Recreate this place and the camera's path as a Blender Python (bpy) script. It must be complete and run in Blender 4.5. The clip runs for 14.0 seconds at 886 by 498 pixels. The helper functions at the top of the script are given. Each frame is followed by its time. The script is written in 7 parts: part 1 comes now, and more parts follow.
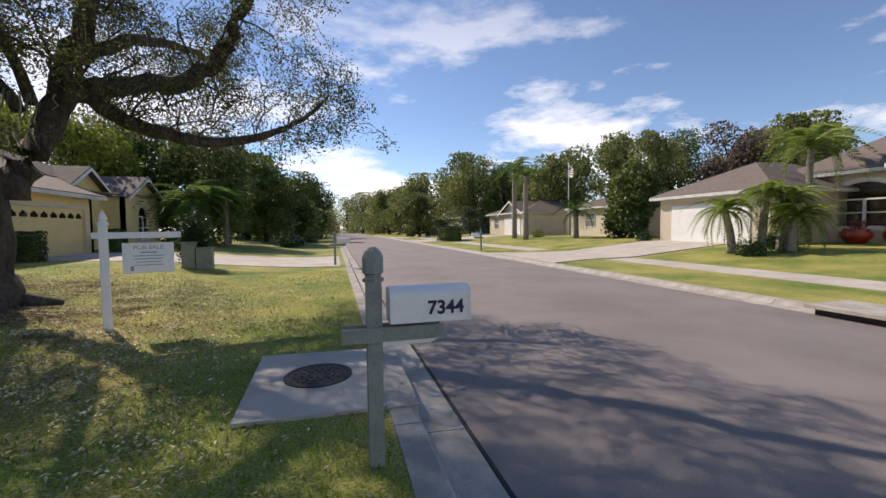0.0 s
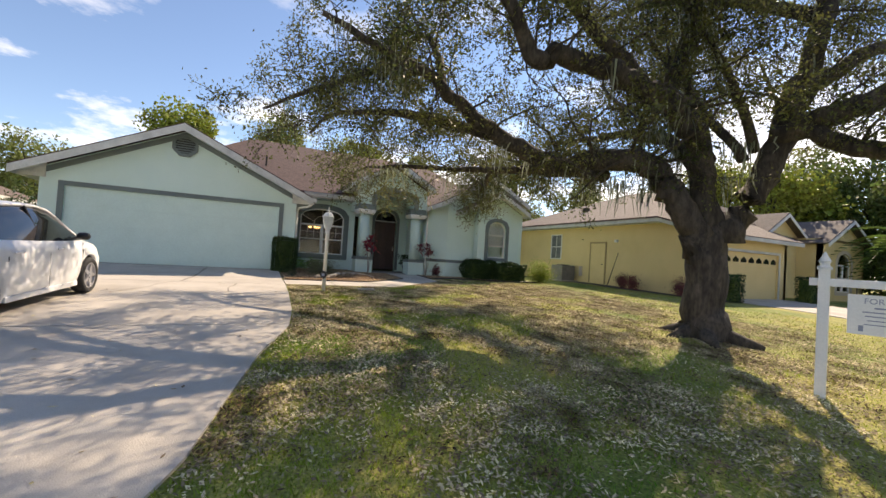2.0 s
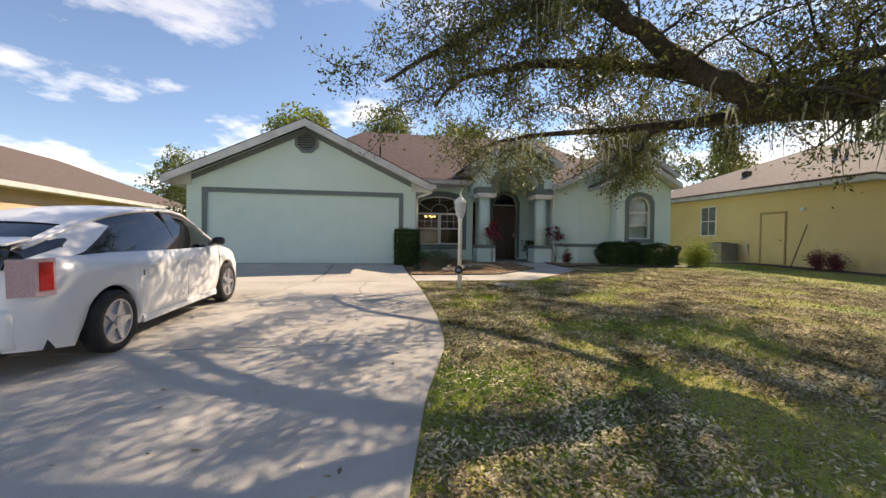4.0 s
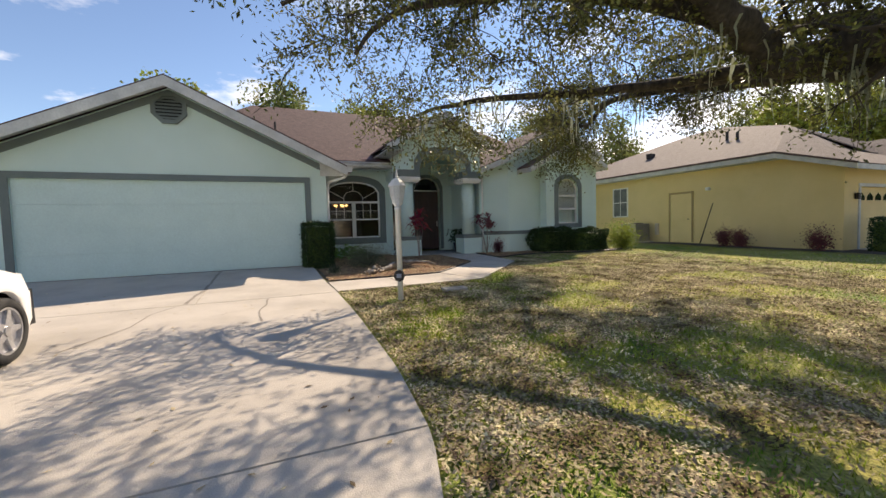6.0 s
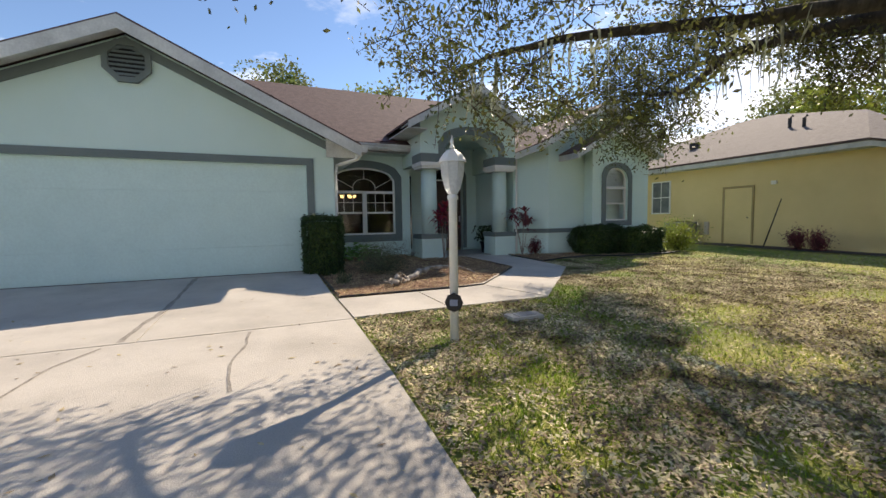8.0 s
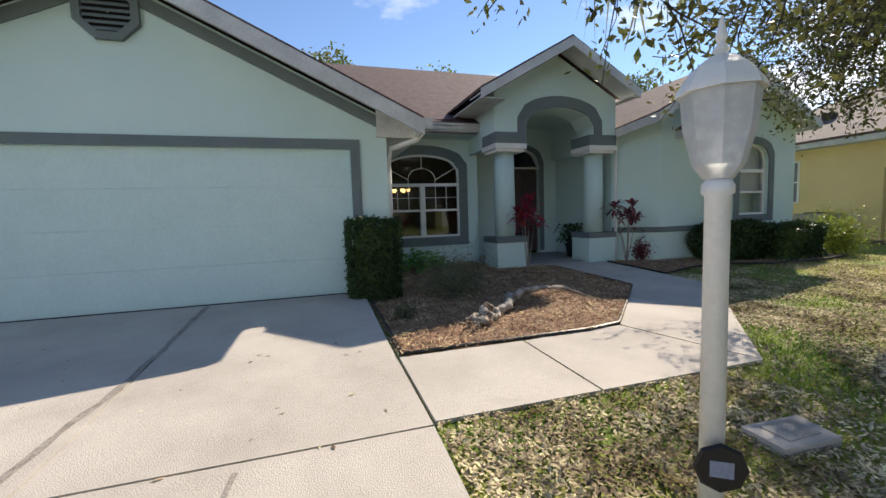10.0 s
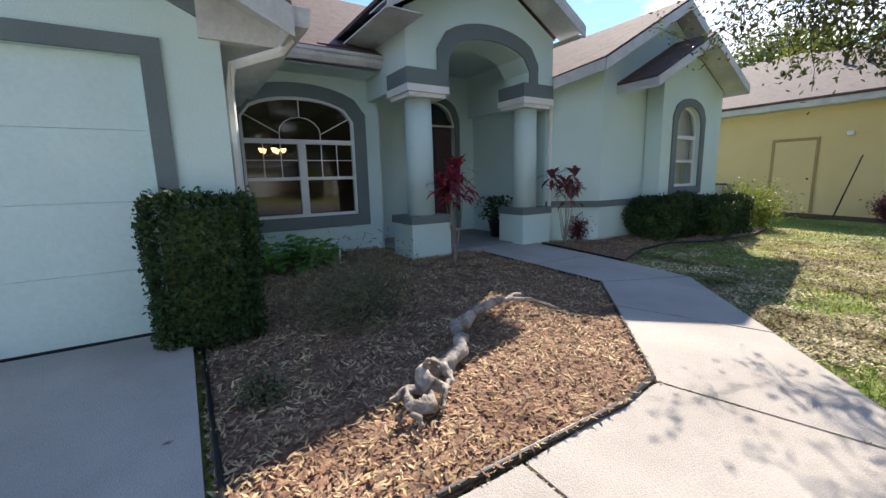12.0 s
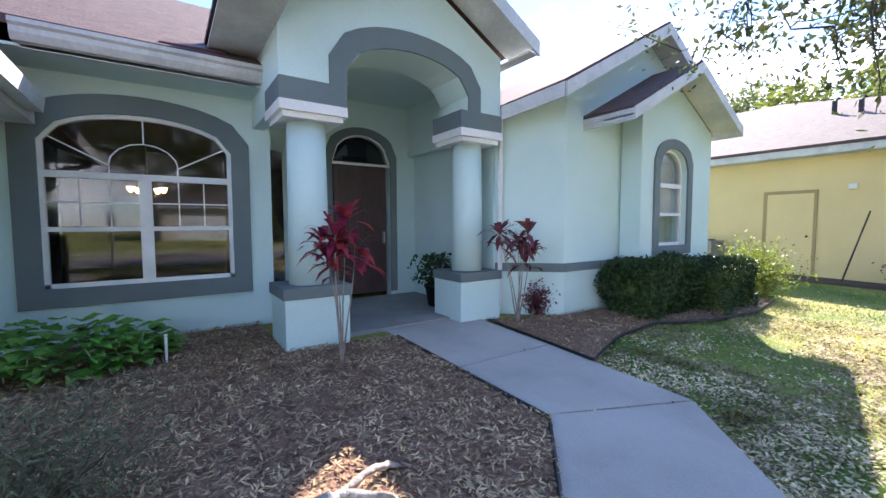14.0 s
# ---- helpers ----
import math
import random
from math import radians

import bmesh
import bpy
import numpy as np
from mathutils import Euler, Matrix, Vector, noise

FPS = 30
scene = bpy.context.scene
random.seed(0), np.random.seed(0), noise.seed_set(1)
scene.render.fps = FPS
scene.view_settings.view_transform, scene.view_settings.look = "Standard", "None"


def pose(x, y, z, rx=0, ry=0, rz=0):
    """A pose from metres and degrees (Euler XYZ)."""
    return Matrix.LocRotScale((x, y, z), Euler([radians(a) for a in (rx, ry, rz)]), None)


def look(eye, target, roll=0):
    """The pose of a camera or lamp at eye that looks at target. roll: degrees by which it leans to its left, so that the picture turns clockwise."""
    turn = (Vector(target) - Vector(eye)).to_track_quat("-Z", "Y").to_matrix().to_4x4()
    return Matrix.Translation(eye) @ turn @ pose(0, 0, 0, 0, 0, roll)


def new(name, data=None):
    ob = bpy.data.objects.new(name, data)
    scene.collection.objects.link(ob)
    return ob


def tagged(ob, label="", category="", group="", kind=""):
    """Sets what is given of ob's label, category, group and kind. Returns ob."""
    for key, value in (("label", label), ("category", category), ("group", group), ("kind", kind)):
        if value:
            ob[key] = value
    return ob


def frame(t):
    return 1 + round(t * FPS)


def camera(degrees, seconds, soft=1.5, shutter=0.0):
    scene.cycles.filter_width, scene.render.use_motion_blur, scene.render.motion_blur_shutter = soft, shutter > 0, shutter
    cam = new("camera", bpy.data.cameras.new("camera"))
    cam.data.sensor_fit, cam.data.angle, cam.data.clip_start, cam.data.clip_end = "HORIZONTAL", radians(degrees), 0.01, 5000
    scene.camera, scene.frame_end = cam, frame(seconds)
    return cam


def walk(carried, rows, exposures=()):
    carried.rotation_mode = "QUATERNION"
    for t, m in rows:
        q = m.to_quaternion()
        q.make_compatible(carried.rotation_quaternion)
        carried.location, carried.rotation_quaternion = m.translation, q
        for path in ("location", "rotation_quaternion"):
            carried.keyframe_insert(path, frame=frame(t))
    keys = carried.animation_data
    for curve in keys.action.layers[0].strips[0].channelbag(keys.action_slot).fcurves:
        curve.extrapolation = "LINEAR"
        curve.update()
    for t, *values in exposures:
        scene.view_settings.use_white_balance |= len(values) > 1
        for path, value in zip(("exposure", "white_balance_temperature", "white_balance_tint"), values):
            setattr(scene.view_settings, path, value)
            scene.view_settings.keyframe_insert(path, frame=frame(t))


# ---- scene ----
cam = camera(94.9, 14.0)
METRES, EYE, TILT, LEAN, TURN = 14.2, 1.5, 0.0, 0.0, -14.9
ROWS = [
    (0.0, 0.0, 0.0, 0.0, -0.04, -3.01, 0.69),
    (0.5, -0.0024, 0.0196, -0.0019, 21.33, -4.61, 0.82),
    (1.0, -0.0139, 0.029, -0.005, 38.56, -3.36, 1.03),
    (1.5, -0.0352, 0.0329, -0.0025, 56.99, 0.18, -1.34),
    (2.0, -0.0598, 0.034, -0.0044, 80.0, 1.4, -3.57),
    (2.5, -0.0833, 0.0247, -0.0034, 97.01, 0.13, -2.92),
    (5.0, -0.2392, -0.045, 0.0026, 89.07, -2.9, 1.57),
    (5.5, -0.273, -0.0533, 0.0052, 84.58, -2.79, 1.34),
    (6.0, -0.3093, -0.0585, 0.0076, 80.94, -3.08, 1.63),
    (6.5, -0.3473, -0.0665, 0.0105, 77.95, -3.3, 1.89),
    (7.0, -0.3854, -0.071, 0.0131, 76.49, -2.46, 1.68),
    (7.5, -0.4274, -0.0808, 0.0123, 78.68, -3.72, 0.88),
    (8.0, -0.4682, -0.086, 0.0123, 81.09, -3.9, 0.89),
    (8.5, -0.51, -0.0963, 0.0142, 82.95, -3.6, 0.86),
    (9.0, -0.5507, -0.1009, 0.0177, 86.97, -3.29, 0.89),
    (11.5, -0.7617, -0.1126, 0.0268, 84.05, -9.0, 2.2),
    (12.0, -0.7987, -0.1037, 0.0266, 72.52, -9.71, 1.39),
    (12.5, -0.8312, -0.0833, 0.029, 65.31, -8.69, 1.88),
    (13.0, -0.8611, -0.0599, 0.033, 66.02, -5.22, 0.25),
    (13.5, -0.8829, -0.0301, 0.0335, 68.22, -3.8, -0.75),
    (14.0, -0.9051, 0.0029, 0.0344, 70.71, -3.55, 0.22),
]
walk(cam, [(t, pose(0, 0, EYE, TILT, LEAN, TURN) @ pose(METRES * x, METRES * y, METRES * z, 90 + pitch, roll, yaw)) for t, x, y, z, yaw, pitch, roll in ROWS],
     ((0.0, 0.1, 7300, 18), (1.0, 0.5, 8600, 19), (1.5, 0.8, 8300, 17), (2.5, 0.62, 8200, 16), (5.0, 0.6, 8150, 16), (9.0, 0.55, 7200, 13), (11.5, 0.72, 6900, 14), (12.5, 1.24, 6600, 15), (13.0, 1.6, 6500, 15), (14.0, 1.92, 6300, 20)))
# ---- light ----
SUN = Vector((-0.555, 0.832, 0.81)).normalized()


def lights():
    world = bpy.data.worlds.new("world")
    scene.world = world
    world.use_nodes = True
    nt = world.node_tree
    nt.nodes.clear()
    out = nt.nodes.new("ShaderNodeOutputWorld")
    bg = nt.nodes.new("ShaderNodeBackground")
    sky = nt.nodes.new("ShaderNodeTexSky")
    sky.sky_type = "NISHITA"
    sky.sun_disc = False
    sky.sun_elevation = radians(39.0)
    sky.sun_rotation = radians(-33.7)
    sky.air_density, sky.dust_density, sky.ozone_density = 0.9, 0.03, 5.4
    bg.inputs["Strength"].default_value = 0.14
    co = nt.nodes.new("ShaderNodeTexCoord")
    mp = nt.nodes.new("ShaderNodeMapping")
    mp.inputs["Scale"].default_value = (1.0, 1.0, 2.9)
    mp.inputs["Location"].default_value = (0.35, 0.1, 0.0)
    nz = nt.nodes.new("ShaderNodeTexNoise")
    nz.inputs["Scale"].default_value, nz.inputs["Detail"].default_value, nz.inputs["Roughness"].default_value = 2.3, 10.0, 0.6
    ramp = nt.nodes.new("ShaderNodeValToRGB")
    ramp.color_ramp.elements[0].position, ramp.color_ramp.elements[1].position = 0.52, 0.62
    sep = nt.nodes.new("ShaderNodeSeparateXYZ")
    low = nt.nodes.new("ShaderNodeMapRange")
    low.inputs["From Min"].default_value, low.inputs["From Max"].default_value = 0.05, 0.62
    low.inputs["To Min"].default_value, low.inputs["To Max"].default_value = 1.0, 0.0
    mul = nt.nodes.new("ShaderNodeMath")
    mul.operation = "MULTIPLY"
    mix = nt.nodes.new("ShaderNodeMix")
    mix.data_type = "RGBA"
    mix.inputs["B"].default_value = (8.5, 8.8, 9.2, 1)
    L = nt.links.new
    L(co.outputs["Generated"], mp.inputs["Vector"])
    L(mp.outputs["Vector"], nz.inputs["Vector"])
    bank = nt.nodes.new("ShaderNodeMapRange")
    bank.inputs["From Min"].default_value, bank.inputs["From Max"].default_value = 0.12, 0.36
    bank.inputs["To Min"].default_value, bank.inputs["To Max"].default_value = 0.075, 0.0
    add = nt.nodes.new("ShaderNodeMath")
    L(nz.outputs["Fac"], add.inputs[0])
    L(bank.outputs["Result"], add.inputs[1])
    L(add.outputs[0], ramp.inputs["Fac"])
    L(co.outputs["Generated"], sep.inputs["Vector"])
    L(sep.outputs["Z"], low.inputs["Value"])
    L(sep.outputs["Z"], bank.inputs["Value"])
    L(ramp.outputs["Color"], mul.inputs[0])
    L(low.outputs["Result"], mul.inputs[1])
    L(mul.outputs[0], mix.inputs["Factor"])
    L(sky.outputs["Color"], mix.inputs["A"])
    L(mix.outputs["Result"], bg.inputs["Color"])
    L(bg.outputs["Background"], out.inputs["Surface"])
    sun = bpy.data.lights.new("sun", "SUN")
    sun.energy, sun.angle, sun.color = 4.7, radians(0.53), (1.0, 0.93, 0.82)
    ob = new("sun", sun)
    ob.matrix_world = look((0, 0, 30), Vector((0, 0, 30)) - SUN)


lights()


# ---- materials ----
def mat(name, c1, c2=None, scale=1.5, rough=0.8, bump=0.3, fine=60.0, metal=0.0, vary=0.12, spec=0.5, rand=0.0, stretch=(1, 1, 1), contrast=(0.35, 0.65), trans=0.0, island=0.0):
    """Two colours mixed by large noise, darkened a little by fine noise, which also gives the relief."""
    m = bpy.data.materials.new(name)
    m.use_nodes = True
    nt = m.node_tree
    L = nt.links.new
    b = nt.nodes["Principled BSDF"]
    b.inputs["Roughness"].default_value, b.inputs["Metallic"].default_value = rough, metal
    b.inputs["Specular IOR Level"].default_value = spec
    if trans:
        b.inputs["Transmission Weight"].default_value = trans
    co = nt.nodes.new("ShaderNodeTexCoord")
    mp = nt.nodes.new("ShaderNodeMapping")
    mp.inputs["Scale"].default_value = stretch
    L(co.outputs["Object"], mp.inputs["Vector"])
    big = nt.nodes.new("ShaderNodeTexNoise")
    big.inputs["Scale"].default_value, big.inputs["Detail"].default_value, big.inputs["Roughness"].default_value = scale, 6.0, 0.6
    L(mp.outputs["Vector"], big.inputs["Vector"])
    small = nt.nodes.new("ShaderNodeTexNoise")
    small.inputs["Scale"].default_value, small.inputs["Detail"].default_value = fine, 3.0
    L(mp.outputs["Vector"], small.inputs["Vector"])
    ramp = nt.nodes.new("ShaderNodeValToRGB")
    e = ramp.color_ramp.elements
    e[0].position, e[1].position = contrast
    e[0].color, e[1].color = (*c1, 1), (*(c2 or c1), 1)
    L(big.outputs["Fac"], ramp.inputs["Fac"])
    dark = nt.nodes.new("ShaderNodeMapRange")
    dark.inputs["From Min"].default_value, dark.inputs["From Max"].default_value = 0.3, 0.7
    dark.inputs["To Min"].default_value, dark.inputs["To Max"].default_value = 1 - vary, 1 + vary
    L(small.outputs["Fac"], dark.inputs["Value"])
    hsv = nt.nodes.new("ShaderNodeHueSaturation")
    L(ramp.outputs["Color"], hsv.inputs["Color"])
    value = dark.outputs["Result"]
    if rand or island:
        info = nt.nodes.new("ShaderNodeObjectInfo" if rand else "ShaderNodeNewGeometry")
        r = nt.nodes.new("ShaderNodeMapRange")
        amount = rand or island
        r.inputs["To Min"].default_value, r.inputs["To Max"].default_value = 1 - amount, 1 + amount
        L(info.outputs["Random" if rand else "Random Per Island"], r.inputs["Value"])
        mm = nt.nodes.new("ShaderNodeMath")
        mm.operation = "MULTIPLY"
        L(value, mm.inputs[0])
        L(r.outputs["Result"], mm.inputs[1])
        value = mm.outputs[0]
        if island:
            r2 = nt.nodes.new("ShaderNodeMapRange")
            r2.inputs["To Min"].default_value, r2.inputs["To Max"].default_value = 0.5 - 0.05 * island, 0.5 + 0.05 * island
            L(info.outputs["Random Per Island"], r2.inputs["Value"])
            L(r2.outputs["Result"], hsv.inputs["Hue"])
    L(value, hsv.inputs["Value"])
    L(hsv.outputs["Color"], b.inputs["Base Color"])
    if bump:
        bp = nt.nodes.new("ShaderNodeBump")
        bp.inputs["Strength"].default_value, bp.inputs["Distance"].default_value = bump, 0.02
        L(small.outputs["Fac"], bp.inputs["Height"])
        L(bp.outputs["Normal"], b.inputs["Normal"])
    return m


def leafy(name, c1, c2, rough=0.55, light=0.35):
    """Leaves: each its own tone, with some light let through."""
    m = mat(name, c1, c2, scale=0.45, rough=rough, bump=0, vary=0.15, island=0.45, spec=0.3)
    nt = m.node_tree
    b = nt.nodes["Principled BSDF"]
    t = nt.nodes.new("ShaderNodeBsdfTranslucent")
    mx = nt.nodes.new("ShaderNodeMixShader")
    mx.inputs["Fac"].default_value = light
    nt.links.new(b.inputs["Base Color"].links[0].from_socket, t.inputs["Color"])
    nt.links.new(b.outputs["BSDF"], mx.inputs[1])
    nt.links.new(t.outputs["BSDF"], mx.inputs[2])
    nt.links.new(mx.outputs["Shader"], nt.nodes["Material Output"].inputs["Surface"])
    return m


def shingles(name, c1, c2):
    """Roof shingles: courses across the slope, seen as thin dark lines, with blotchy tabs."""
    m = mat(name, c1, c2, scale=6, rough=0.9, bump=0.4, fine=35, vary=0.25, contrast=(0.3, 0.7))
    nt = m.node_tree
    L = nt.links.new
    hsv = [n for n in nt.nodes if n.bl_idname == "ShaderNodeHueSaturation"][0]
    co = [n for n in nt.nodes if n.bl_idname == "ShaderNodeTexCoord"][0]
    sep = nt.nodes.new("ShaderNodeSeparateXYZ")
    L(co.outputs["Object"], sep.inputs["Vector"])
    mul = nt.nodes.new("ShaderNodeMath")
    mul.operation, mul.inputs[1].default_value = "MULTIPLY", 14.0
    L(sep.outputs["Z"], mul.inputs[0])
    fr = nt.nodes.new("ShaderNodeMath")
    fr.operation = "FRACT"
    L(mul.outputs[0], fr.inputs[0])
    mr = nt.nodes.new("ShaderNodeMapRange")
    mr.inputs["From Max"].default_value = 0.25
    mr.inputs["To Min"].default_value, mr.inputs["To Max"].default_value = 0.6, 1.0
    L(fr.outputs[0], mr.inputs["Value"])
    mm = nt.nodes.new("ShaderNodeMath")
    mm.operation = "MULTIPLY"
    L(hsv.inputs["Value"].links[0].from_socket, mm.inputs[0])
    L(mr.outputs["Result"], mm.inputs[1])
    L(mm.outputs[0], hsv.inputs["Value"])
    return m


def glass(name, tint=(0.9, 0.95, 0.95), rough=0.02):
    m = bpy.data.materials.new(name)
    m.use_nodes = True
    b = m.node_tree.nodes["Principled BSDF"]
    b.inputs["Base Color"].default_value = (*tint, 1)
    b.inputs["Roughness"].default_value, b.inputs["Transmission Weight"].default_value, b.inputs["IOR"].default_value = rough, 1.0, 1.45
    return m


def glow(name, color, strength):
    m = bpy.data.materials.new(name)
    m.use_nodes = True
    b = m.node_tree.nodes["Principled BSDF"]
    b.inputs["Emission Color"].default_value, b.inputs["Emission Strength"].default_value = (*color, 1), strength
    return m


STUCCO = mat("mint stucco", (0.56, 0.73, 0.69), (0.60, 0.77, 0.73), 0.8, 0.9, 0.5, 90, vary=0.05)
TRIM = mat("grey green trim paint", (0.13, 0.17, 0.17), (0.16, 0.20, 0.20), 1.2, 0.8, 0.4, 90, vary=0.06)
WHITE = mat("white paint", (0.72, 0.74, 0.72), (0.80, 0.80, 0.77), 3, 0.5, 0.1, 40, vary=0.04)
FASCIA = mat("weathered white fascia", (0.45, 0.47, 0.46), (0.62, 0.64, 0.62), 2, 0.6, 0.1, 30, vary=0.08)
DOORWHITE = mat("pale green door paint", (0.51, 0.68, 0.65), (0.55, 0.72, 0.69), 2, 0.6, 0.15, 30, vary=0.04)
ROOF = shingles("brown shingles", (0.075, 0.045, 0.040), (0.13, 0.080, 0.072))
ROOF2 = shingles("tan shingles", (0.115, 0.092, 0.08), (0.17, 0.137, 0.12))
ROOF4 = shingles("grey brown shingles", (0.13, 0.105, 0.09), (0.20, 0.165, 0.145))
ROOF3 = shingles("dark brown shingles", (0.10, 0.075, 0.065), (0.16, 0.12, 0.10))
YTRIM = mat("dark yellow paint", (0.34, 0.25, 0.11), (0.40, 0.30, 0.14), 2, 0.8, 0.2)
YELLOW = mat("yellow stucco", (0.70, 0.56, 0.27), (0.76, 0.61, 0.31), 0.8, 0.9, 0.4, 90, vary=0.05)
TAN = mat("tan stucco", (0.58, 0.40, 0.26), (0.64, 0.46, 0.30), 0.8, 0.9, 0.4, 90, vary=0.05)
BEIGE = mat("beige stucco", (0.55, 0.48, 0.38), (0.62, 0.55, 0.45), 0.8, 0.9, 0.4, 90, vary=0.05)
GREY = mat("grey siding", (0.42, 0.42, 0.40), (0.48, 0.48, 0.46), 0.8, 0.9, 0.4, 90, vary=0.05)
BROWNTRIM = mat("dark brown fascia", (0.06, 0.035, 0.03), (0.09, 0.055, 0.045), 2, 0.6, 0.1)
CONCRETE = mat("driveway concrete", (0.40, 0.365, 0.32), (0.53, 0.488, 0.43), 1.1, 0.9, 0.35, 120, vary=0.09, contrast=(0.3, 0.62))
CURB = mat("curb concrete", (0.30, 0.275, 0.24), (0.46, 0.43, 0.385), 3, 0.9, 0.4, 90, vary=0.14)
ASPHALT = mat("asphalt", (0.205, 0.18, 0.172), (0.265, 0.233, 0.225), 0.5, 0.85, 0.6, 160, vary=0.22)
LAWN = mat("lawn", (0.10, 0.17, 0.02), (0.34, 0.31, 0.08), 0.5, 0.95, 0.9, 45, vary=0.45, contrast=(0.34, 0.60))
LAWN2 = mat("far lawn", (0.16, 0.18, 0.04), (0.26, 0.23, 0.08), 0.2, 0.95, 0.6, 30, vary=0.3)
# Bed soil with the wall's shade already mixed into its dark colour.
SOIL = mat("soil darkened to look shaded", (0.06, 0.045, 0.035), (0.11, 0.08, 0.06), 2, 0.95, 0.6, 40, vary=0.3)
MULCHBASE = mat("mulch bed", (0.19, 0.10, 0.062), (0.32, 0.18, 0.115), 6, 0.95, 0.9, 40, vary=0.35)
MULCH = mat("wood chips", (0.25, 0.15, 0.085), (0.55, 0.39, 0.225), 4, 0.9, 0, 40, vary=0.2, island=0.5)
LITTER = mat("dry leaves", (0.13, 0.09, 0.045), (0.68, 0.56, 0.36), 2.2, 0.9, 0, 40, vary=0.2, spec=0.1, island=0.6)
BLADE = leafy("grass blades", (0.10, 0.23, 0.012), (0.40, 0.43, 0.045), 0.6, 0.4)
BARK = mat("grey oak bark", (0.028, 0.024, 0.021), (0.085, 0.073, 0.06), 5, 0.95, 1.0, 22, vary=0.4, stretch=(1, 1, 0.35))
OAKLEAF = leafy("oak leaves", (0.055, 0.075, 0.022), (0.18, 0.18, 0.06), 0.5, 0.4)
MOSS = leafy("hanging moss", (0.20, 0.23, 0.17), (0.34, 0.37, 0.28), 0.9, 0.4)
DARKLEAF = leafy("dark leaves", (0.05, 0.095, 0.025), (0.16, 0.20, 0.055), 0.5, 0.3)
HEDGELEAF = leafy("hedge leaves", (0.018, 0.045, 0.014), (0.045, 0.085, 0.024), 0.5, 0.15)
FARLEAF = leafy("far leaves", (0.10, 0.15, 0.045), (0.29, 0.30, 0.10), 0.6, 0.3)
TWIGLEAF = leafy("bare brown twigs", (0.13, 0.10, 0.085), (0.24, 0.19, 0.16), 0.8, 0.2)
YELLOWLEAF = leafy("yellow green leaves", (0.16, 0.22, 0.03), (0.30, 0.32, 0.06), 0.5, 0.35)
HOSTA = leafy("broad green leaves", (0.12, 0.32, 0.05), (0.23, 0.44, 0.10), 0.4, 0.3)
REDLEAF = leafy("crimson leaves", (0.24, 0.02, 0.05), (0.36, 0.05, 0.09), 0.4, 0.4)
DULLRED = leafy("dull red leaves", (0.16, 0.03, 0.05), (0.24, 0.09, 0.09), 0.5, 0.3)
# Brighter copy of the palm frond colours, with sunlight painted in.
FRONDLIGHT = leafy("palm fronds with sunlight in the colour", (0.14, 0.22, 0.035), (0.30, 0.36, 0.09), 0.45, 0.4)
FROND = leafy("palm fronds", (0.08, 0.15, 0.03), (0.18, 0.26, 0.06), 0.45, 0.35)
DRYGRASS = leafy("grey green wisps", (0.10, 0.12, 0.065), (0.21, 0.21, 0.13), 0.8, 0.3)
PALMTRUNK = mat("palm trunk", (0.22, 0.19, 0.16), (0.34, 0.30, 0.26), 8, 0.9, 0.5, 20, vary=0.2)
POSTGREY = mat("sage grey paint", (0.20, 0.225, 0.20), (0.26, 0.285, 0.255), 6, 0.75, 0.25, 45, vary=0.1)
BLACK = mat("black plastic", (0.012, 0.012, 0.013), None, 3, 0.45, 0.05)
NAVY = mat("navy lettering", (0.01, 0.012, 0.05), None, 3, 0.5, 0)
IRON = mat("cast iron", (0.03, 0.028, 0.027), (0.07, 0.06, 0.055), 8, 0.7, 0.5, 50, vary=0.3, metal=0.4)
# Near-black colour puts the lack of light indoors into the walls.
INSIDE = mat("room walls painted dark for dimness", (0.03, 0.03, 0.03), (0.05, 0.045, 0.04), 1, 0.9, 0)
BLIND = mat("white blinds", (0.62, 0.64, 0.64), (0.68, 0.70, 0.70), 3, 0.6, 0)
DOORBROWN = mat("dark stained door", (0.05, 0.03, 0.028), (0.085, 0.05, 0.045), 3, 0.4, 0.2, 30, stretch=(1, 1, 0.2))
FLOOR = mat("porch concrete", (0.26, 0.25, 0.23), (0.34, 0.33, 0.31), 2, 0.8, 0.2, 80)
CARWHITE = mat("white car paint", (0.80, 0.80, 0.80), (0.83, 0.83, 0.83), 3, 0.25, 0, vary=0.01, spec=0.6)
CARGLASS = mat("tinted car glass", (0.012, 0.013, 0.016), None, 3, 0.04, 0, spec=0.9)
SEAM = mat("panel gap", (0.10, 0.10, 0.10), None, 3, 0.6, 0)
# Glossy opaque pane in two mixed greys; nothing is built behind it.
PANE = mat("opaque grey window pane", (0.13, 0.15, 0.15), (0.22, 0.24, 0.24), 2, 0.08, 0, spec=0.8)
GRIME = mat("crack dirt", (0.22, 0.195, 0.17), (0.34, 0.31, 0.27), 9, 0.95, 0.3, 60, vary=0.3)
RUBBER = mat("tyre rubber", (0.018, 0.018, 0.018), (0.03, 0.03, 0.03), 5, 0.85, 0.2, 50)
ALLOY = mat("silver alloy", (0.50, 0.50, 0.52), (0.58, 0.58, 0.60), 3, 0.35, 0, metal=0.8)
TAILRED = mat("red tail lamp", (0.42, 0.02, 0.02), (0.5, 0.05, 0.05), 8, 0.15, 0)
LAMPCLEAR = mat("clear lamp lens", (0.62, 0.64, 0.66), None, 8, 0.08, 0)
TAILCLEAR = mat("pale pink lens", (0.62, 0.42, 0.42), None, 8, 0.1, 0)
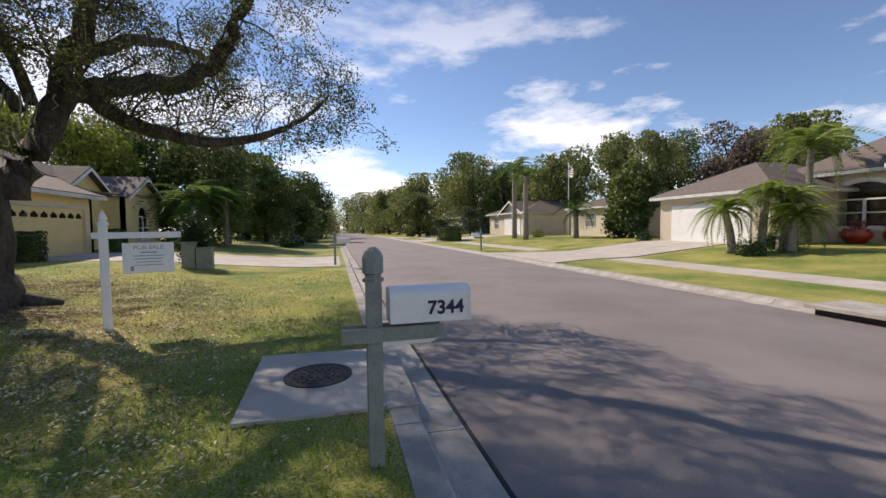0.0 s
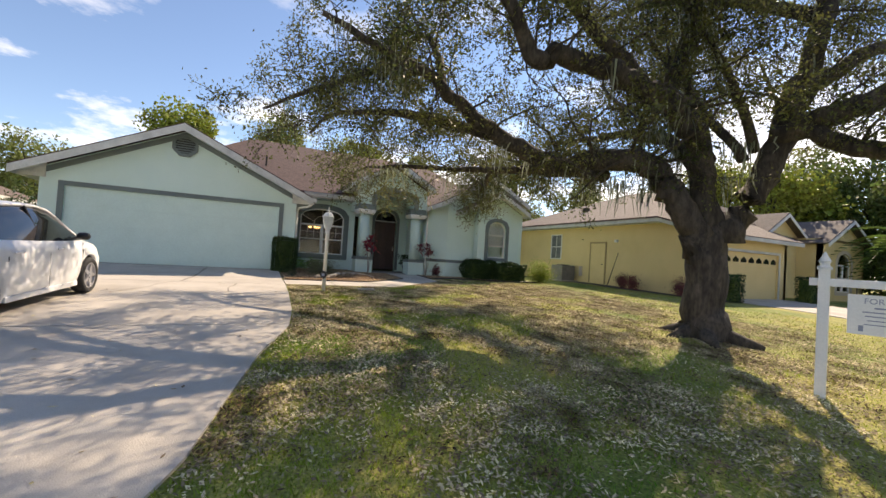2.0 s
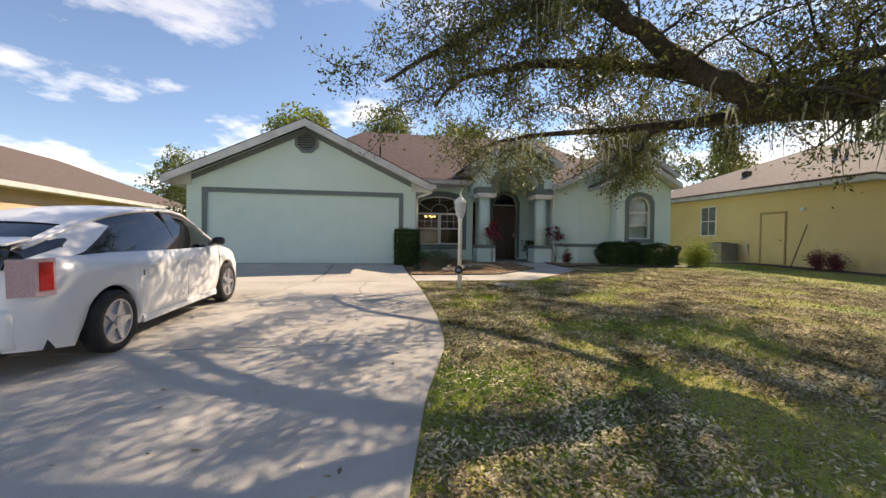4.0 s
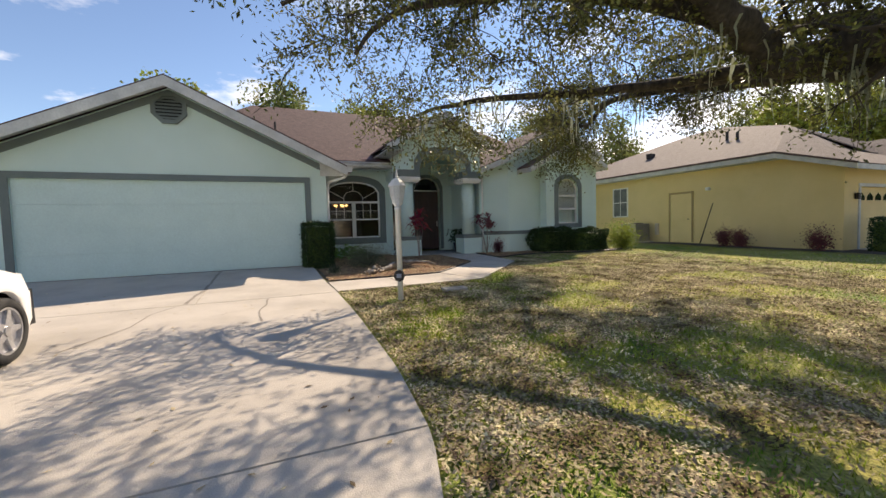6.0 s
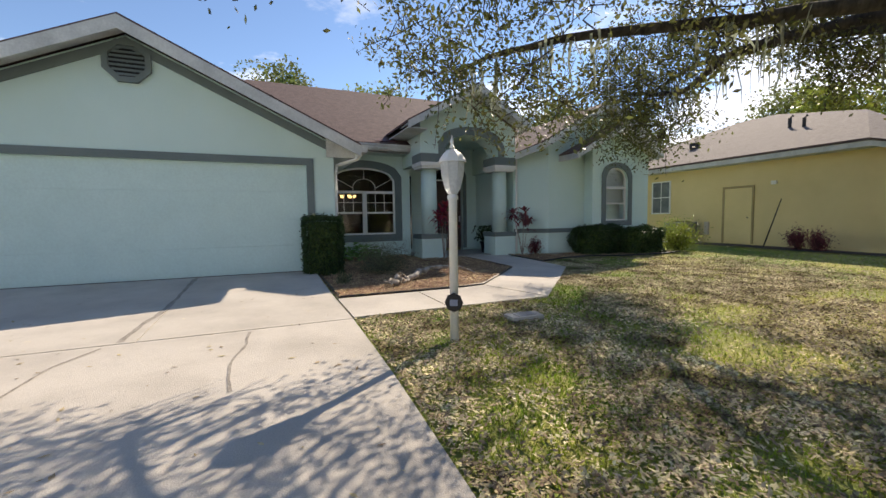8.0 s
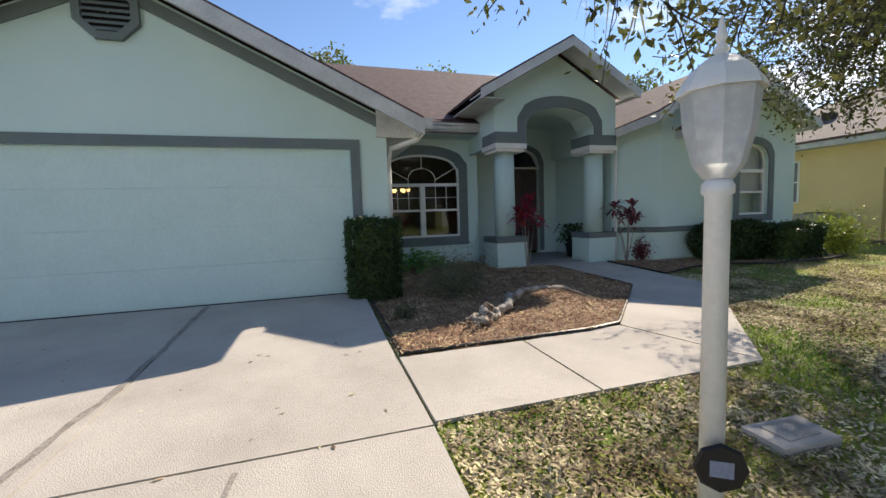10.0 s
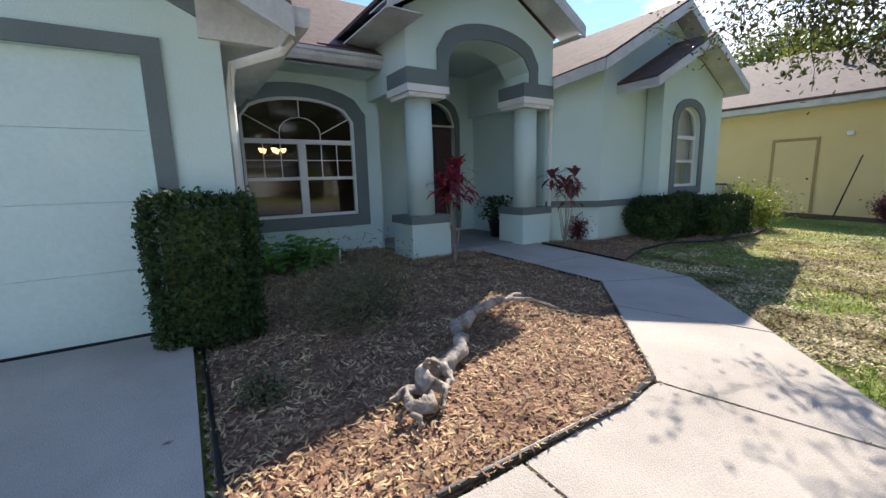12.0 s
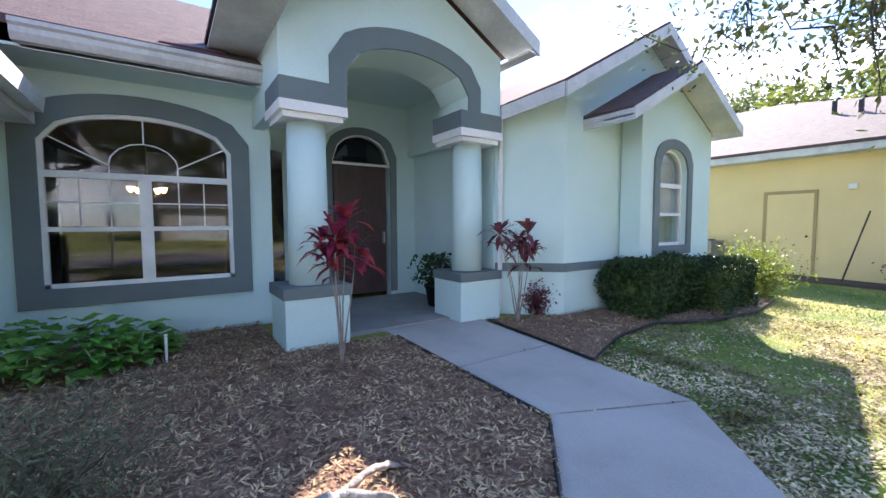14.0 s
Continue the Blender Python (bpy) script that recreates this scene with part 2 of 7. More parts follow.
PLATE = mat("licence plate", (0.55, 0.58, 0.55), (0.62, 0.62, 0.6), 9, 0.5, 0)
GLASS = glass("window glass")
LAMPGLASS = mat("frosted lamp glass", (0.62, 0.66, 0.66), (0.74, 0.76, 0.76), 6, 0.35, 0.1, 30, trans=0.35)
AC = mat("grey metal louvres", (0.20, 0.20, 0.19), (0.27, 0.26, 0.25), 4, 0.5, 0.1, metal=0.3)
WOODGREY = mat("weathered driftwood", (0.19, 0.155, 0.12), (0.48, 0.43, 0.37), 6, 0.9, 0.7, 30, vary=0.25)
BULB = glow("chandelier glow", (1.0, 0.62, 0.25), 1.7)
REDCAR = mat("dark red paint", (0.22, 0.02, 0.015), (0.26, 0.03, 0.02), 3, 0.3, 0)
SIGNBLUE = mat("faded sign ink", (0.25, 0.28, 0.36), None, 5, 0.7, 0)
BLUE = mat("flag blue", (0.04, 0.06, 0.22), None, 5, 0.8, 0)
TERRA = mat("terracotta", (0.28, 0.10, 0.06), (0.34, 0.14, 0.08), 5, 0.8, 0.2)


# ---- helpers of the build ----
WORLDLY = set()


def thing(name, loc=(0, 0, 0), label="", category="", group="", rz=0.0, worldly=False):
    """An Empty at a thing's base. worldly: its parts are written in world places."""
    ob = new(name)
    ob.empty_display_size = 0.2
    ob.matrix_world = pose(*loc, 0, 0, rz)
    if worldly:
        WORLDLY.add(ob.name)
    return tagged(ob, label, category, group)


def origin(ob):
    while ob.parent:
        ob = ob.parent
    return ob.matrix_basis.translation if ob.name in WORLDLY else Vector((0, 0, 0))


def smooth(me, on=True):
    me.polygons.foreach_set("use_smooth", [on] * len(me.polygons))


def part(name, bm, material, parent=None, label="", soft=False, kind=""):
    """Links a bmesh, or vertices and faces, as one mesh under a thing or a part."""
    me = bpy.data.meshes.new(name)
    if isinstance(bm, tuple):
        me.from_pydata(bm[0], [], bm[1])
    else:
        bmesh.ops.recalc_face_normals(bm, faces=bm.faces)
        bm.to_mesh(me)
        bm.free()
    if parent is not None:
        o = origin(parent)
        if o.length:
            me.transform(Matrix.Translation(-o))
    me.materials.append(material)
    if soft:
        smooth(me)
    ob = new(name, me)
    if parent is not None:
        ob.parent = parent
    return tagged(ob, label, kind=kind)


def structure(name, bm, material, label, soft=False):
    return tagged(part(name, bm, material, None, soft=soft), label, kind="structure")


def B(*boxes, bevel=0.0):
    """A bmesh of boxes (x0, x1, y0, y1, z0, z1)."""
    bm = bmesh.new()
    for x0, x1, y0, y1, z0, z1 in boxes:
        vs = [bm.verts.new(p) for p in ((x0, y0, z0), (x1, y0, z0), (x1, y1, z0), (x0, y1, z0), (x0, y0, z1), (x1, y0, z1), (x1, y1, z1), (x0, y1, z1))]
        for f in ((0, 3, 2, 1), (4, 5, 6, 7), (0, 1, 5, 4), (1, 2, 6, 5), (2, 3, 7, 6), (3, 0, 4, 7)):
            bm.faces.new([vs[i] for i in f])
    if bevel:
        bmesh.ops.bevel(bm, geom=bm.edges[:], offset=bevel, segments=2, affect="EDGES", profile=0.6)
    return bm


def prism(bm, pts, vec):
    """Extrudes the polygon pts by vec."""
    a = [bm.verts.new(p) for p in pts]
    c = [bm.verts.new(Vector(p) + Vector(vec)) for p in pts]
    bm.faces.new(a)
    bm.faces.new(c[::-1])
    for i in range(len(a)):
        j = (i + 1) % len(a)
        bm.faces.new([a[i], c[i], c[j], a[j]])
    return bm


def P(pts, vec):
    return prism(bmesh.new(), pts, vec)


def lathe(profile, n=20, center=(0, 0, 0), bm=None):
    """profile: (radius, z) pairs, turned about the vertical through center."""
    bm = bm or bmesh.new()
    cx, cy, cz = center
    rings = []
    for r, z in profile:
        rings.append([bm.verts.new((cx + r * math.cos(2 * math.pi * k / n), cy + r * math.sin(2 * math.pi * k / n), cz + z)) for k in range(n)])
    for a, b in zip(rings, rings[1:]):
        for k in range(n):
            bm.faces.new([a[k], a[(k + 1) % n], b[(k + 1) % n], b[k]])
    bm.faces.new(rings[0][::-1])
    bm.faces.new(rings[-1])
    return bm


def tubes(lines, n=7):
    """Tapered tubes along lines of (place, radius), as vertices and faces."""
    V, F = [], []
    for line in lines:
        base = len(V)
        pts = [Vector(p) for p, _ in line]
        for i, (p, r) in enumerate(line):
            d = (pts[min(i + 1, len(pts) - 1)] - pts[max(i - 1, 0)]).normalized()
            side = d.cross(Vector((0.31, 0.2, 0.93) if abs(d.z) < 0.9 else (1, 0, 0))).normalized()
            up = side.cross(d)
            for k in range(n):
                a = 2 * math.pi * k / n
                V.append(tuple(Vector(p) + (side * math.cos(a) + up * math.sin(a)) * r))
        for i in range(len(line) - 1):
            for k in range(n):
                a, b = base + i * n + k, base + i * n + (k + 1) % n
                F.append((a, b, b + n, a + n))
        F.append(tuple(base + k for k in range(n))[::-1])
        F.append(tuple(base + (len(line) - 1) * n + k for k in range(n)))
    return V, F


def leaves(places, size, rng, aspect=0.45, droop=0.0, quad=True):
    """A small bent leaf at each place, facing anywhere: vertices and faces."""
    n = len(places)
    c = np.asarray(places, float)
    d = rng.normal(size=(n, 3))
    d[:, 2] -= droop
    d /= np.linalg.norm(d, axis=1)[:, None]
    s = np.cross(d, rng.normal(size=(n, 3)))
    s /= np.linalg.norm(s, axis=1)[:, None] + 1e-9
    ln = (size * rng.uniform(0.6, 1.3, n))[:, None]
    tip, base = c + d * ln / 2, c - d * ln / 2
    l, r = c + s * ln * aspect / 2, c - s * ln * aspect / 2
    V = np.stack([base, l, tip, r], 1).reshape(-1, 3)
    F = np.arange(4 * n).reshape(n, 4)
    return V.tolist(), F.tolist()


def gz(x):
    """Height of the ground: the road low, the lots rising on both sides of it."""
    xs = [-60, -24, -16.0, -15.1, -13.8, -10.2, -7.4, -5.6, -4.0, -2.4, -1.2, 0.3, 8.6, 13.0, 18.0, 26.0, 80]
    zs = [1.0, 0.70, 0.66, 0.64, 0.60, 0.53, 0.43, 0.32, 0.17, 0.05, 0.0, 0.0, 0.0, 0.05, 0.5, 0.6, 1.2]
    return float(np.interp(x, xs, zs))


# ---- ground and road ----
EDGE_X = [0.3, 1.5, 2.6, 3.5, 4.3, 5.4, 6.6, 7.7, 9.5, 11.4, 15.1]
EDGE_Y = [-0.9, -0.45, 0.0, 0.38, 0.55, 0.8, 1.18, 1.3, 1.38, 1.43, 1.43]


def drive_edge(x):
    """The driveway's edge on the lawn's side."""
    return float(np.interp(-x, EDGE_X, EDGE_Y))


def drive_far(x):
    return float(np.interp(-x, [0.3, 2.0, 5.0, 15.1], [-6.6, -5.9, -5.35, -4.9]))


def ground():
    xs = sorted(set([-400, -200, -100, -60, -45, -35, -28] + [round(-24 + 0.6 * i, 2) for i in range(41)] + [0.3, 0.40, 0.42, 8.55, 8.57, 9, 10, 11, 12, 13, 14, 15, 16, 17, 18, 20, 23, 26, 32, 40, 60, 100, 200, 400]))
    ys = [-300, -120, -60, -35] + [round(-24 + 0.75 * i, 2) for i in range(81)] + [40, 45, 52, 60, 75, 95, 130, 200, 400, 900]
    V, F = [], []
    for y in ys:
        for x in xs:
            z = gz(x)
            if 0.41 < x < 8.56:
                z = -0.3
            elif -24 < x < 0.2 and -14 < y < 36:
                z += 0.012 * noise.noise(Vector((x * 0.7, y * 0.7, 0)))
            V.append((x, y, z))
    n = len(xs)
    for j in range(len(ys) - 1):
        for i in range(n - 1):
            a = j * n + i
            F.append((a, a + 1, a + n + 1, a + n))
    structure("ground", (V, F), LAWN, "patchy green and yellow lawn sheet under a shade tree")


ground()


def strip(name, xs, zs, y0, y1, material, label, thick=0.2, step=None):
    """A long strip along the street with the cross-section (xs, zs)."""
    bm = bmesh.new()
    prof = list(zip(xs, zs)) + [(xs[-1], -thick - 0.1), (xs[0], -thick - 0.1)]
    step = step or (y1 - y0)
    y = y0
    while y < y1 - 1e-6:
        e = min(y + step, y1)
        prism(bm, [(x, y, z) for x, z in prof], (0, e - y - (0.012 if step < y1 - y0 else 0), 0))
        y = e
    return structure(name, bm, material, label)


strip("tar_seam", [0.962, 0.99], [-0.083, -0.078], -30, 90, RUBBER, "black tar joint between gutter and asphalt")
strip("road", [0.99, 2.7, 4.5, 6.3, 8.03], [-0.082, -0.05, -0.03, -0.05, -0.085], -60, 420, ASPHALT, "worn grey asphalt street with tree shade on it")
strip("kerb", [0.40, 0.60, 0.625, 0.645, 0.96], [0.014, 0.010, -0.01, -0.08, -0.09], -30, 90, CURB, "rolled concrete kerb and gutter beside the lawn", step=3.0)
strip("kerb", [8.03, 8.27, 8.33, 8.37, 8.58], [-0.075, -0.065, -0.02, 0.01, 0.014], -30, 90, CURB, "rolled concrete kerb and gutter across the street", step=3.0)


def sheet(name, rows, material, label, thick=0.14, lift=0.02, height=gz):
    """A slab between two edges: rows of (x, y_low, y_high), following the ground."""
    bm = bmesh.new()
    top, bot = [], []
    for x, a, b in rows:
        n = 5
        top.append([bm.verts.new((x, a + (b - a) * k / n, height(x) + lift)) for k in range(n + 1)])
        bot.append([bm.verts.new((x, a + (b - a) * k / n, height(x) - thick)) for k in range(n + 1)])
    for i in range(len(rows) - 1):
        for k in range(5):
            bm.faces.new([top[i][k], top[i + 1][k], top[i + 1][k + 1], top[i][k + 1]])
        bm.faces.new([top[i][0], bot[i][0], bot[i + 1][0], top[i + 1][0]])
        bm.faces.new([top[i][5], top[i + 1][5], bot[i + 1][5], bot[i][5]])
    for i in (0, -1):
        bm.faces.new(top[i] + bot[i][::-1])
    return structure(name, bm, material, label)


def drive_z(x):
    return gz(x) + float(np.interp(-x, [12.8, 15.1], [0.0, 0.085]))


def slab_run(x0, x1, n=9, a=drive_far, b=drive_edge):
    return [(x, a(x), b(x)) for x in [x0 + (x1 - x0) * i / n for i in range(n + 1)]]


DRIVE = "pale concrete driveway slab with tree shade and stains"
for x0, x1 in ((-15.08, -11.405), (-11.385, -6.72), (-6.70, -3.1), (-3.08, 0.34)):
    if x0 < -12:
        sheet("driveway", slab_run(x0, x1, b=lambda x: -0.63 - 0.006), CONCRETE, DRIVE, height=drive_z)
        sheet("driveway", slab_run(x0, x1, a=lambda x: -0.63 + 0.006), CONCRETE, DRIVE, height=drive_z)
    else:
        sheet("driveway", slab_run(x0, x1, 16), CONCRETE, DRIVE, height=drive_z)
structure("driveway", B((0.345, 0.395, -6.7, -0.9, -0.2, 0.015)), CURB, "concrete lip where the driveway meets the gutter")


def crack(points, width, z=0.024):
    """A dark ragged crack filled with dirt, lying on the driveway."""
    V, F = [], []
    line = []
    for (x0, y0), (x1, y1) in zip(points, points[1:]):
        n = max(2, int(math.hypot(x1 - x0, y1 - y0) / 0.12))
        line += [(x0 + (x1 - x0) * i / n, y0 + (y1 - y0) * i / n) for i in range(n)]
    for i, (x, y) in enumerate(line + [points[-1]]):
        o = 0.035 * noise.noise(Vector((x * 3, y * 3, 1)))
        w = width * (0.6 + 0.9 * abs(noise.noise(Vector((x * 5, y * 5, 4)))))
        V += [(x, y + o - w, drive_z(x) + z), (x, y + o + w, drive_z(x) + z)]
        if i:
            F.append((2 * i - 2, 2 * i - 1, 2 * i + 1, 2 * i))
    structure("driveway_crack", (V, F), GRIME, "dark dirt-filled crack across the driveway slab")


crack([(-15.0, -0.58), (-14.1, -0.62), (-12.9, -0.66), (-12.2, -0.72), (-11.45, -0.76)], 0.034)
crack([(-11.3, 0.36), (-10.9, 0.33), (-10.3, 0.24), (-9.8, 0.28)], 0.014)
crack([(-11.3, -0.86), (-10.9, -1.05), (-10.2, -1.12), (-9.4, -1.5)], 0.016)


# ---- the mint house ----
def wall_strips(bm, axis, at, thick, spans, top, holes, bottom=0.55):
    """A wall in strips. axis "x": it faces x and spans y, else the other way. holes: (a, b, low, high, rise), rise of an arch above high."""
    cuts = set(spans)
    for a, b, lo, hi, rise in holes:
        m = 10 if rise else 1
        cuts |= {a + (b - a) * k / m for k in range(m + 1)}
    cuts = sorted(cuts)
    for a, b in zip(cuts, cuts[1:]):
        mid = (a + b) / 2
        tops = [top(a), top(b)]
        pieces = [(bottom, bottom, *tops)]
        for ha, hb, lo, hi, rise in holes:
            if ha < mid < hb:
                f = lambda y: hi + (rise * math.sqrt(max(0.0, 1 - ((y - (ha + hb) / 2) / ((hb - ha) / 2)) ** 2)) if rise else 0)
                pieces = [(bottom, bottom, lo, lo), (f(a), f(b), *tops)] if lo > bottom + 0.01 else [(f(a), f(b), *tops)]
        for z0, z1, z2, z3 in pieces:
            if axis == "x":
                prism(bm, [(at, a, z0), (at, b, z1), (at, b, z3), (at, a, z2)], (-thick, 0, 0))
            else:
                prism(bm, [(a, at, z0), (b, at, z1), (b, at, z3), (a, at, z2)], (0, thick, 0))
    bmesh.ops.remove_doubles(bm, verts=bm.verts[:], dist=0.0005)
    return bm


def arch_band(x, depth, a, b, lo, hi, rise, w, top=None, sill=True, n=12):
    """A painted band round an arched or square opening in a wall that faces x."""
    bm = bmesh.new()
    top = top if top is not None else w
    ext = []
    for k in range(n + 1):
        t = k / n
        y = a + (b - a) * t
        zi = hi + rise * math.sqrt(max(0.0, 1 - (2 * t - 1) ** 2))
        yo = a - w + (b - a + 2 * w) * t
        zo = hi + 0.12 * (rise > 0) + top * (rise == 0) + (rise - 0.12 + top) * math.sqrt(max(0.0, 1 - (2 * t - 1) ** 2)) * (rise > 0)
        ext.append(((x, y, zi), (x, yo, zo)))
    for (i0, o0), (i1, o1) in zip(ext, ext[1:]):
        prism(bm, [i0, i1, o1, o0], (depth, 0, 0))
    zo = ext[0][1][2]
    prism(bm, [(x, a, lo), (x, a, hi), (x, a - w, zo), (x, a - w, lo)], (depth, 0, 0))
    prism(bm, [(x, b, lo), (x, b, hi), (x, b + w, zo), (x, b + w, lo)], (depth, 0, 0))
    if sill:
        prism(bm, [(x, a - w, lo), (x, b + w, lo), (x, b + w, lo - w), (x, a - w, lo - w)], (depth, 0, 0))
    return bm


def arched_window(parent, x, a, b, lo, hi, rise, bar, cols=2, blind=False, sub=True, name="window"):
    """Frames, bars and panes of an arched window that faces x; bar: height of the transom."""
    w = thing(name)
    w.parent = parent
    w.matrix_basis = Matrix()

    def put(nm, bm, m, label=""):
        ob = part(nm, bm, m, w, label)
        return ob
    f = 0.045
    fr = bmesh.new()
    for y0, y1, z0, z1 in [(a, a + f, lo, hi), (b - f, b, lo, hi), (a, b, lo, lo + f)]:
        prism(fr, [(x, y0, z0), (x, y1, z0), (x, y1, z1), (x, y0, z1)], (0.06, 0, 0))
    n = 14
    for k in range(n):
        p = []
        for t in (k / n, (k + 1) / n):
            s = math.sqrt(max(0.0, 1 - (2 * t - 1) ** 2))
            p.append(((x, a + (b - a) * t, hi + rise * s), (x, a + f + (b - a - 2 * f) * t, hi + (rise - f) * s)))
        prism(fr, [p[0][0], p[1][0], p[1][1], p[0][1]], (0.06, 0, 0))
    put("frame", fr, WHITE)
    put("transom", P([(x, a + f, bar - 0.035), (x, b - f, bar - 0.035), (x, b - f, bar + 0.035), (x, a + f, bar + 0.035)], (0.07, 0, 0)), WHITE)
    mid = (a + b) / 2
    if cols == 2:
        put("mullion", P([(x, mid - 0.06, lo + f), (x, mid + 0.06, lo + f), (x, mid + 0.06, bar - 0.035), (x, mid - 0.06, bar - 0.035)], (0.065, 0, 0)), WHITE)
    halves = [(a + f, mid - 0.06), (mid + 0.06, b - f)] if cols == 2 else [(a + f, b - f)]
    rail = (lo + bar) / 2 + 0.02
    thin = bmesh.new()
    for y0, y1 in halves:
        put("meeting_rail", P([(x, y0, rail - 0.025), (x, y1, rail - 0.025), (x, y1, rail + 0.025), (x, y0, rail + 0.025)], (0.062, 0, 0)), WHITE)
        put("pane", B((x + 0.02, x + 0.026, y0, y1, lo + f, rail - 0.025)), GLASS)
        put("pane", B((x + 0.02, x + 0.026, y0, y1, rail + 0.025, bar - 0.035)), GLASS)
        if sub:
            for k in (1, 2):
                y = y0 + (y1 - y0) * k / 3
                prism(thin, [(x + 0.01, y - 0.007, rail + 0.025), (x + 0.01, y + 0.007, rail + 0.025), (x + 0.01, y + 0.007, bar - 0.035), (x + 0.01, y - 0.007, bar - 0.035)], (0.02, 0, 0))
            z = (rail + bar) / 2
            prism(thin, [(x + 0.01, y0, z - 0.007), (x + 0.01, y1, z - 0.007), (x + 0.01, y1, z + 0.007), (x + 0.01, y0, z + 0.007)], (0.021, 0, 0))
    if sub:
        r = (b - a) * 0.18
        for k in range(8):
            t0, t1 = math.pi * k / 8, math.pi * (k + 1) / 8
            zb = bar + 0.12
            q = [(x + 0.01, mid + rr * math.cos(t), zb + rr * 0.8 * math.sin(t)) for rr, t in ((r, t0), (r, t1), (r + 0.014, t1), (r + 0.014, t0))]
            prism(thin, q, (0.02, 0, 0))
        top = hi + rise
        for y0, z0, y1, z1 in ((mid, bar + 0.12 + r * 0.8, mid, top - 0.04), (mid - r, bar + 0.12, a + 0.07, hi + 0.05), (mid + r, bar + 0.12, b - 0.07, hi + 0.05), (mid - r, bar + 0.03, mid - r, bar + 0.13), (mid + r, bar + 0.03, mid + r, bar + 0.13)):
            d = Vector((0, y1 - y0, z1 - z0)).normalized()
            s = Vector((0, -d.z, d.y)) * 0.007
            p0, p1 = Vector((x + 0.01, y0, z0)), Vector((x + 0.01, y1, z1))
            prism(thin, [p0 + s, p1 + s, p1 - s, p0 - s], (0.02, 0, 0))
        put("glazing_bar", thin, WHITE)
    else:
        thin.free()
    arc = [(x + 0.02, a + f + (b - a - 2 * f) * k / n, hi + (rise - f) * math.sqrt(max(0.0, 1 - (2 * k / n - 1) ** 2))) for k in range(n + 1)]
    put("pane", P([(x + 0.02, a + f, bar + 0.035)] + arc + [(x + 0.02, b - f, bar + 0.035)], (0.006, 0, 0)), GLASS)
    if blind:
        put("blind", B((x - 0.06, x - 0.05, a, b, rail, hi + rise)), BLIND, "closed white blind behind the upper sash")
    return w


def door_panels(parent, x, a, b, lo, hi, rows, cols, material, name="panel"):
    """Sectional panels of a garage door, each proud of its groove."""
    for r in range(rows):
        z0, z1 = lo + (hi - lo) * r / rows, lo + (hi - lo) * (r + 1) / rows
        part("section", B((x - 0.04, x, a, b, z0 + 0.0012, z1 - 0.0012), bevel=0.0012), material, parent)


HX = -15.1
house = thing("house", (HX, 0, 0.7), "single-storey mint stucco house with brown shingle roof and grey trim", "house", worldly=True)
GC, GPK, GS = -1.40, 4.86, 0.475


def gable_top(y):
    return GPK - 0.06 - GS * abs(y - GC) * 1.0


gd = (-4.12, 1.34, 0.74, 2.80)
bm = bmesh.new()
wall_strips(bm, "x", HX, 0.2, [-4.65, GC, 1.86], gable_top, [(gd[0], gd[1], 0.5, gd[3], 0)], 0.5)
part("wall", bm, STUCCO, house, "mint stucco gable wall round the garage door")
part("wall", B((-24.0, HX - 0.2, -4.65, -4.45, 0.5, 3.2)), STUCCO, house)
part("wall", B((-18.32, HX - 0.2, 1.66, 1.86, 0.5, 3.3)), STUCCO, house)
part("trim", arch_band(HX, 0.03, gd[0], gd[1], 0.72, gd[3], 0, 0.13, sill=False, n=1), TRIM, house, "grey green painted band round the garage door")
gdoor = part("garage_door", B((HX - 0.12, HX - 0.09, gd[0], gd[1], 0.74, gd[3])), DOORWHITE, house, "closed pale mint sectional garage door")
door_panels(gdoor, HX - 0.05, gd[0] + 0.005, gd[1] - 0.005, 0.745, gd[3], 4, 1, DOORWHITE)
part("weather_strip", B((HX - 0.09, HX - 0.035, gd[0], gd[1], 0.715, 0.745)), BLACK, gdoor)
# octagonal gable vent with slats
def ring8(r0, r1, x0, x1):
    """An octagonal ring (or disc, r0 = 0) that faces x, round the gable's centre."""
    V, F = [], []
    for x in (x0, x1):
        for r in (r0, r1):
            V += [(x, GC + r * math.cos(math.pi * (k + 0.5) / 4), 4.36 + r * math.sin(math.pi * (k + 0.5) / 4)) for k in range(8)]
    for k in range(8):
        m = (k + 1) % 8
        F += [(k, m, 8 + m, 8 + k), (16 + k, 24 + k, 24 + m, 16 + m), (8 + k, 8 + m, 24 + m, 24 + k), (k, 16 + k, 16 + m, m)]
    return V, F


vent = part("gable_vent", ring8(0.27, 0.36, HX, HX + 0.07), TRIM, house, "grey octagonal louvred gable vent")
# Black disc added over the wall, painting the dark hollow behind the slats.
part("vent_back", ring8(0.01, 0.28, HX, HX + 0.012), BLACK, house)
for k in range(7):
    z = 4.36 - 0.20 + 0.071 * k
    h = 0.27 - abs(z - 4.36) * 0.45
    part("slat", P([(HX + 0.04, GC - h, z), (HX + 0.04, GC + h, z), (HX + 0.065, GC + h, z - 0.035), (HX + 0.065, GC - h, z - 0.035)], (0, 0, 0.012)), TRIM, house)


def roof_plane(pts, material, parent, thick=0.12, name="roof", label=""):
    """A roof slope: its top face through pts, with thickness downwards."""
    return part(name, P(pts, (0, 0, -thick)), material, parent, label)


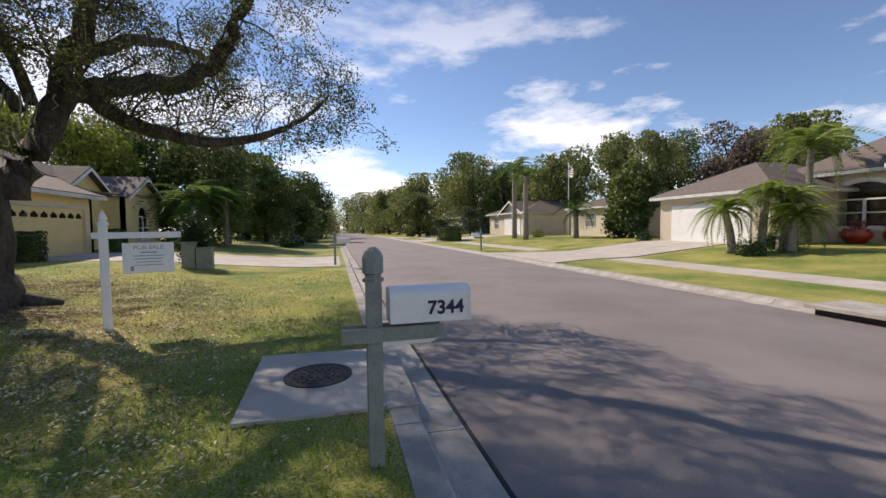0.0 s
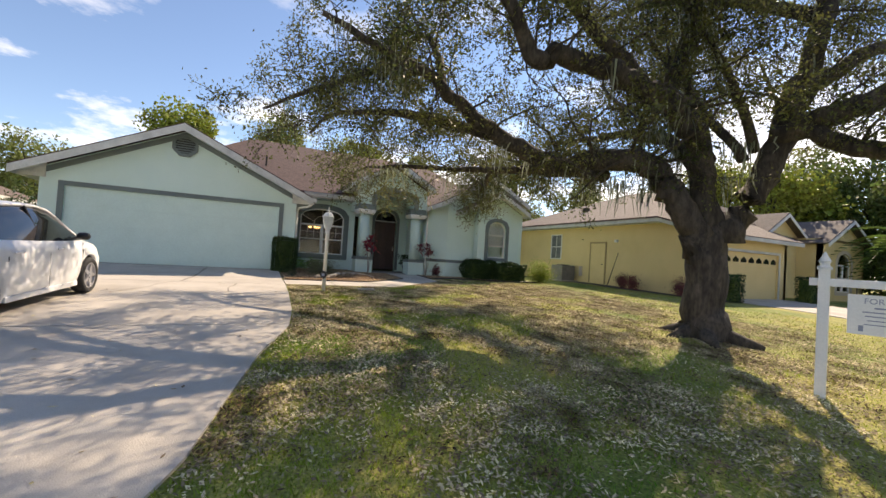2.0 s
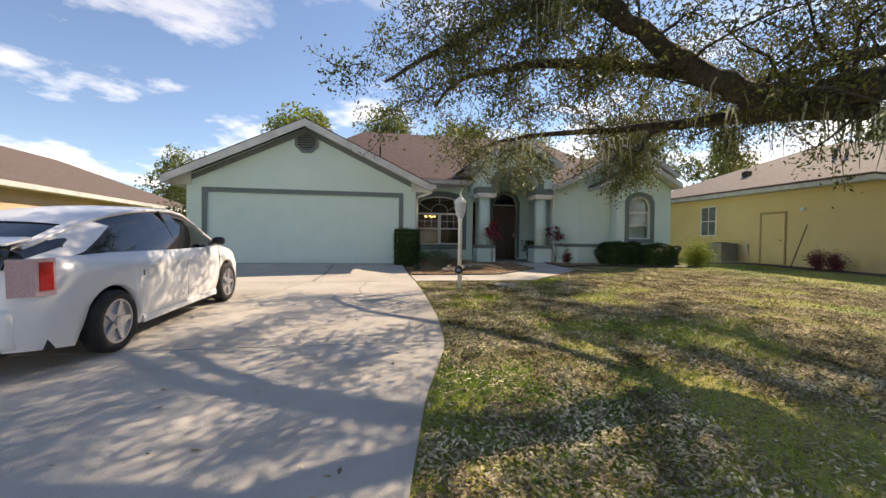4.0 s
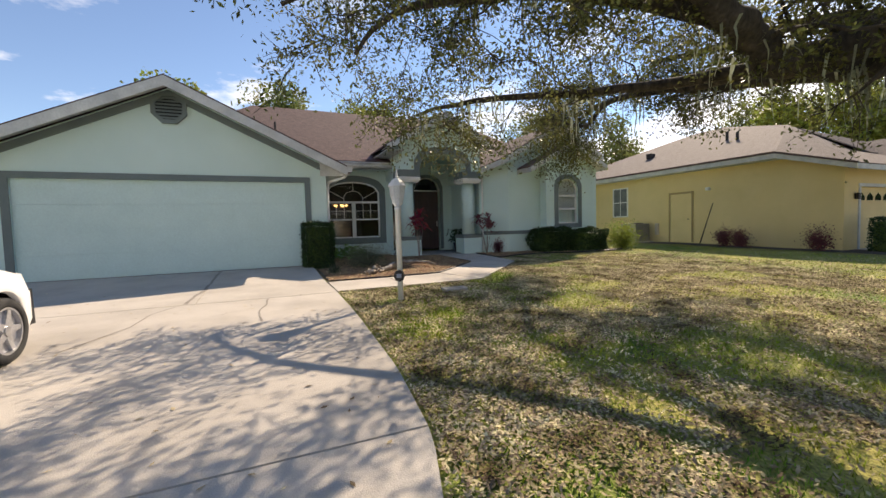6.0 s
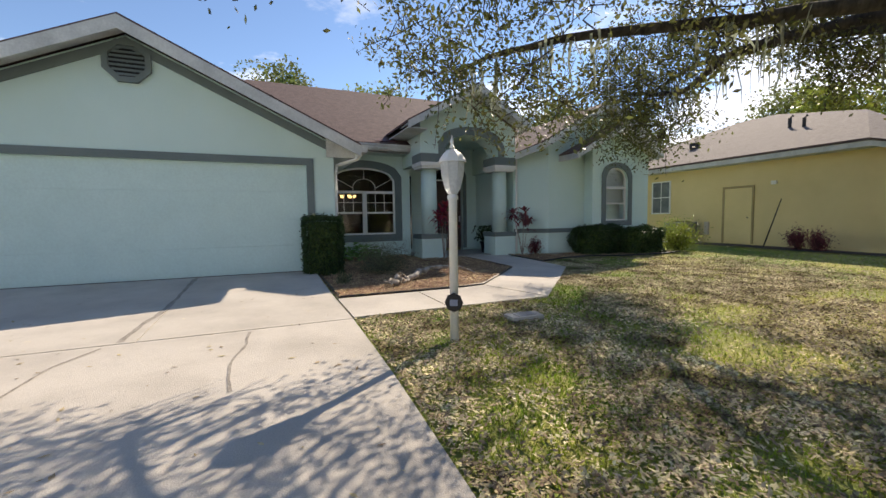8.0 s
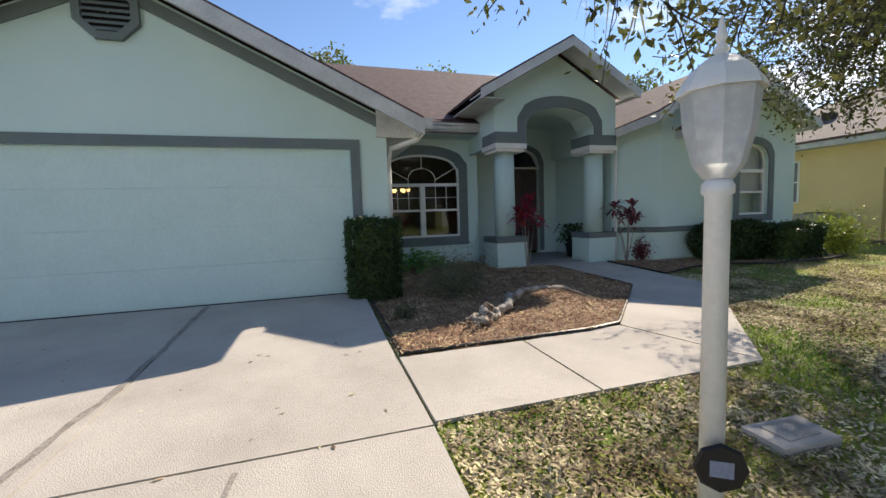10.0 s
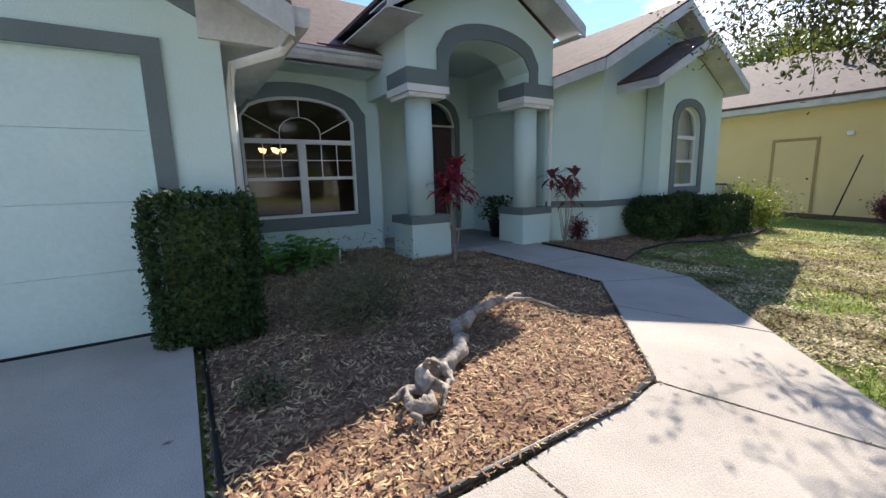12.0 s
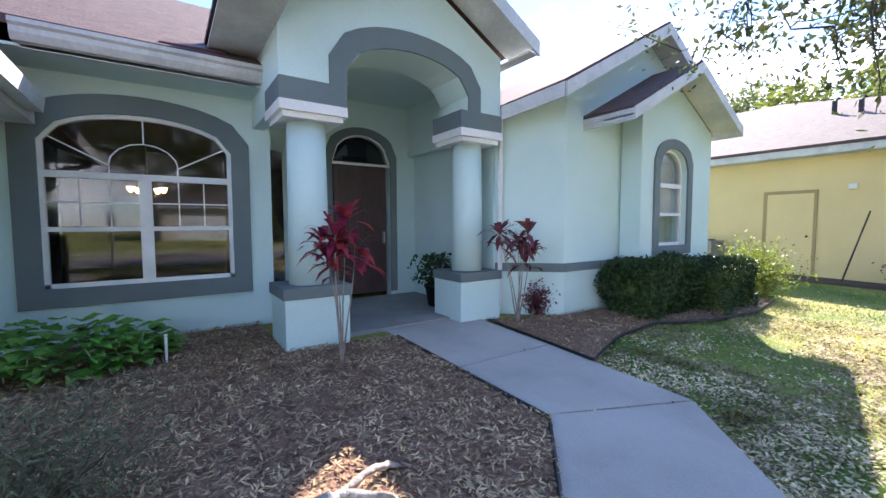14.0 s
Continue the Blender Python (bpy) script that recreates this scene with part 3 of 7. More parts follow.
XO = -14.66
for s in (-1, 1):
    y1 = GC + s * 3.72
    z1 = GPK + 0.10 - GS * 3.72
    roof_plane([(XO, GC, GPK + 0.10), (XO, y1, z1), (-24.5, y1, z1), (-24.5, GC, GPK + 0.10)], ROOF, house, 0.05, label="brown shingle slope over the garage")
    d = Vector((0, s * 3.72, -GS * 3.72))
    part("fascia", P([(XO, GC, GPK + 0.06), (XO, y1, z1 - 0.04), (XO, y1, z1 - 0.25), (XO, GC, GPK - 0.15)], (0.03, 0, 0)), FASCIA, house, "weathered white rake board")
    part("frieze", P([(HX, GC, GPK - 0.10), (HX, y1 - s * 0.45, z1 + GS * 0.45 - 0.2), (HX, y1 - s * 0.45, z1 + GS * 0.45 - 0.36), (HX, GC, GPK - 0.26)], (0.025, 0, 0)), TRIM, house, "grey green band under the rake")
    part("soffit", P([(XO, GC, GPK + 0.0), (XO, y1, z1 - 0.1), (HX, y1, z1 - 0.1), (HX, GC, GPK + 0.0)], (0, 0, -0.02)), FASCIA, house)
    part("eave_return", P([(HX, y1 - s * 0.6, z1 - 0.22), (HX, y1, z1 - 0.22), (HX, y1, z1 - 0.08), (HX, y1 - s * 0.6, z1 - 0.08 + GS * 0.6)], (0.035, 0, 0)), FASCIA, house)
    part("eave_board", B((-18.0 if s > 0 else -24.4, XO, *sorted((y1, y1 - s * 0.03)), z1 - 0.22, z1 - 0.03)), FASCIA, house)
    part("soffit", B((-18.0 if s > 0 else -24.4, HX, *sorted((y1 - s * 0.03, GC + s * 3.2)), z1 - 0.22, z1 - 0.2)), FASCIA, house)

# gutter with its downspout at the garage corner
gz1 = GPK + 0.10 - GS * 3.72
part("gutter", P([(XO - 0.02, 2.33, gz1 - 0.16), (XO - 0.02, 2.44, gz1 - 0.16), (XO - 0.02, 2.46, gz1 - 0.02), (XO - 0.02, 2.33, gz1 - 0.02)], (-3.0, 0, 0)), FASCIA, house)
part("downspout", tubes([[((XO - 0.35, 2.38, gz1 - 0.15), 0.04), ((XO - 0.38, 2.3, gz1 - 0.25), 0.04), ((XO - 0.6, 1.95, gz1 - 0.35), 0.04), ((XO - 0.62, 1.91, gz1 - 0.55), 0.04), ((XO - 0.62, 1.91, 0.75), 0.04)]], 6), WHITE, house, "white downspout on the garage corner")

# window wall
WX = -18.12
bm = bmesh.new()
wall_strips(bm, "x", WX, 0.2, [1.66, 4.45], lambda y: 3.7, [(2.29, 4.04, 1.33, 2.86, 0.34)], 0.5)
part("wall", bm, STUCCO, house, "mint stucco wall with the arched front window")
part("trim", arch_band(WX, 0.03, 2.29, 4.04, 1.33, 2.86, 0.34, 0.2, 0.2), TRIM, house, "grey green painted band round the arched window")
arched_window(house, WX - 0.08, 2.29, 4.04, 1.33, 2.86, 0.34, 2.52)
part("eave_board", B((-17.53, -17.50, 2.35, 4.25, 3.54, 3.74)), FASCIA, house)
part("gutter", P([(-17.50, 2.3, 3.58), (-17.44, 2.3, 3.58), (-17.40, 2.3, 3.64), (-17.40, 2.3, 3.69), (-17.37, 2.3, 3.71), (-17.37, 2.3, 3.75), (-17.50, 2.3, 3.75)], (0, 2.02, 0)), FASCIA, house, "white gutter over the front window")
part("soffit", B((WX, -17.5, 1.86, 4.45, 3.55, 3.575)), STUCCO, house)
# room behind the window, its dimness painted as near-black walls
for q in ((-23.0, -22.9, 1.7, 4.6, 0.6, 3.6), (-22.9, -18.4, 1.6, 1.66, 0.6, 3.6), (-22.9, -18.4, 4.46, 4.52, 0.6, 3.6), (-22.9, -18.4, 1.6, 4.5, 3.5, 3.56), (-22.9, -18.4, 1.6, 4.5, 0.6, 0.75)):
    part("inner_wall", B(q), INSIDE, house, "dining room wall with its dimness painted in")
chand = thing("chandelier", (-20.4, 3.12, 2.47), "small lit chandelier seen through the arched window", "lamp")
part("stem", tubes([[((0, 0, 0), 0.015), ((0, 0, 1.15), 0.01)]], 6), IRON, chand)
for k in range(5):
    a = 2 * math.pi * k / 5
    part("arm", tubes([[((0, 0, 0.02), 0.01), ((0.12 * math.cos(a), 0.12 * math.sin(a), -0.05), 0.008), ((0.22 * math.cos(a), 0.22 * math.sin(a), 0.02), 0.008)]], 5), IRON, chand)
    part("shade", lathe([(0.02, 0.0), (0.05, 0.05), (0.06, 0.09)], 10, (0.22 * math.cos(a), 0.22 * math.sin(a), 0.02)), BULB, chand, "glowing glass shade")

# entry porch
EC = 5.74
EX = -16.62


def entry_top(y):
    return 5.02 - 0.56 * abs(y - EC)


bm = bmesh.new()
wall_strips(bm, "x", EX - 0.03, 0.62, [4.3, EC, 7.18], entry_top, [(4.99, 6.62, 3.2, 3.62, 0.36)], 3.3)
part("wall", bm, STUCCO, house, "mint stucco gable over the entry arch")
bm = arch_band(EX - 0.03, 0.03, 4.99, 6.62, 3.44, 3.62, 0.36, 0.19, 0.22, sill=False)
part("trim", bm, TRIM, house, "grey green painted band round the entry arch")
for c in (4.64, 6.84):
    part("pedestal", B((EX - 0.66, EX - 0.02, c - 0.34, c + 0.34, 0.5, 1.3), bevel=0.01), STUCCO, house)
    part("pedestal_cap", B((EX - 0.68, EX, c - 0.36, c + 0.36, 1.22, 1.34), bevel=0.01), TRIM, house, "grey green ledge on the pedestal")
    part("column", lathe([(0.215, 1.34), (0.21, 2.2), (0.20, 3.12)], 28, (EX - 0.34, c, 0)), STUCCO, house, "round pale mint column", soft=True)
    part("capital", B((EX - 0.68, EX, c - 0.35, c + 0.35, 3.12, 3.22), (EX - 0.64, EX - 0.04, c - 0.31, c + 0.31, 3.06, 3.12)), WHITE, house, "white square capital")
    part("trim", B((EX - 0.67, EX - 0.005, c - 0.345, c + 0.345, 3.22, 3.44)), TRIM, house, "grey green band above the capital")
EZ = 5.22
for s in (-1, 1):
    w = 1.95 if s < 0 else 1.6
    y1, z1 = EC + s * w, EZ - 0.56 * w
    roof_plane([(EX + 0.5, EC, EZ), (EX + 0.5, y1, z1), (-22.0, y1, z1), (-22.0, EC, EZ)], ROOF, house, 0.05, label="brown shingle slope over the entry")
    part("fascia", P([(EX + 0.5, EC, EZ - 0.04), (EX + 0.5, y1, z1 - 0.04), (EX + 0.5, y1, z1 - 0.22), (EX + 0.5, EC, EZ - 0.22)], (0.03, 0, 0)), FASCIA, house, "weathered white rake board")
    part("soffit", P([(EX + 0.5, EC, EZ - 0.1), (EX + 0.5, y1, z1 - 0.1), (EX - 0.03, y1, z1 - 0.1), (EX - 0.03, EC, EZ - 0.1)], (0, 0, -0.02)), FASCIA, house)
    part("soffit", B((-18.0, EX + 0.5, *sorted((y1, EC + s * 1.44)), z1 - 0.2, z1 - 0.18)), FASCIA, house)
    part("wall", B((-19.2, EX - 0.65, *sorted((EC + s * 1.44, EC + s * 1.3)), 3.2, 4.2)), STUCCO, house)
part("flashing", P([(-17.5, 3.35, 3.80), (-17.5, 3.95, 3.82), (-19.2, 4.1, 4.55), (-18.6, 3.6, 4.3)], (0, 0, 0.04)), mat("dark red flashing", (0.05, 0.012, 0.01), (0.08, 0.02, 0.015), 4, 0.6), house, "dark red valley beside the entry gable")
# porch recess: back wall with door, side walls, ceiling and floor
BX = -19.0
bm = bmesh.new()
wall_strips(bm, "x", BX, 0.2, [4.45, 7.2], lambda y: 4.2, [(5.62, 6.68, 0.6, 3.05, 0.45)], 0.5)
part("wall", bm, STUCCO, house, "mint stucco wall round the front door")
part("wall", B((-19.0, WX, 4.45, 4.5, 0.5, 3.6)), STUCCO, house)
part("wall", B((-19.0, -17.3, 7.18, 7.3, 0.5, 4.2)), STUCCO, house)
part("side_light", B((BX, BX + 0.03, 4.52, 4.84, 0.8, 3.1)), CARGLASS, house, "narrow dark sidelight window")
part("porch_ceiling", B((-19.0, EX - 0.65, 4.4, 7.2, 4.05, 4.15)), STUCCO, house)
fdoor = thing("front_door")
fdoor.parent = house
for nm, bm, m, lb in (("leaf", B((-19.12, -19.06, 5.67, 6.62, 0.78, 2.98)), DOORBROWN, "dark stained front door"), ("panel", B((-19.06, -19.04, 5.77, 6.09, 0.95, 1.7), (-19.06, -19.04, 6.20, 6.52, 0.95, 1.7), (-19.06, -19.04, 5.77, 6.09, 1.85, 2.85), (-19.06, -19.04, 6.20, 6.52, 1.85, 2.85), bevel=0.008), DOORBROWN, ""), ("handle", B((-19.04, -18.98, 6.53, 6.56, 1.65, 1.85)), ALLOY, "metal handle"), ("transom_frame", arch_band(-19.06, 0.04, 5.65, 6.64, 3.03, 3.05, 0.42, 0.04, 0.04, sill=True), WHITE, ""), ("transom_pane", P([(-19.08, 5.65 + 0.99 * k / 12, 3.05 + 0.42 * math.sin(math.pi * k / 12)) for k in range(13)], (0.01, 0, 0)), CARGLASS, "")):
    part(nm, bm, m, fdoor, lb)
part("trim", arch_band(BX, 0.025, 5.62, 6.68, 0.78, 3.05, 0.45, 0.12, 0.12, sill=False), TRIM, house, "grey green painted band round the front door")
structure("porch_floor", B((-19.0, -16.9, 4.5, 7.18, 0.5, 0.715)), FLOOR, "smooth grey concrete porch floor")

# right wing
WGX, WGC = -16.2, 10.0


def wing_top(y):
    return 5.05 - 0.55 * abs(y - WGC)


bm = bmesh.new()
wall_strips(bm, "x", WGX, 0.2, [8.0, 9.3, WGC, 11.5], lambda y: wing_top(y) - 0.08, [], 0.5)
part("wall", bm, STUCCO, house, "mint stucco gable wall of the right wing")
part("wall", P([(-16.2, 8.0, 0.5), (-16.9, 7.3, 0.5), (-16.9, 7.3, 3.54), (-16.2, 8.0, 3.92)], (-0.12, 0.1, 0)), STUCCO, house, "angled mint stucco corner")
part("wall", B((-19.0, -16.92, 7.3, 7.5, 0.5, 3.7)), STUCCO, house)
part("wall", B((-24, -16.2, 11.3, 11.5, 0.5, 3.6)), STUCCO, house)
part("band", P([(-16.18, 8.0, 1.3), (-16.88, 7.3, 1.3), (-16.88, 7.3, 1.42), (-16.18, 8.0, 1.42)], (0.03, -0.03, 0)), TRIM, house, "grey green band along the wall")
part("band", B((-16.2, -16.17, 8.0, 9.3, 1.3, 1.42)), TRIM, house)
part("downspout", tubes([[((-16.8, 7.32, 3.6), 0.035), ((-16.8, 7.32, 0.75), 0.035)]], 6), WHITE, house)
for s, w in ((-1, 2.45), (1, 1.9)):
    y1, z1 = WGC + s * w, 5.15 - 0.55 * w
    if s < 0:
        roof_plane([(-15.85, WGC, 5.15), (-15.85, y1, z1), (-16.6, 7.2, 3.61), (-24.0, 7.2, 3.61), (-24.0, WGC, 5.15)], ROOF, house, 0.05, label="brown shingle slope of the right wing")
    else:
        roof_plane([(-15.85, WGC, 5.15), (-15.85, y1, z1), (-24.0, y1, z1), (-24.0, WGC, 5.15)], ROOF, house, 0.05, label="brown shingle slope of the right wing")
    part("fascia", P([(-15.85, WGC, 5.11), (-15.85, y1, z1 - 0.04), (-15.85, y1, z1 - 0.22), (-15.85, WGC, 4.93)], (0.03, 0, 0)), FASCIA, house)
    part("soffit", P([(-15.85, WGC, 5.0), (-15.85, y1, z1 - 0.15), (-16.2, y1, z1 - 0.15), (-16.2, WGC, 5.0)], (0, 0, -0.02)), FASCIA, house)
part("fascia", P([(-15.85, 7.55, 3.76), (-16.62, 7.19, 3.57), (-16.62, 7.19, 3.39), (-15.85, 7.55, 3.58)], (0.012, -0.028, 0)), FASCIA, house)
part("soffit", P([(-15.85, 7.55, 3.62), (-16.62, 7.2, 3.43), (-17.3, 7.45, 3.57), (-16.2, 8.3, 4.03)], (0, 0, -0.02)), FASCIA, house)
# window bay of the wing
YX, YC = -15.85, 10.17
bm = bmesh.new()
wall_strips(bm, "x", YX, 0.33, [9.3, YC, 11.55], lambda y: 4.3 - 0.52 * abs(y - YC), [(9.8, 10.7, 1.62, 2.86, 0.33)], 0.5)
part("wall", bm, STUCCO, house, "mint stucco bay with an arched window")
part("trim", arch_band(YX, 0.03, 9.8, 10.7, 1.62, 2.86, 0.33, 0.15, 0.15), TRIM, house, "grey green painted band round the bay window")
arched_window(house, YX - 0.14, 9.8, 10.7, 1.62, 2.86, 0.33, 2.6, cols=1, blind=True, sub=False)
# Near-black sheet paints the unlit room behind the bay window.
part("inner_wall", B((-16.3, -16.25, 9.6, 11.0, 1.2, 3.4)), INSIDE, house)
for s, w in ((-1, 1.8), (1, 1.5)):
    y1, z1 = YC + s * w, 4.46 - 0.52 * w
    roof_plane([(YX + 0.42, YC, 4.46), (YX + 0.42, y1, z1), (-18.0, y1, z1), (-18.0, YC, 4.46)], ROOF, house, 0.05, label="brown shingle slope over the bay")
    part("fascia", P([(YX + 0.42, YC, 4.42), (YX + 0.42, y1, z1 - 0.04), (YX + 0.42, y1, z1 - 0.2), (YX + 0.42, YC, 4.26)], (0.03, 0, 0)), FASCIA, house)
    part("eave_board", B((-16.2 if s < 0 else -17.5, YX + 0.42, *sorted((y1, y1 - s * 0.03)), z1 - 0.2, z1 - 0.04)), FASCIA, house)
    part("soffit", P([(YX + 0.42, YC, 4.34), (YX + 0.42, y1, z1 - 0.12), (YX, y1, z1 - 0.12), (YX, YC, 4.34)], (0, 0, -0.02)), FASCIA, house)
# main roof behind
for q in ([(-17.42, 1.2, 3.78), (-17.42, 4.35, 3.78), (-18.25, 4.35, 4.22), (-18.25, 0.5, 4.22)], [(-17.42, 7.3, 3.78), (-17.42, 11.9, 3.78), (-18.25, 11.55, 4.22), (-18.25, 7.3, 4.22)]):
    roof_plane(q, ROOF, house, 0.08, label="large brown shingle slope")
roof_plane([(-18.25, 0.5, 4.22), (-18.25, 11.55, 4.22), (-23.2, 9.5, 6.85), (-23.2, 0.2, 6.85), (-20.5, -1.4, 5.42)], ROOF, house, 0.08, label="large brown shingle slope")
roof_plane([(-23.2, 0.2, 6.85), (-23.2, 9.5, 6.85), (-30, 11.9, 3.2), (-30, -4.9, 3.2)], ROOF, house, 0.08)
roof_plane([(-23.2, 0.2, 6.85), (-19.5, -1.4, 4.96), (-20.0, -5.1, 3.2), (-30, -5.1, 3.2)], ROOF, house, 0.08)
roof_plane([(-23.2, 9.5, 6.85), (-17.42, 11.9, 3.78), (-30, 11.9, 3.2)], ROOF, house, 0.08)
for q in ((-29.5, -29.3, -4.65, 11.5, 0.5, 3.2), (-29.3, -24, -4.65, -4.45, 0.5, 3.2), (-29.3, -24, 11.3, 11.5, 0.5, 3.2)):
    part("wall", B(q), STUCCO, house)
part("roof_vent", tubes([[((-19.6, 0.9, 4.6), 0.04), ((-19.6, 0.9, 5.35), 0.04)]], 8), IRON, house, "thin grey roof vent pipe")


# ---- walk, bed and paving ----
def flat(name, pts, z, material, label, thick=0.12, lift=None):
    return structure(name, P([(x, y, z if lift is None else gz(x) + lift) for x, y in pts], (0, 0, -thick)), material, label)


def drape(name, pts, material, label, lift=0.03):
    bm = bmesh.new()
    f = bm.faces.new([bm.verts.new((x, y, 0)) for x, y in pts])
    bmesh.ops.triangulate(bm, faces=[f])
    for _ in range(4):
        bmesh.ops.subdivide_edges(bm, edges=[e for e in bm.edges if e.calc_length() > 0.35], cuts=1)
        bmesh.ops.triangulate(bm, faces=bm.faces[:])
    for v in bm.verts:
        v.co.z = gz(v.co.x) + lift + 0.018 * noise.noise(v.co * 2.2)
    return structure(name, bm, material, label, soft=True)


walk_l = [(-12.55, 1.45), (-12.55, 3.45), (-12.62, 3.85), (-14.22, 5.46), (-15.6, 5.50), (-16.9, 5.50)]
walk_r = [(-11.42, 1.45), (-11.42, 2.65), (-11.42, 4.2), (-13.1, 5.95), (-13.85, 6.62), (-16.9, 6.85)]
PATH_LABEL = "pale concrete garden walk slab"
cuts = [((-12.55, 1.45), (-11.42, 1.45), (-11.42, 2.65), (-12.55, 2.65)), ((-12.55, 2.67), (-11.42, 2.67), (-11.42, 4.2), (-12.62, 3.84)), ((-12.635, 3.86), (-11.43, 4.22), (-12.55, 5.35), (-13.68, 4.92)), ((-13.69, 4.935), (-12.56, 5.37), (-13.84, 6.62), (-14.3, 5.5)), ((-14.32, 5.5), (-13.86, 6.63), (-15.35, 6.74), (-15.35, 5.5)), ((-15.37, 5.5), (-15.37, 6.74), (-16.88, 6.85), (-16.88, 5.5))]
for q in cuts:
    flat("garden_walk", q, 0, CONCRETE, PATH_LABEL, lift=0.03)
bed1 = [(-12.57, 1.47), (-12.57, 3.45), (-12.64, 3.87), (-14.24, 5.48), (-16.6, 5.48), (-16.6, 5.1), (-17.3, 4.3), (-18.1, 4.3), (-18.1, 1.88), (-15.08, 1.88), (-15.08, 1.47)]
bed2 = [(-14.75, 6.70), (-16.6, 6.86), (-16.2, 7.95), (-16.1, 9.2), (-15.8, 9.3), (-15.8, 11.5), (-14.9, 11.9), (-14.75, 10.6), (-14.85, 9.4), (-15.2, 8.6), (-15.1, 7.6)]
drape("mulch_bed", bed1, MULCHBASE, "brown wood chip bed before the window")
drape("mulch_bed", bed2, MULCHBASE, "brown wood chip bed along the wing")
edge = tubes([[((x, y, gz(x) + 0.045), 0.018) for x, y in [(-15.0, 1.49), (-12.59, 1.49), (-12.59, 3.44), (-12.66, 3.86), (-13.4, 4.62), (-14.25, 5.47), (-16.5, 5.49)]], [((x, y, gz(x) + 0.045), 0.018) for x, y in [(-16.5, 6.87), (-14.78, 6.71), (-15.1, 7.6), (-15.2, 8.6), (-14.85, 9.4), (-14.75, 10.6), (-14.9, 11.8)]]], 6)
tagged(part("bed_edging", edge, BLACK, label="black plastic lawn edging round the mulch bed"), category="edging")


# ---- oak ----
def grow(rng, start, direction, length, radius, bend=0.25, up=0.0, n=6):
    """A wandering branch: a line of (place, radius)."""
    p, d = Vector(start), Vector(direction).normalized()
    line = [(p.copy(), radius)]
    for i in range(n):
        d = (d + Vector(rng.normal(size=3)) * bend + Vector((0, 0, up))).normalized()
        p = p + d * (length / n)
        line.append((p.copy(), max(0.003, radius * (1 - 0.85 * (i + 1) / n))))
    return line


def at_line(line, t):
    k = t * (len(line) - 1)
    i = min(int(k), len(line) - 2)
    f = k - i
    a, b = line[i], line[i + 1]
    return a[0].lerp(b[0], f), a[1] * (1 - f) + b[1] * f, (b[0] - a[0]).normalized()


def refine(line, rng, m=4, wob=0.06):
    """Rounds a coarse line by Catmull-Rom and lets it wander slightly."""
    pts = [Vector(p) for p, _ in line]
    out = []
    for i in range(len(pts) - 1):
        p0, p1, p2, p3 = pts[max(i - 1, 0)], pts[i], pts[i + 1], pts[min(i + 2, len(pts) - 1)]
        for k in range(m):
            t = k / m
            q = 0.5 * ((2 * p1) + (p2 - p0) * t + (2 * p0 - 5 * p1 + 4 * p2 - p3) * t * t + (3 * p1 - p0 - 3 * p2 + p3) * t ** 3)
            r = line[i][1] * (1 - t) + line[i + 1][1] * t
            out.append((q + Vector(rng.normal(size=3)) * wob * r * 2, r))
    out.append((pts[-1], line[-1][1]))
    return out


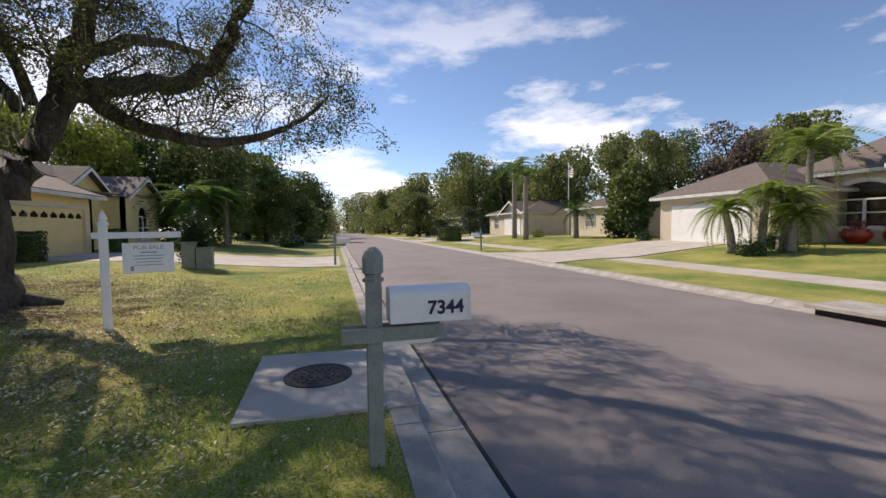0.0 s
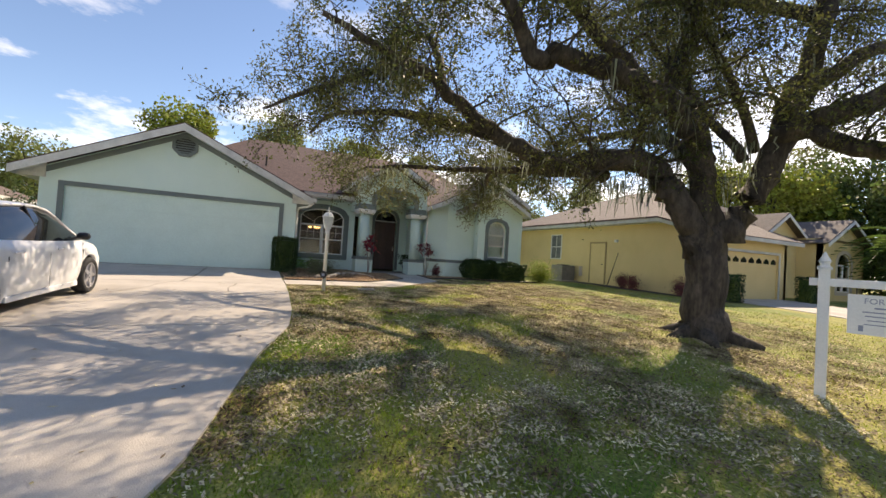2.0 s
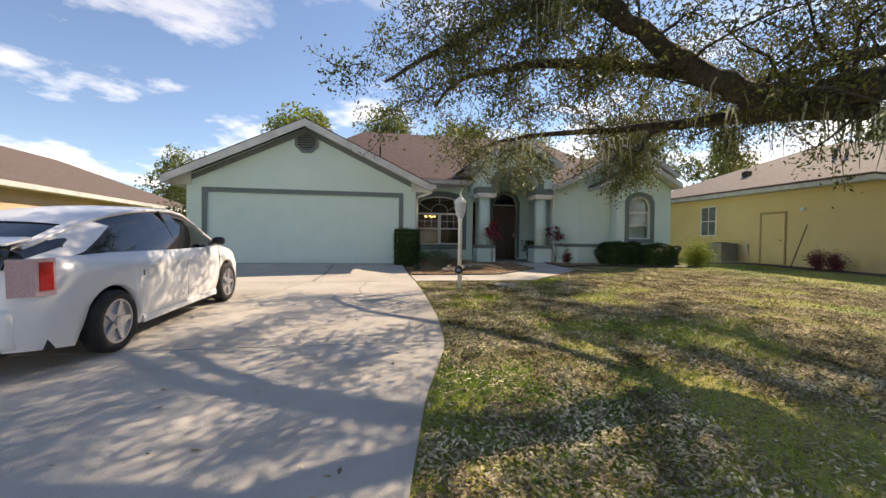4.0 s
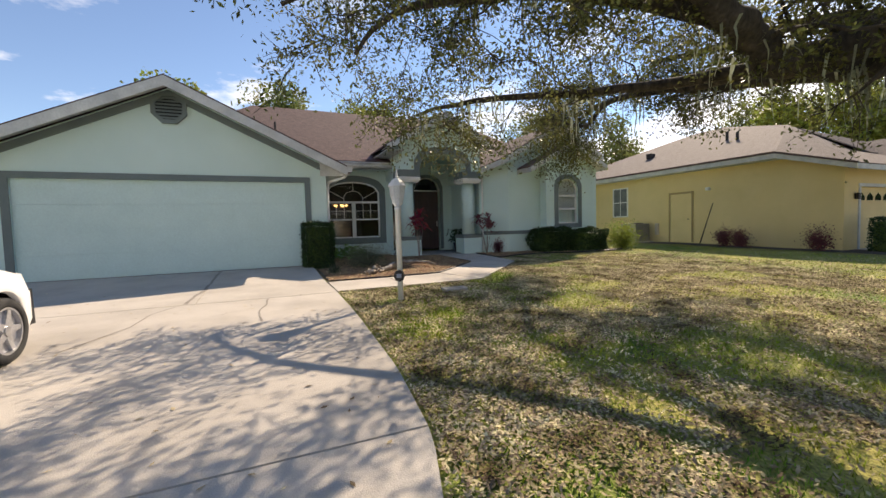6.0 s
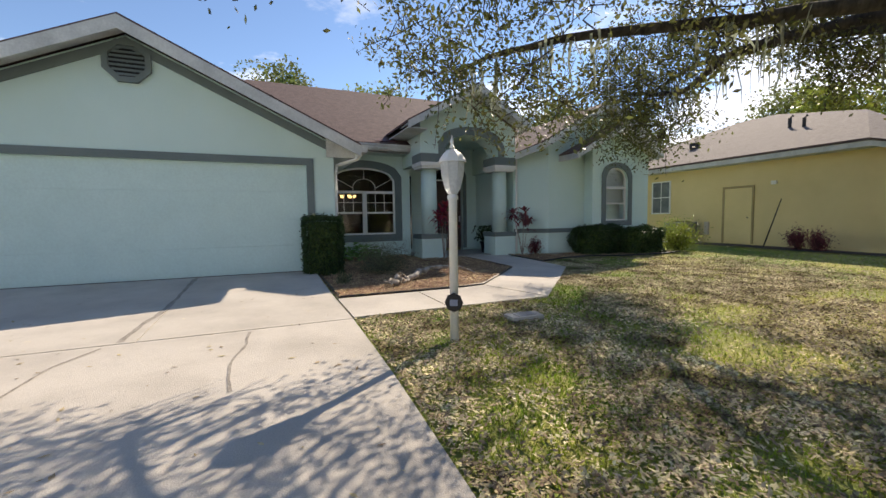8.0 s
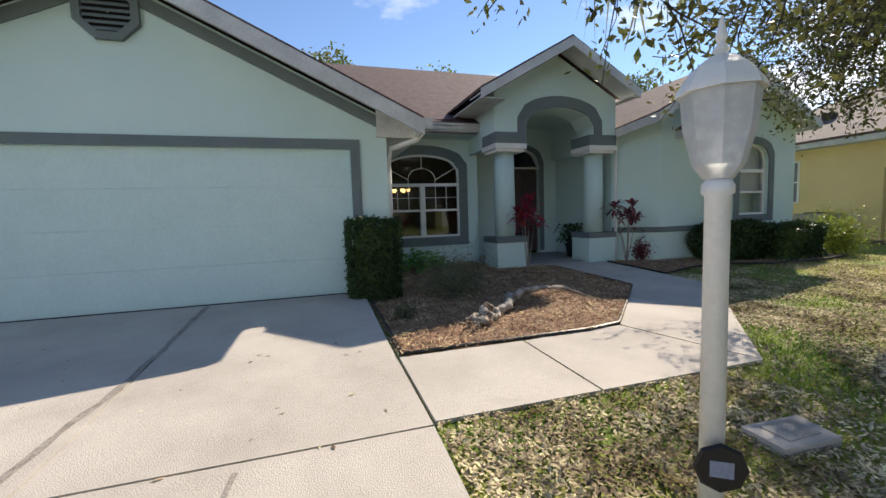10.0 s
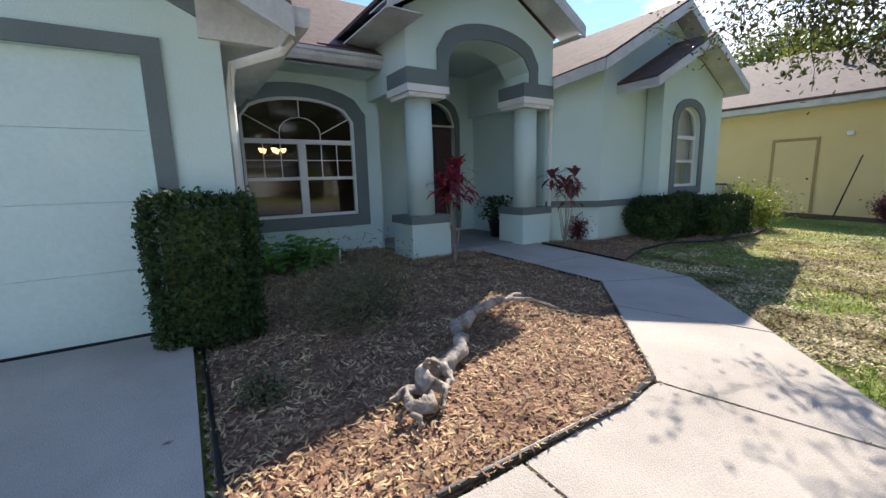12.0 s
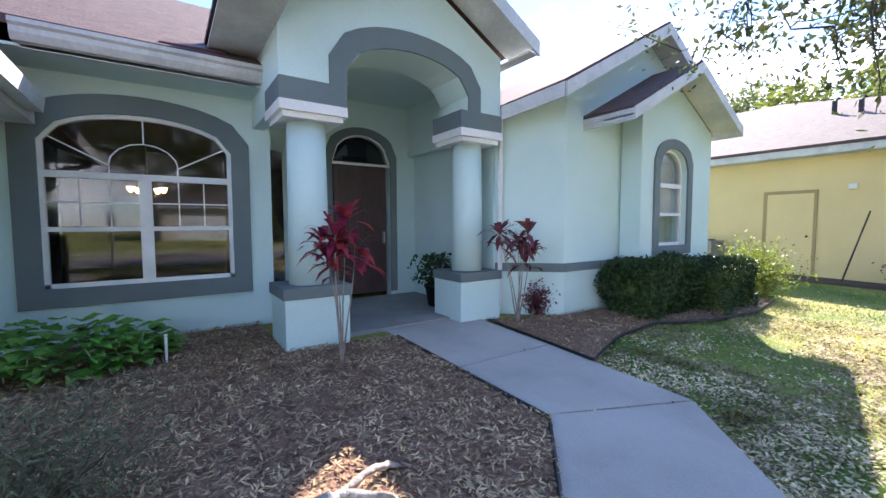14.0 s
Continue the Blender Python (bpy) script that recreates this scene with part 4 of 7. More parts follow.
TX, TY = -5.45, 8.25
OAK_LIMBS = [
    [(TX, TY - 0.12, 1.7, 0.20), (TX - 0.08, TY - 0.45, 2.3, 0.20), (TX - 0.3, TY - 0.62, 2.95, 0.19), (TX - 0.52, TY - 0.82, 3.4, 0.19), (TX - 0.85, TY - 1.1, 3.6, 0.18), (TX - 1.45, TY - 1.7, 3.54, 0.17), (TX - 1.89, TY - 2.27, 3.42, 0.165), (TX - 1.82, TY - 3.2, 3.74, 0.125), (TX - 1.75, TY - 4.1, 4.06, 0.105), (TX - 1.6, TY - 5.0, 4.45, 0.08), (TX - 1.5, TY - 5.8, 4.66, 0.06), (TX - 1.35, TY - 6.9, 4.9, 0.03)],
    [(TX - 1.85, TY - 2.2, 3.42, 0.085), (TX - 3.1, TY - 2.05, 3.6, 0.058), (TX - 4.76, TY - 1.9, 3.84, 0.042), (TX - 6.0, TY - 1.3, 3.76, 0.034), (TX - 7.2, TY - 0.9, 4.1, 0.028), (TX - 8.1, TY - 0.7, 4.3, 0.012)],
    [(TX - 2.2, TY - 2.15, 3.48, 0.07), (TX - 3.5, TY - 3.1, 3.55, 0.055), (TX - 5.05, TY - 4.65, 3.68, 0.035), (TX - 6.2, TY - 5.2, 3.7, 0.015)],
    [(TX - 0.05, TY, 2.3, 0.19), (TX - 0.12, TY - 0.12, 3.6, 0.17), (TX - 0.1, TY - 0.6, 4.1, 0.165), (TX - 0.08, TY - 1.15, 4.42, 0.16), (TX - 0.05, TY - 1.85, 4.52, 0.15), (TX - 0.05, TY - 2.65, 4.64, 0.14), (TX - 0.05, TY - 3.55, 4.6, 0.12), (TX - 0.08, TY - 4.05, 4.44, 0.11), (TX - 0.02, TY - 4.5, 4.95, 0.08), (TX + 0.05, TY - 5.2, 5.6, 0.06), (TX - 0.05, TY - 6.0, 6.2, 0.03)],
    [(TX + 0.1, TY + 0.15, 2.0, 0.22), (TX + 0.45, TY + 0.7, 3.2, 0.20), (TX + 0.7, TY + 1.1, 4.6, 0.17), (TX + 1.0, TY + 1.4, 6.2, 0.12), (TX + 0.9, TY + 2.0, 7.8, 0.07), (TX + 1.0, TY + 2.4, 9.2, 0.03)],
    [(TX + 0.55, TY + 0.9, 4.15, 0.13), (TX + 1.0, TY + 0.95, 4.05, 0.12), (TX + 1.8, TY + 0.97, 3.55, 0.115), (TX + 2.75, TY + 0.95, 3.32, 0.10), (TX + 3.85, TY + 0.95, 3.37, 0.07), (TX + 4.85, TY + 0.9, 3.8, 0.04), (TX + 5.4, TY + 0.8, 4.3, 0.02)],
    [(TX + 0.55, TY + 0.85, 4.0, 0.16), (TX + 1.4, TY + 0.95, 4.25, 0.15), (TX + 2.5, TY + 0.95, 4.4, 0.14), (TX + 3.3, TY + 0.9, 4.85, 0.12), (TX + 3.75, TY + 0.8, 5.75, 0.09), (TX + 4.3, TY + 0.4, 6.6, 0.06), (TX + 5.2, TY - 0.2, 7.2, 0.03)],
    # Limb added out of view above, to cast shade on the near lawn.
    [(TX - 0.2, TY + 0.2, 3.6, 0.13), (TX - 1.2, TY + 1.2, 5.2, 0.11), (TX - 2.4, TY + 2.5, 6.6, 0.08), (TX - 3.3, TY + 3.4, 7.7, 0.03)],
    [(TX - 0.2, TY + 0.1, 3.0, 0.15), (TX - 1.2, TY + 0.9, 4.2, 0.13), (TX - 2.8, TY + 1.4, 5.0, 0.10), (TX - 4.8, TY + 1.6, 5.4, 0.07), (TX - 6.4, TY + 1.2, 5.6, 0.035)],
    [(TX - 1.3, TY - 1.3, 3.3, 0.12), (TX - 2.5, TY - 1.1, 3.6, 0.08), (TX - 3.6, TY - 1.2, 3.8, 0.06), (TX - 4.9, TY - 0.7, 4.2, 0.042), (TX - 6.2, TY - 0.5, 4.4, 0.035), (TX - 7.5, TY - 0.3, 4.2, 0.015)],
    [(TX + 0.7, TY + 1.1, 4.8, 0.13), (TX + 1.3, TY + 2.6, 5.8, 0.10), (TX + 1.8, TY + 4.4, 6.4, 0.07), (TX + 2.0, TY + 6.0, 6.6, 0.035)],
    [(TX - 0.1, TY - 1.6, 4.5, 0.11), (TX - 0.6, TY - 3.0, 6.0, 0.09), (TX + 0.2, TY - 4.6, 6.6, 0.06), (TX + 0.9, TY - 6.0, 6.9, 0.03)],
    [(TX + 0.1, TY - 2.6, 5.9, 0.08), (TX + 1.5, TY - 3.0, 6.3, 0.05), (TX + 2.8, TY - 3.2, 6.6, 0.02)],
    [(TX - 1.62, TY - 4.8, 4.35, 0.06), (TX - 2.5, TY - 4.6, 5.4, 0.06), (TX - 3.4, TY - 4.6, 6.2, 0.05), (TX - 4.8, TY - 5.0, 6.0, 0.03)],
    [(TX - 1.9, TY - 3.3, 3.78, 0.07), (TX - 3.0, TY - 4.4, 4.4, 0.05), (TX - 4.2, TY - 5.3, 4.7, 0.03)],
    # Two inner limbs added so that the crown shades the near lawn.
    [(TX + 0.3, TY + 0.4, 3.6, 0.08), (TX - 0.6, TY + 0.3, 5.0, 0.06), (TX - 1.2, TY - 0.5, 6.4, 0.03)],
    [(TX + 0.4, TY + 0.6, 3.8, 0.08), (TX + 0.5, TY - 0.6, 5.0, 0.05), (TX + 0.2, TY - 1.8, 6.3, 0.03)],
    [(TX - 1.7, TY - 4.4, 4.2, 0.08), (TX - 2.8, TY - 5.0, 5.2, 0.07), (TX - 3.5, TY - 6.5, 4.7, 0.045), (TX - 4.1, TY - 7.6, 4.2, 0.02)],
    [(TX - 1.9, TY - 3.4, 3.85, 0.08), (TX - 3.1, TY - 5.1, 4.3, 0.06), (TX - 4.2, TY - 6.2, 4.4, 0.035), (TX - 4.9, TY - 6.6, 4.1, 0.02)],
    # Two high limbs added as top canopy, to shade the lawn.
    [(TX + 1.0, TY + 1.4, 6.2, 0.11), (TX - 1.0, TY + 0.7, 7.4, 0.08), (TX - 3.2, TY + 0.3, 8.0, 0.03)],
    [(TX - 0.1, TY - 1.2, 4.42, 0.10), (TX + 0.3, TY - 1.0, 6.2, 0.08), (TX + 1.2, TY - 1.6, 7.5, 0.03)],
]


def oak():
    rng = np.random.default_rng(5)
    tree = thing("oak_tree", (TX, TY, 0.3), "large spreading live oak with hanging moss on the lawn", "tree", worldly=True)
    trunk = refine([((TX, TY, 0.2), 0.5), ((TX, TY, 0.5), 0.40), ((TX - 0.02, TY, 1.0), 0.34), ((TX, TY, 1.6), 0.34), ((TX, TY + 0.05, 2.1), 0.32), ((TX + 0.1, TY + 0.2, 2.5), 0.2)], rng, 3, 0.04)
    part("trunk", tubes([trunk], 18), BARK, tree, "thick grey oak trunk", soft=True)
    roots = [[((TX, TY, 0.5), 0.2), ((TX + 0.45 * math.cos(a), TY + 0.45 * math.sin(a), 0.36), 0.13), ((TX + 0.9 * math.cos(a + 0.1), TY + 0.9 * math.sin(a + 0.1), 0.27), 0.04)] for a in (0.2, 1.3, 2.5, 3.6, 4.5, 5.4)]
    part("root_flare", tubes(roots, 8), BARK, tree, soft=True)
    twigs, ends, mossy = [], [], [Vector((TX - 0.5, TY - 0.5, 3.4)), Vector((TX - 0.3, TY - 0.35, 3.8)), Vector((TX - 0.6, TY - 0.8, 4.2)), Vector((TX + 0.3, TY + 0.3, 3.9)), Vector((TX - 0.5, TY - 0.7, 3.1)), Vector((TX - 1.4, TY - 1.3, 3.35)), Vector((TX - 1.1, TY - 1.1, 3.2)), Vector((TX + 0.2, TY + 0.2, 3.3))] * 3
    for li, limb in enumerate(OAK_LIMBS):
        line = refine([((x, y, z), r * 1.22) for x, y, z, r in limb], rng, 5, 0.12)
        part("limb", tubes([line], 10), BARK, tree, soft=True)
        total = sum((line[i + 1][0] - line[i][0]).length for i in range(len(line) - 1))
        # Limbs 4, 7, 11, 19 and 20 get extra twigs to deepen the lawn's shade.
        for _ in range(int(total * (3.2 if li in (12, 17, 18) else 4.0 if li in (15, 16) else 4.2 if li in (5, 6) else 7.0 if li == 7 else 3.9 if li in (1, 2, 14) else 6.0 if li in (4, 11, 19, 20) else 3.6 if li == 3 else 4.5))):
            t = rng.uniform(0.25, 1.0)
            p, r, d = at_line(line, t)
            side = Vector(rng.normal(size=3))
            side = (side - d * side.dot(d)).normalized()
            dirn = (side + d * 0.6 + Vector((0, 0, 0.12))).normalized()
            b = grow(rng, p, dirn, rng.uniform(1.0, 2.2) * (1.2 - 0.5 * t), max(0.008, r * 0.2), 0.32, 0.0, 6)
            if b[-1][0].z < 2.75 or b[3][0].z < 2.75:
                continue
            twigs.append(b)
            for _ in range(9):
                q, r2, d2 = at_line(b, rng.uniform(0.3, 1.0))
                c = grow(rng, q, (Vector(rng.normal(size=3)) + d2 * 0.8), rng.uniform(0.4, 0.95), 0.008, 0.4, -0.04, 4)
                if q.z < 2.4:
                    continue
                twigs.append(c)
                ends.append(c)
            if rng.random() < 0.16 and p.x < TX + 2:
                mossy.append(p)
    part("branch_mass", tubes(twigs, 4), BARK, tree, kind="stuff")
    pts = []
    for c in ends:
        for _ in range(48):
            q, _, _ = at_line(c, rng.uniform(0.15, 1.0))
            pts.append(tuple(q + Vector(rng.normal(size=3)) * 0.10))
    part("crown", leaves(pts, 0.066, rng, 0.45, 0.2), OAKLEAF, tree, "small dark green oak leaves", kind="stuff")
    V, F = [], []
    for p in mossy:
        for _ in range(9):
            o = p + Vector((rng.normal() * 0.18, rng.normal() * 0.18, -0.04))
            ln = rng.uniform(0.15, 0.75)
            a = rng.uniform(0, 6.28)
            w = 0.018
            q = [o.copy()]
            for k in range(3):
                q.append(q[-1] + Vector((rng.normal() * 0.03, rng.normal() * 0.03, -ln / 3)))
            b = len(V)
            for k, v in enumerate(q):
                ww = w * (1 - k / 3.6)
                V += [(v.x + ww * math.cos(a), v.y + ww * math.sin(a), v.z), (v.x - ww * math.cos(a), v.y - ww * math.sin(a), v.z)]
            F += [(b + 2 * k, b + 2 * k + 1, b + 2 * k + 3, b + 2 * k + 2) for k in range(3)]
    part("moss", (V, F), MOSS, tree, "grey hanging moss strands", kind="stuff")


oak()


# ---- plants ----
def box_hedge(name, x0, x1, y0, y1, z0, z1, m, label, n=5000, size=0.045, seed=1, wob=0.06, cat="hedge"):
    rng = np.random.default_rng(seed)
    t = thing(name, ((x0 + x1) / 2, (y0 + y1) / 2, z0), label, cat, worldly=True)
    part("branch_core", B((x0 + 0.08, x1 - 0.08, y0 + 0.08, y1 - 0.08, z0, z1 - 0.08), bevel=0.06), DARKLEAF, t)
    area = [(y1 - y0) * (z1 - z0)] * 2 + [(x1 - x0) * (z1 - z0)] * 2 + [(x1 - x0) * (y1 - y0)]
    pick = rng.choice(5, n, p=np.array(area) / sum(area))
    u, v = rng.random(n), rng.random(n)
    X, Y, Z = x0 + (x1 - x0) * u, y0 + (y1 - y0) * v, z0 + (z1 - z0) * rng.random(n)
    X = np.where(pick == 0, x0, np.where(pick == 1, x1, X))
    Y = np.where(pick == 2, y0, np.where(pick == 3, y1, Y))
    Z = np.where(pick == 4, z1, Z)
    p = np.stack([X, Y, Z], 1)
    bulge = np.array([noise.noise(Vector(q) * 2.3) for q in p])
    c = np.array([(x0 + x1) / 2, (y0 + y1) / 2, (z0 + z1) / 2])
    p = c + (p - c) * (1 + (bulge * wob * 2)[:, None]) + rng.normal(size=p.shape) * 0.025
    p[:, 2] = np.maximum(p[:, 2], z0)
    part("foliage", leaves(p, size, rng, 0.6), m, t, kind="stuff")
    return t


def bush(name, x, y, z, r, h, m, label, n=2500, size=0.06, seed=1, cat="bush", aspect=0.5):
    rng = np.random.default_rng(seed)
    t = thing(name, (x, y, z), label, cat)
    lines, pts = [], []
    for k in range(14):
        a, tilt = rng.uniform(0, 6.28), rng.uniform(0.1, 0.9)
        ln = grow(rng, (0, 0, 0), (math.cos(a) * tilt, math.sin(a) * tilt, 1), h * rng.uniform(0.6, 0.95), 0.012, 0.2, 0, 4)
        lines.append([(Vector((q.x * r / h * 1.2, q.y * r / h * 1.2, q.z)), rr) for q, rr in ln])
    part("stem", tubes(lines, 4), BARK, t, kind="stuff")
    for k in range(n):
        ln = lines[k % len(lines)]
        q, _, _ = at_line(ln, rng.uniform(0.25, 1.0))
        pts.append(tuple(q + Vector(rng.normal(size=3)) * r * 0.26))
    pts = [(a, b, max(0.02, c)) for a, b, c in pts]
    part("foliage", leaves(pts, size, rng, aspect), m, t, kind="stuff")
    return t


def broadleaf(x, y, h, r, m, label, seed, n=7000, size=0.2, name="tree", z=None, bare=False, low=0.3):
    rng = np.random.default_rng(seed)
    z = gz(x) if z is None else z
    t = thing(name, (x, y, z), label, "tree")
    part("trunk", tubes([refine([((0, 0, -0.1), h * 0.035), ((0, 0, h * 0.15), h * 0.026), ((h * 0.02, 0, h * 0.4), h * 0.02), ((0, h * 0.02, h * 0.7), h * 0.01)], rng, 3, 0.1)], 8), BARK, t, soft=True)
    lobes, lines = [], []
    for k in range(24):
        a, u = rng.uniform(0, 6.28), rng.random()
        zz = low + 0.1 + (0.86 - low) * u
        wide = math.sin(math.pi * min(1, 0.25 + 0.68 * u)) ** 0.6 * rng.uniform(0.25, 0.95)
        hub = Vector((math.cos(a) * r * 0.8 * wide, math.sin(a) * r * 0.8 * wide, h * zz - 0.1 * r))
        lobes.append((hub, r * rng.uniform(0.24, 0.42)))
        lines.append(refine([((0, 0, hub.z * 0.5), h * 0.012), (hub * 0.6 + Vector((0, 0, hub.z * 0.2)), h * 0.008), (hub, h * 0.003)], rng, 3, 0.2))
    part("limb", tubes(lines, 5), BARK, t, kind="stuff")
    pts = []
    for k in range(n):
        hub, rr = lobes[k % len(lobes)]
        v = Vector(rng.normal(size=3)).normalized() * rr * rng.uniform(0.15, 1.08) ** 0.5
        q = hub + v * (1 + 0.5 * noise.noise((hub + v) * (1.6 / rr)))
        pts.append((q.x, q.y, min(q.z, h)))
    part("crown", leaves(pts, size, rng, 0.6), m, t, kind="stuff")
    return t


def frond(length, droop, width, n=22):
    """One feathered palm leaf along +x, arching down: vertices and faces."""
    V, F = [], []
    spine = []
    for i in range(n + 1):
        t = i / n
        spine.append(Vector((length * (t - 0.25 * droop * t ** 3), 0, length * (0.42 * t - (0.55 + droop) * t * t))))
    for i in range(n):
        b = len(V)
        for q in (spine[i], spine[i + 1]):
            V += [(q.x, -0.012, q.z), (q.x, 0.012, q.z), (q.x, 0, q.z - 0.02)]
        F += [(b, b + 1, b + 4, b + 3), (b + 1, b + 2, b + 5, b + 4), (b + 2, b, b + 3, b + 5)]
        t = (i + 0.5) / n
        w = width * math.sin(math.pi * min(1, t * 0.95 + 0.08)) ** 0.6
        q = spine[i]
        for s in (-1, 1):
            b = len(V)
            V += [(q.x, 0, q.z), (q.x + 0.05, 0, q.z), (q.x + 0.25 * w + 0.06, s * w * 0.55, q.z - 0.05), (q.x + 0.45 * w, s * w, q.z - 0.35 * w)]
            F += [(b, b + 1, b + 2), (b, b + 2, b + 3)]
    return V, F


def palm(x, y, h, fl, n, label, seed, z=None, r=0.16, lean=0.0, name="palm_tree", m=None, droop=0.5):
    rng = np.random.default_rng(seed)
    z = gz(x) if z is None else z
    t = thing(name, (x, y, z), label, "palm")
    ring = []
    for i in range(14):
        k = i / 13
        ring.append(((lean * k * k * h, 0, h * k), r * (1.25 - 0.35 * k) + (0.015 if i % 2 else 0)))
    part("trunk", tubes([ring], 10), PALMTRUNK, t, soft=True)
    part("crown_shaft", tubes([[((lean * h, 0, h - 0.05), r * 0.8), ((lean * h, 0, h + fl * 0.12), r * 0.5)]], 8), m or FROND, t)
    me = None
    for k in range(n):
        a, e = 2 * math.pi * k / n + rng.normal() * 0.15, rng.uniform(-0.5, 1.0)
        if me is None:
            ob = part("frond", frond(fl, droop, fl * 0.2), m or FROND, t)
            me = ob.data
        else:
            ob = new("frond", me)
            ob.parent = t
        ob.matrix_basis = Matrix.Translation((lean * h, 0, h + fl * 0.06)) @ Matrix.Rotation(a, 4, "Z") @ Matrix.Rotation(-e, 4, "Y")
    return t


def ti_plant(x, y, z, h, m, label, seed, n=5):
    rng = np.random.default_rng(seed)
    t = thing("ti_plant", (x, y, z), label, "plant")
    for k in range(n):
        a = 2 * math.pi * k / n
        line = grow(rng, (0, 0, 0), (0.18 * math.cos(a), 0.18 * math.sin(a), 1), h * rng.uniform(0.7, 0.95), 0.012, 0.06, 0.1, 5)
        part("stem", tubes([line], 5), PALMTRUNK, t)
        V, F = [], []
        top = line[-1][0]
        for j in range(18):
            b = len(V)
            aa, el = rng.uniform(0, 6.28), rng.uniform(-0.5, 1.2)
            ln, w = rng.uniform(0.22, 0.36), 0.035
            d = Vector((math.cos(aa) * math.cos(el), math.sin(aa) * math.cos(el), math.sin(el)))
            s = Vector((-math.sin(aa), math.cos(aa), 0)) * w
            o = top - Vector((0, 0, rng.uniform(0, 0.3 if j > 9 else 0.08)))
            p1, p2, p3 = o + d * ln * 0.4, o + d * ln * 0.75 + Vector((0, 0, -0.03)), o + d * ln + Vector((0, 0, -0.1))
            for v in (o, p1 + s, p1 - s, p2 + s * 0.8, p2 - s * 0.8, p3):
                V.append(tuple(v))
            F += [(b, b + 1, b + 2), (b + 1, b + 3, b + 4, b + 2), (b + 3, b + 5, b + 4)]
        part("leaf_head", (V, F), m, t, kind="stuff")
    return t


# ---- at the kerb ----
def mailbox(x, y, rz, label, number="", name="mailbox"):
    t = thing(name, (x, y, 0.0), label, "mailbox", rz=rz)
    post = B((-0.048, 0.048, -0.048, 0.048, -0.1, 1.17), bevel=0.006)
    part("post", post, POSTGREY, t, "sage grey painted square post")
    part("finial", lathe([(0.066, 1.17), (0.066, 1.19), (0.05, 1.2), (0.05, 1.215), (0.066, 1.225), (0.064, 1.26), (0.066, 1.32), (0.05, 1.36), (0.02, 1.385)], 8), POSTGREY, t, "carved post top")
    part("arm", B((-0.20, 0.44, -0.07, -0.048, 0.80, 0.89), bevel=0.005), POSTGREY, t)
    part("arm", B((-0.20, 0.44, 0.048, 0.07, 0.80, 0.89), bevel=0.005), POSTGREY, t)
    part("support_board", P([(0.05, -0.04, 0.80), (0.42, -0.04, 0.80), (0.36, -0.04, 0.77), (0.05, -0.04, 0.765)], (0, 0.08, 0)), WHITE, t, "white board under the box")
    prof = [(-0.105, 0.0), (0.105, 0.0), (0.105, 0.17)] + [(0.105 * math.cos(a), 0.17 + 0.05 * math.sin(a)) for a in [math.pi * k / 10 for k in range(1, 10)]] + [(-0.105, 0.17)]
    body = P([(0.09, yy, 0.915 + zz) for yy, zz in prof], (0.50, 0, 0))
    box = part("box", body, WHITE, t, "white metal mailbox with dark number")
    part("door", P([(0.59, yy * 1.05, 0.91 + zz * 1.03) for yy, zz in prof], (0.015, 0, 0)), WHITE, box)
    part("latch", B((0.605, 0.62, -0.02, 0.02, 1.06, 1.09)), ALLOY, box)
    part("screw", B((0.18, 0.19, -0.11, -0.106, 0.905, 0.915), (0.38, 0.39, -0.11, -0.106, 0.905, 0.915)), IRON, box, kind="stuff")
    if number:
        c = bpy.data.curves.new("number", "FONT")
        c.body, c.size, c.extrude, c.align_x, c.offset = number, 0.118, 0.001, "CENTER", 0.0035
        ob = new("number", c)
        ob.parent = t
        ob.matrix_basis = pose(0.44, -0.109, 0.965, 90, 0, 0)
        c.materials.append(NAVY)
        tagged(ob, "dark navy house number")
    return t


mailbox(0.225, 2.55, 0, "white mailbox numbered 7344 on a grey post", "7344")

pad = [(-0.80, 3.32), (0.38, 3.30), (0.38, 4.98), (-0.84, 5.04)]
flat("inlet_slab", pad, 0.035, CONCRETE, "concrete storm inlet slab in the lawn", 0.2)
flat("kerb", [(0.385, 3.28), (0.66, 3.28), (0.66, 5.0), (0.385, 5.0)], 0.028, CURB, "raised concrete kerb over the inlet", 0.2)
mh = thing("manhole_cover", (-0.19, 4.2, 0.035), "dark cast iron manhole cover in the inlet slab", "manhole cover")
part("ring", lathe([(0.33, 0), (0.33, 0.012), (0.295, 0.012), (0.295, 0.0)], 40), IRON, mh)
part("lid", lathe([(0.29, 0.0), (0.29, 0.008)], 40), IRON, mh)
ribs = bmesh.new()
for r in (0.09, 0.16, 0.23):
    for k in range(int(r * 90)):
        a = 2 * math.pi * k / int(r * 90)
        x, y = r * math.cos(a), r * math.sin(a)
        prism(ribs, [(x - 0.012, y - 0.012, 0.008), (x + 0.012, y - 0.012, 0.008), (x + 0.012, y + 0.012, 0.008), (x - 0.012, y + 0.012, 0.008)], (0, 0, 0.006))
part("stud", ribs, IRON, mh, kind="stuff")

# for sale sign
sg = thing("sale_sign", (-3.14, 6.75, 0.09), "white post with a hanging for sale board", "sign", rz=18)
part("post", B((-0.05, 0.05, -0.05, 0.05, -0.1, 1.50), bevel=0.006), WHITE, sg)
part("post_cap", lathe([(0.07, 1.50), (0.07, 1.53), (0.045, 1.55), (0.045, 1.57), (0.06, 1.60), (0.03, 1.66), (0.008, 1.71)], 12), WHITE, sg)
part("arm", B((-0.13, 0.92, -0.03, 0.03, 1.31, 1.40), bevel=0.004), WHITE, sg)
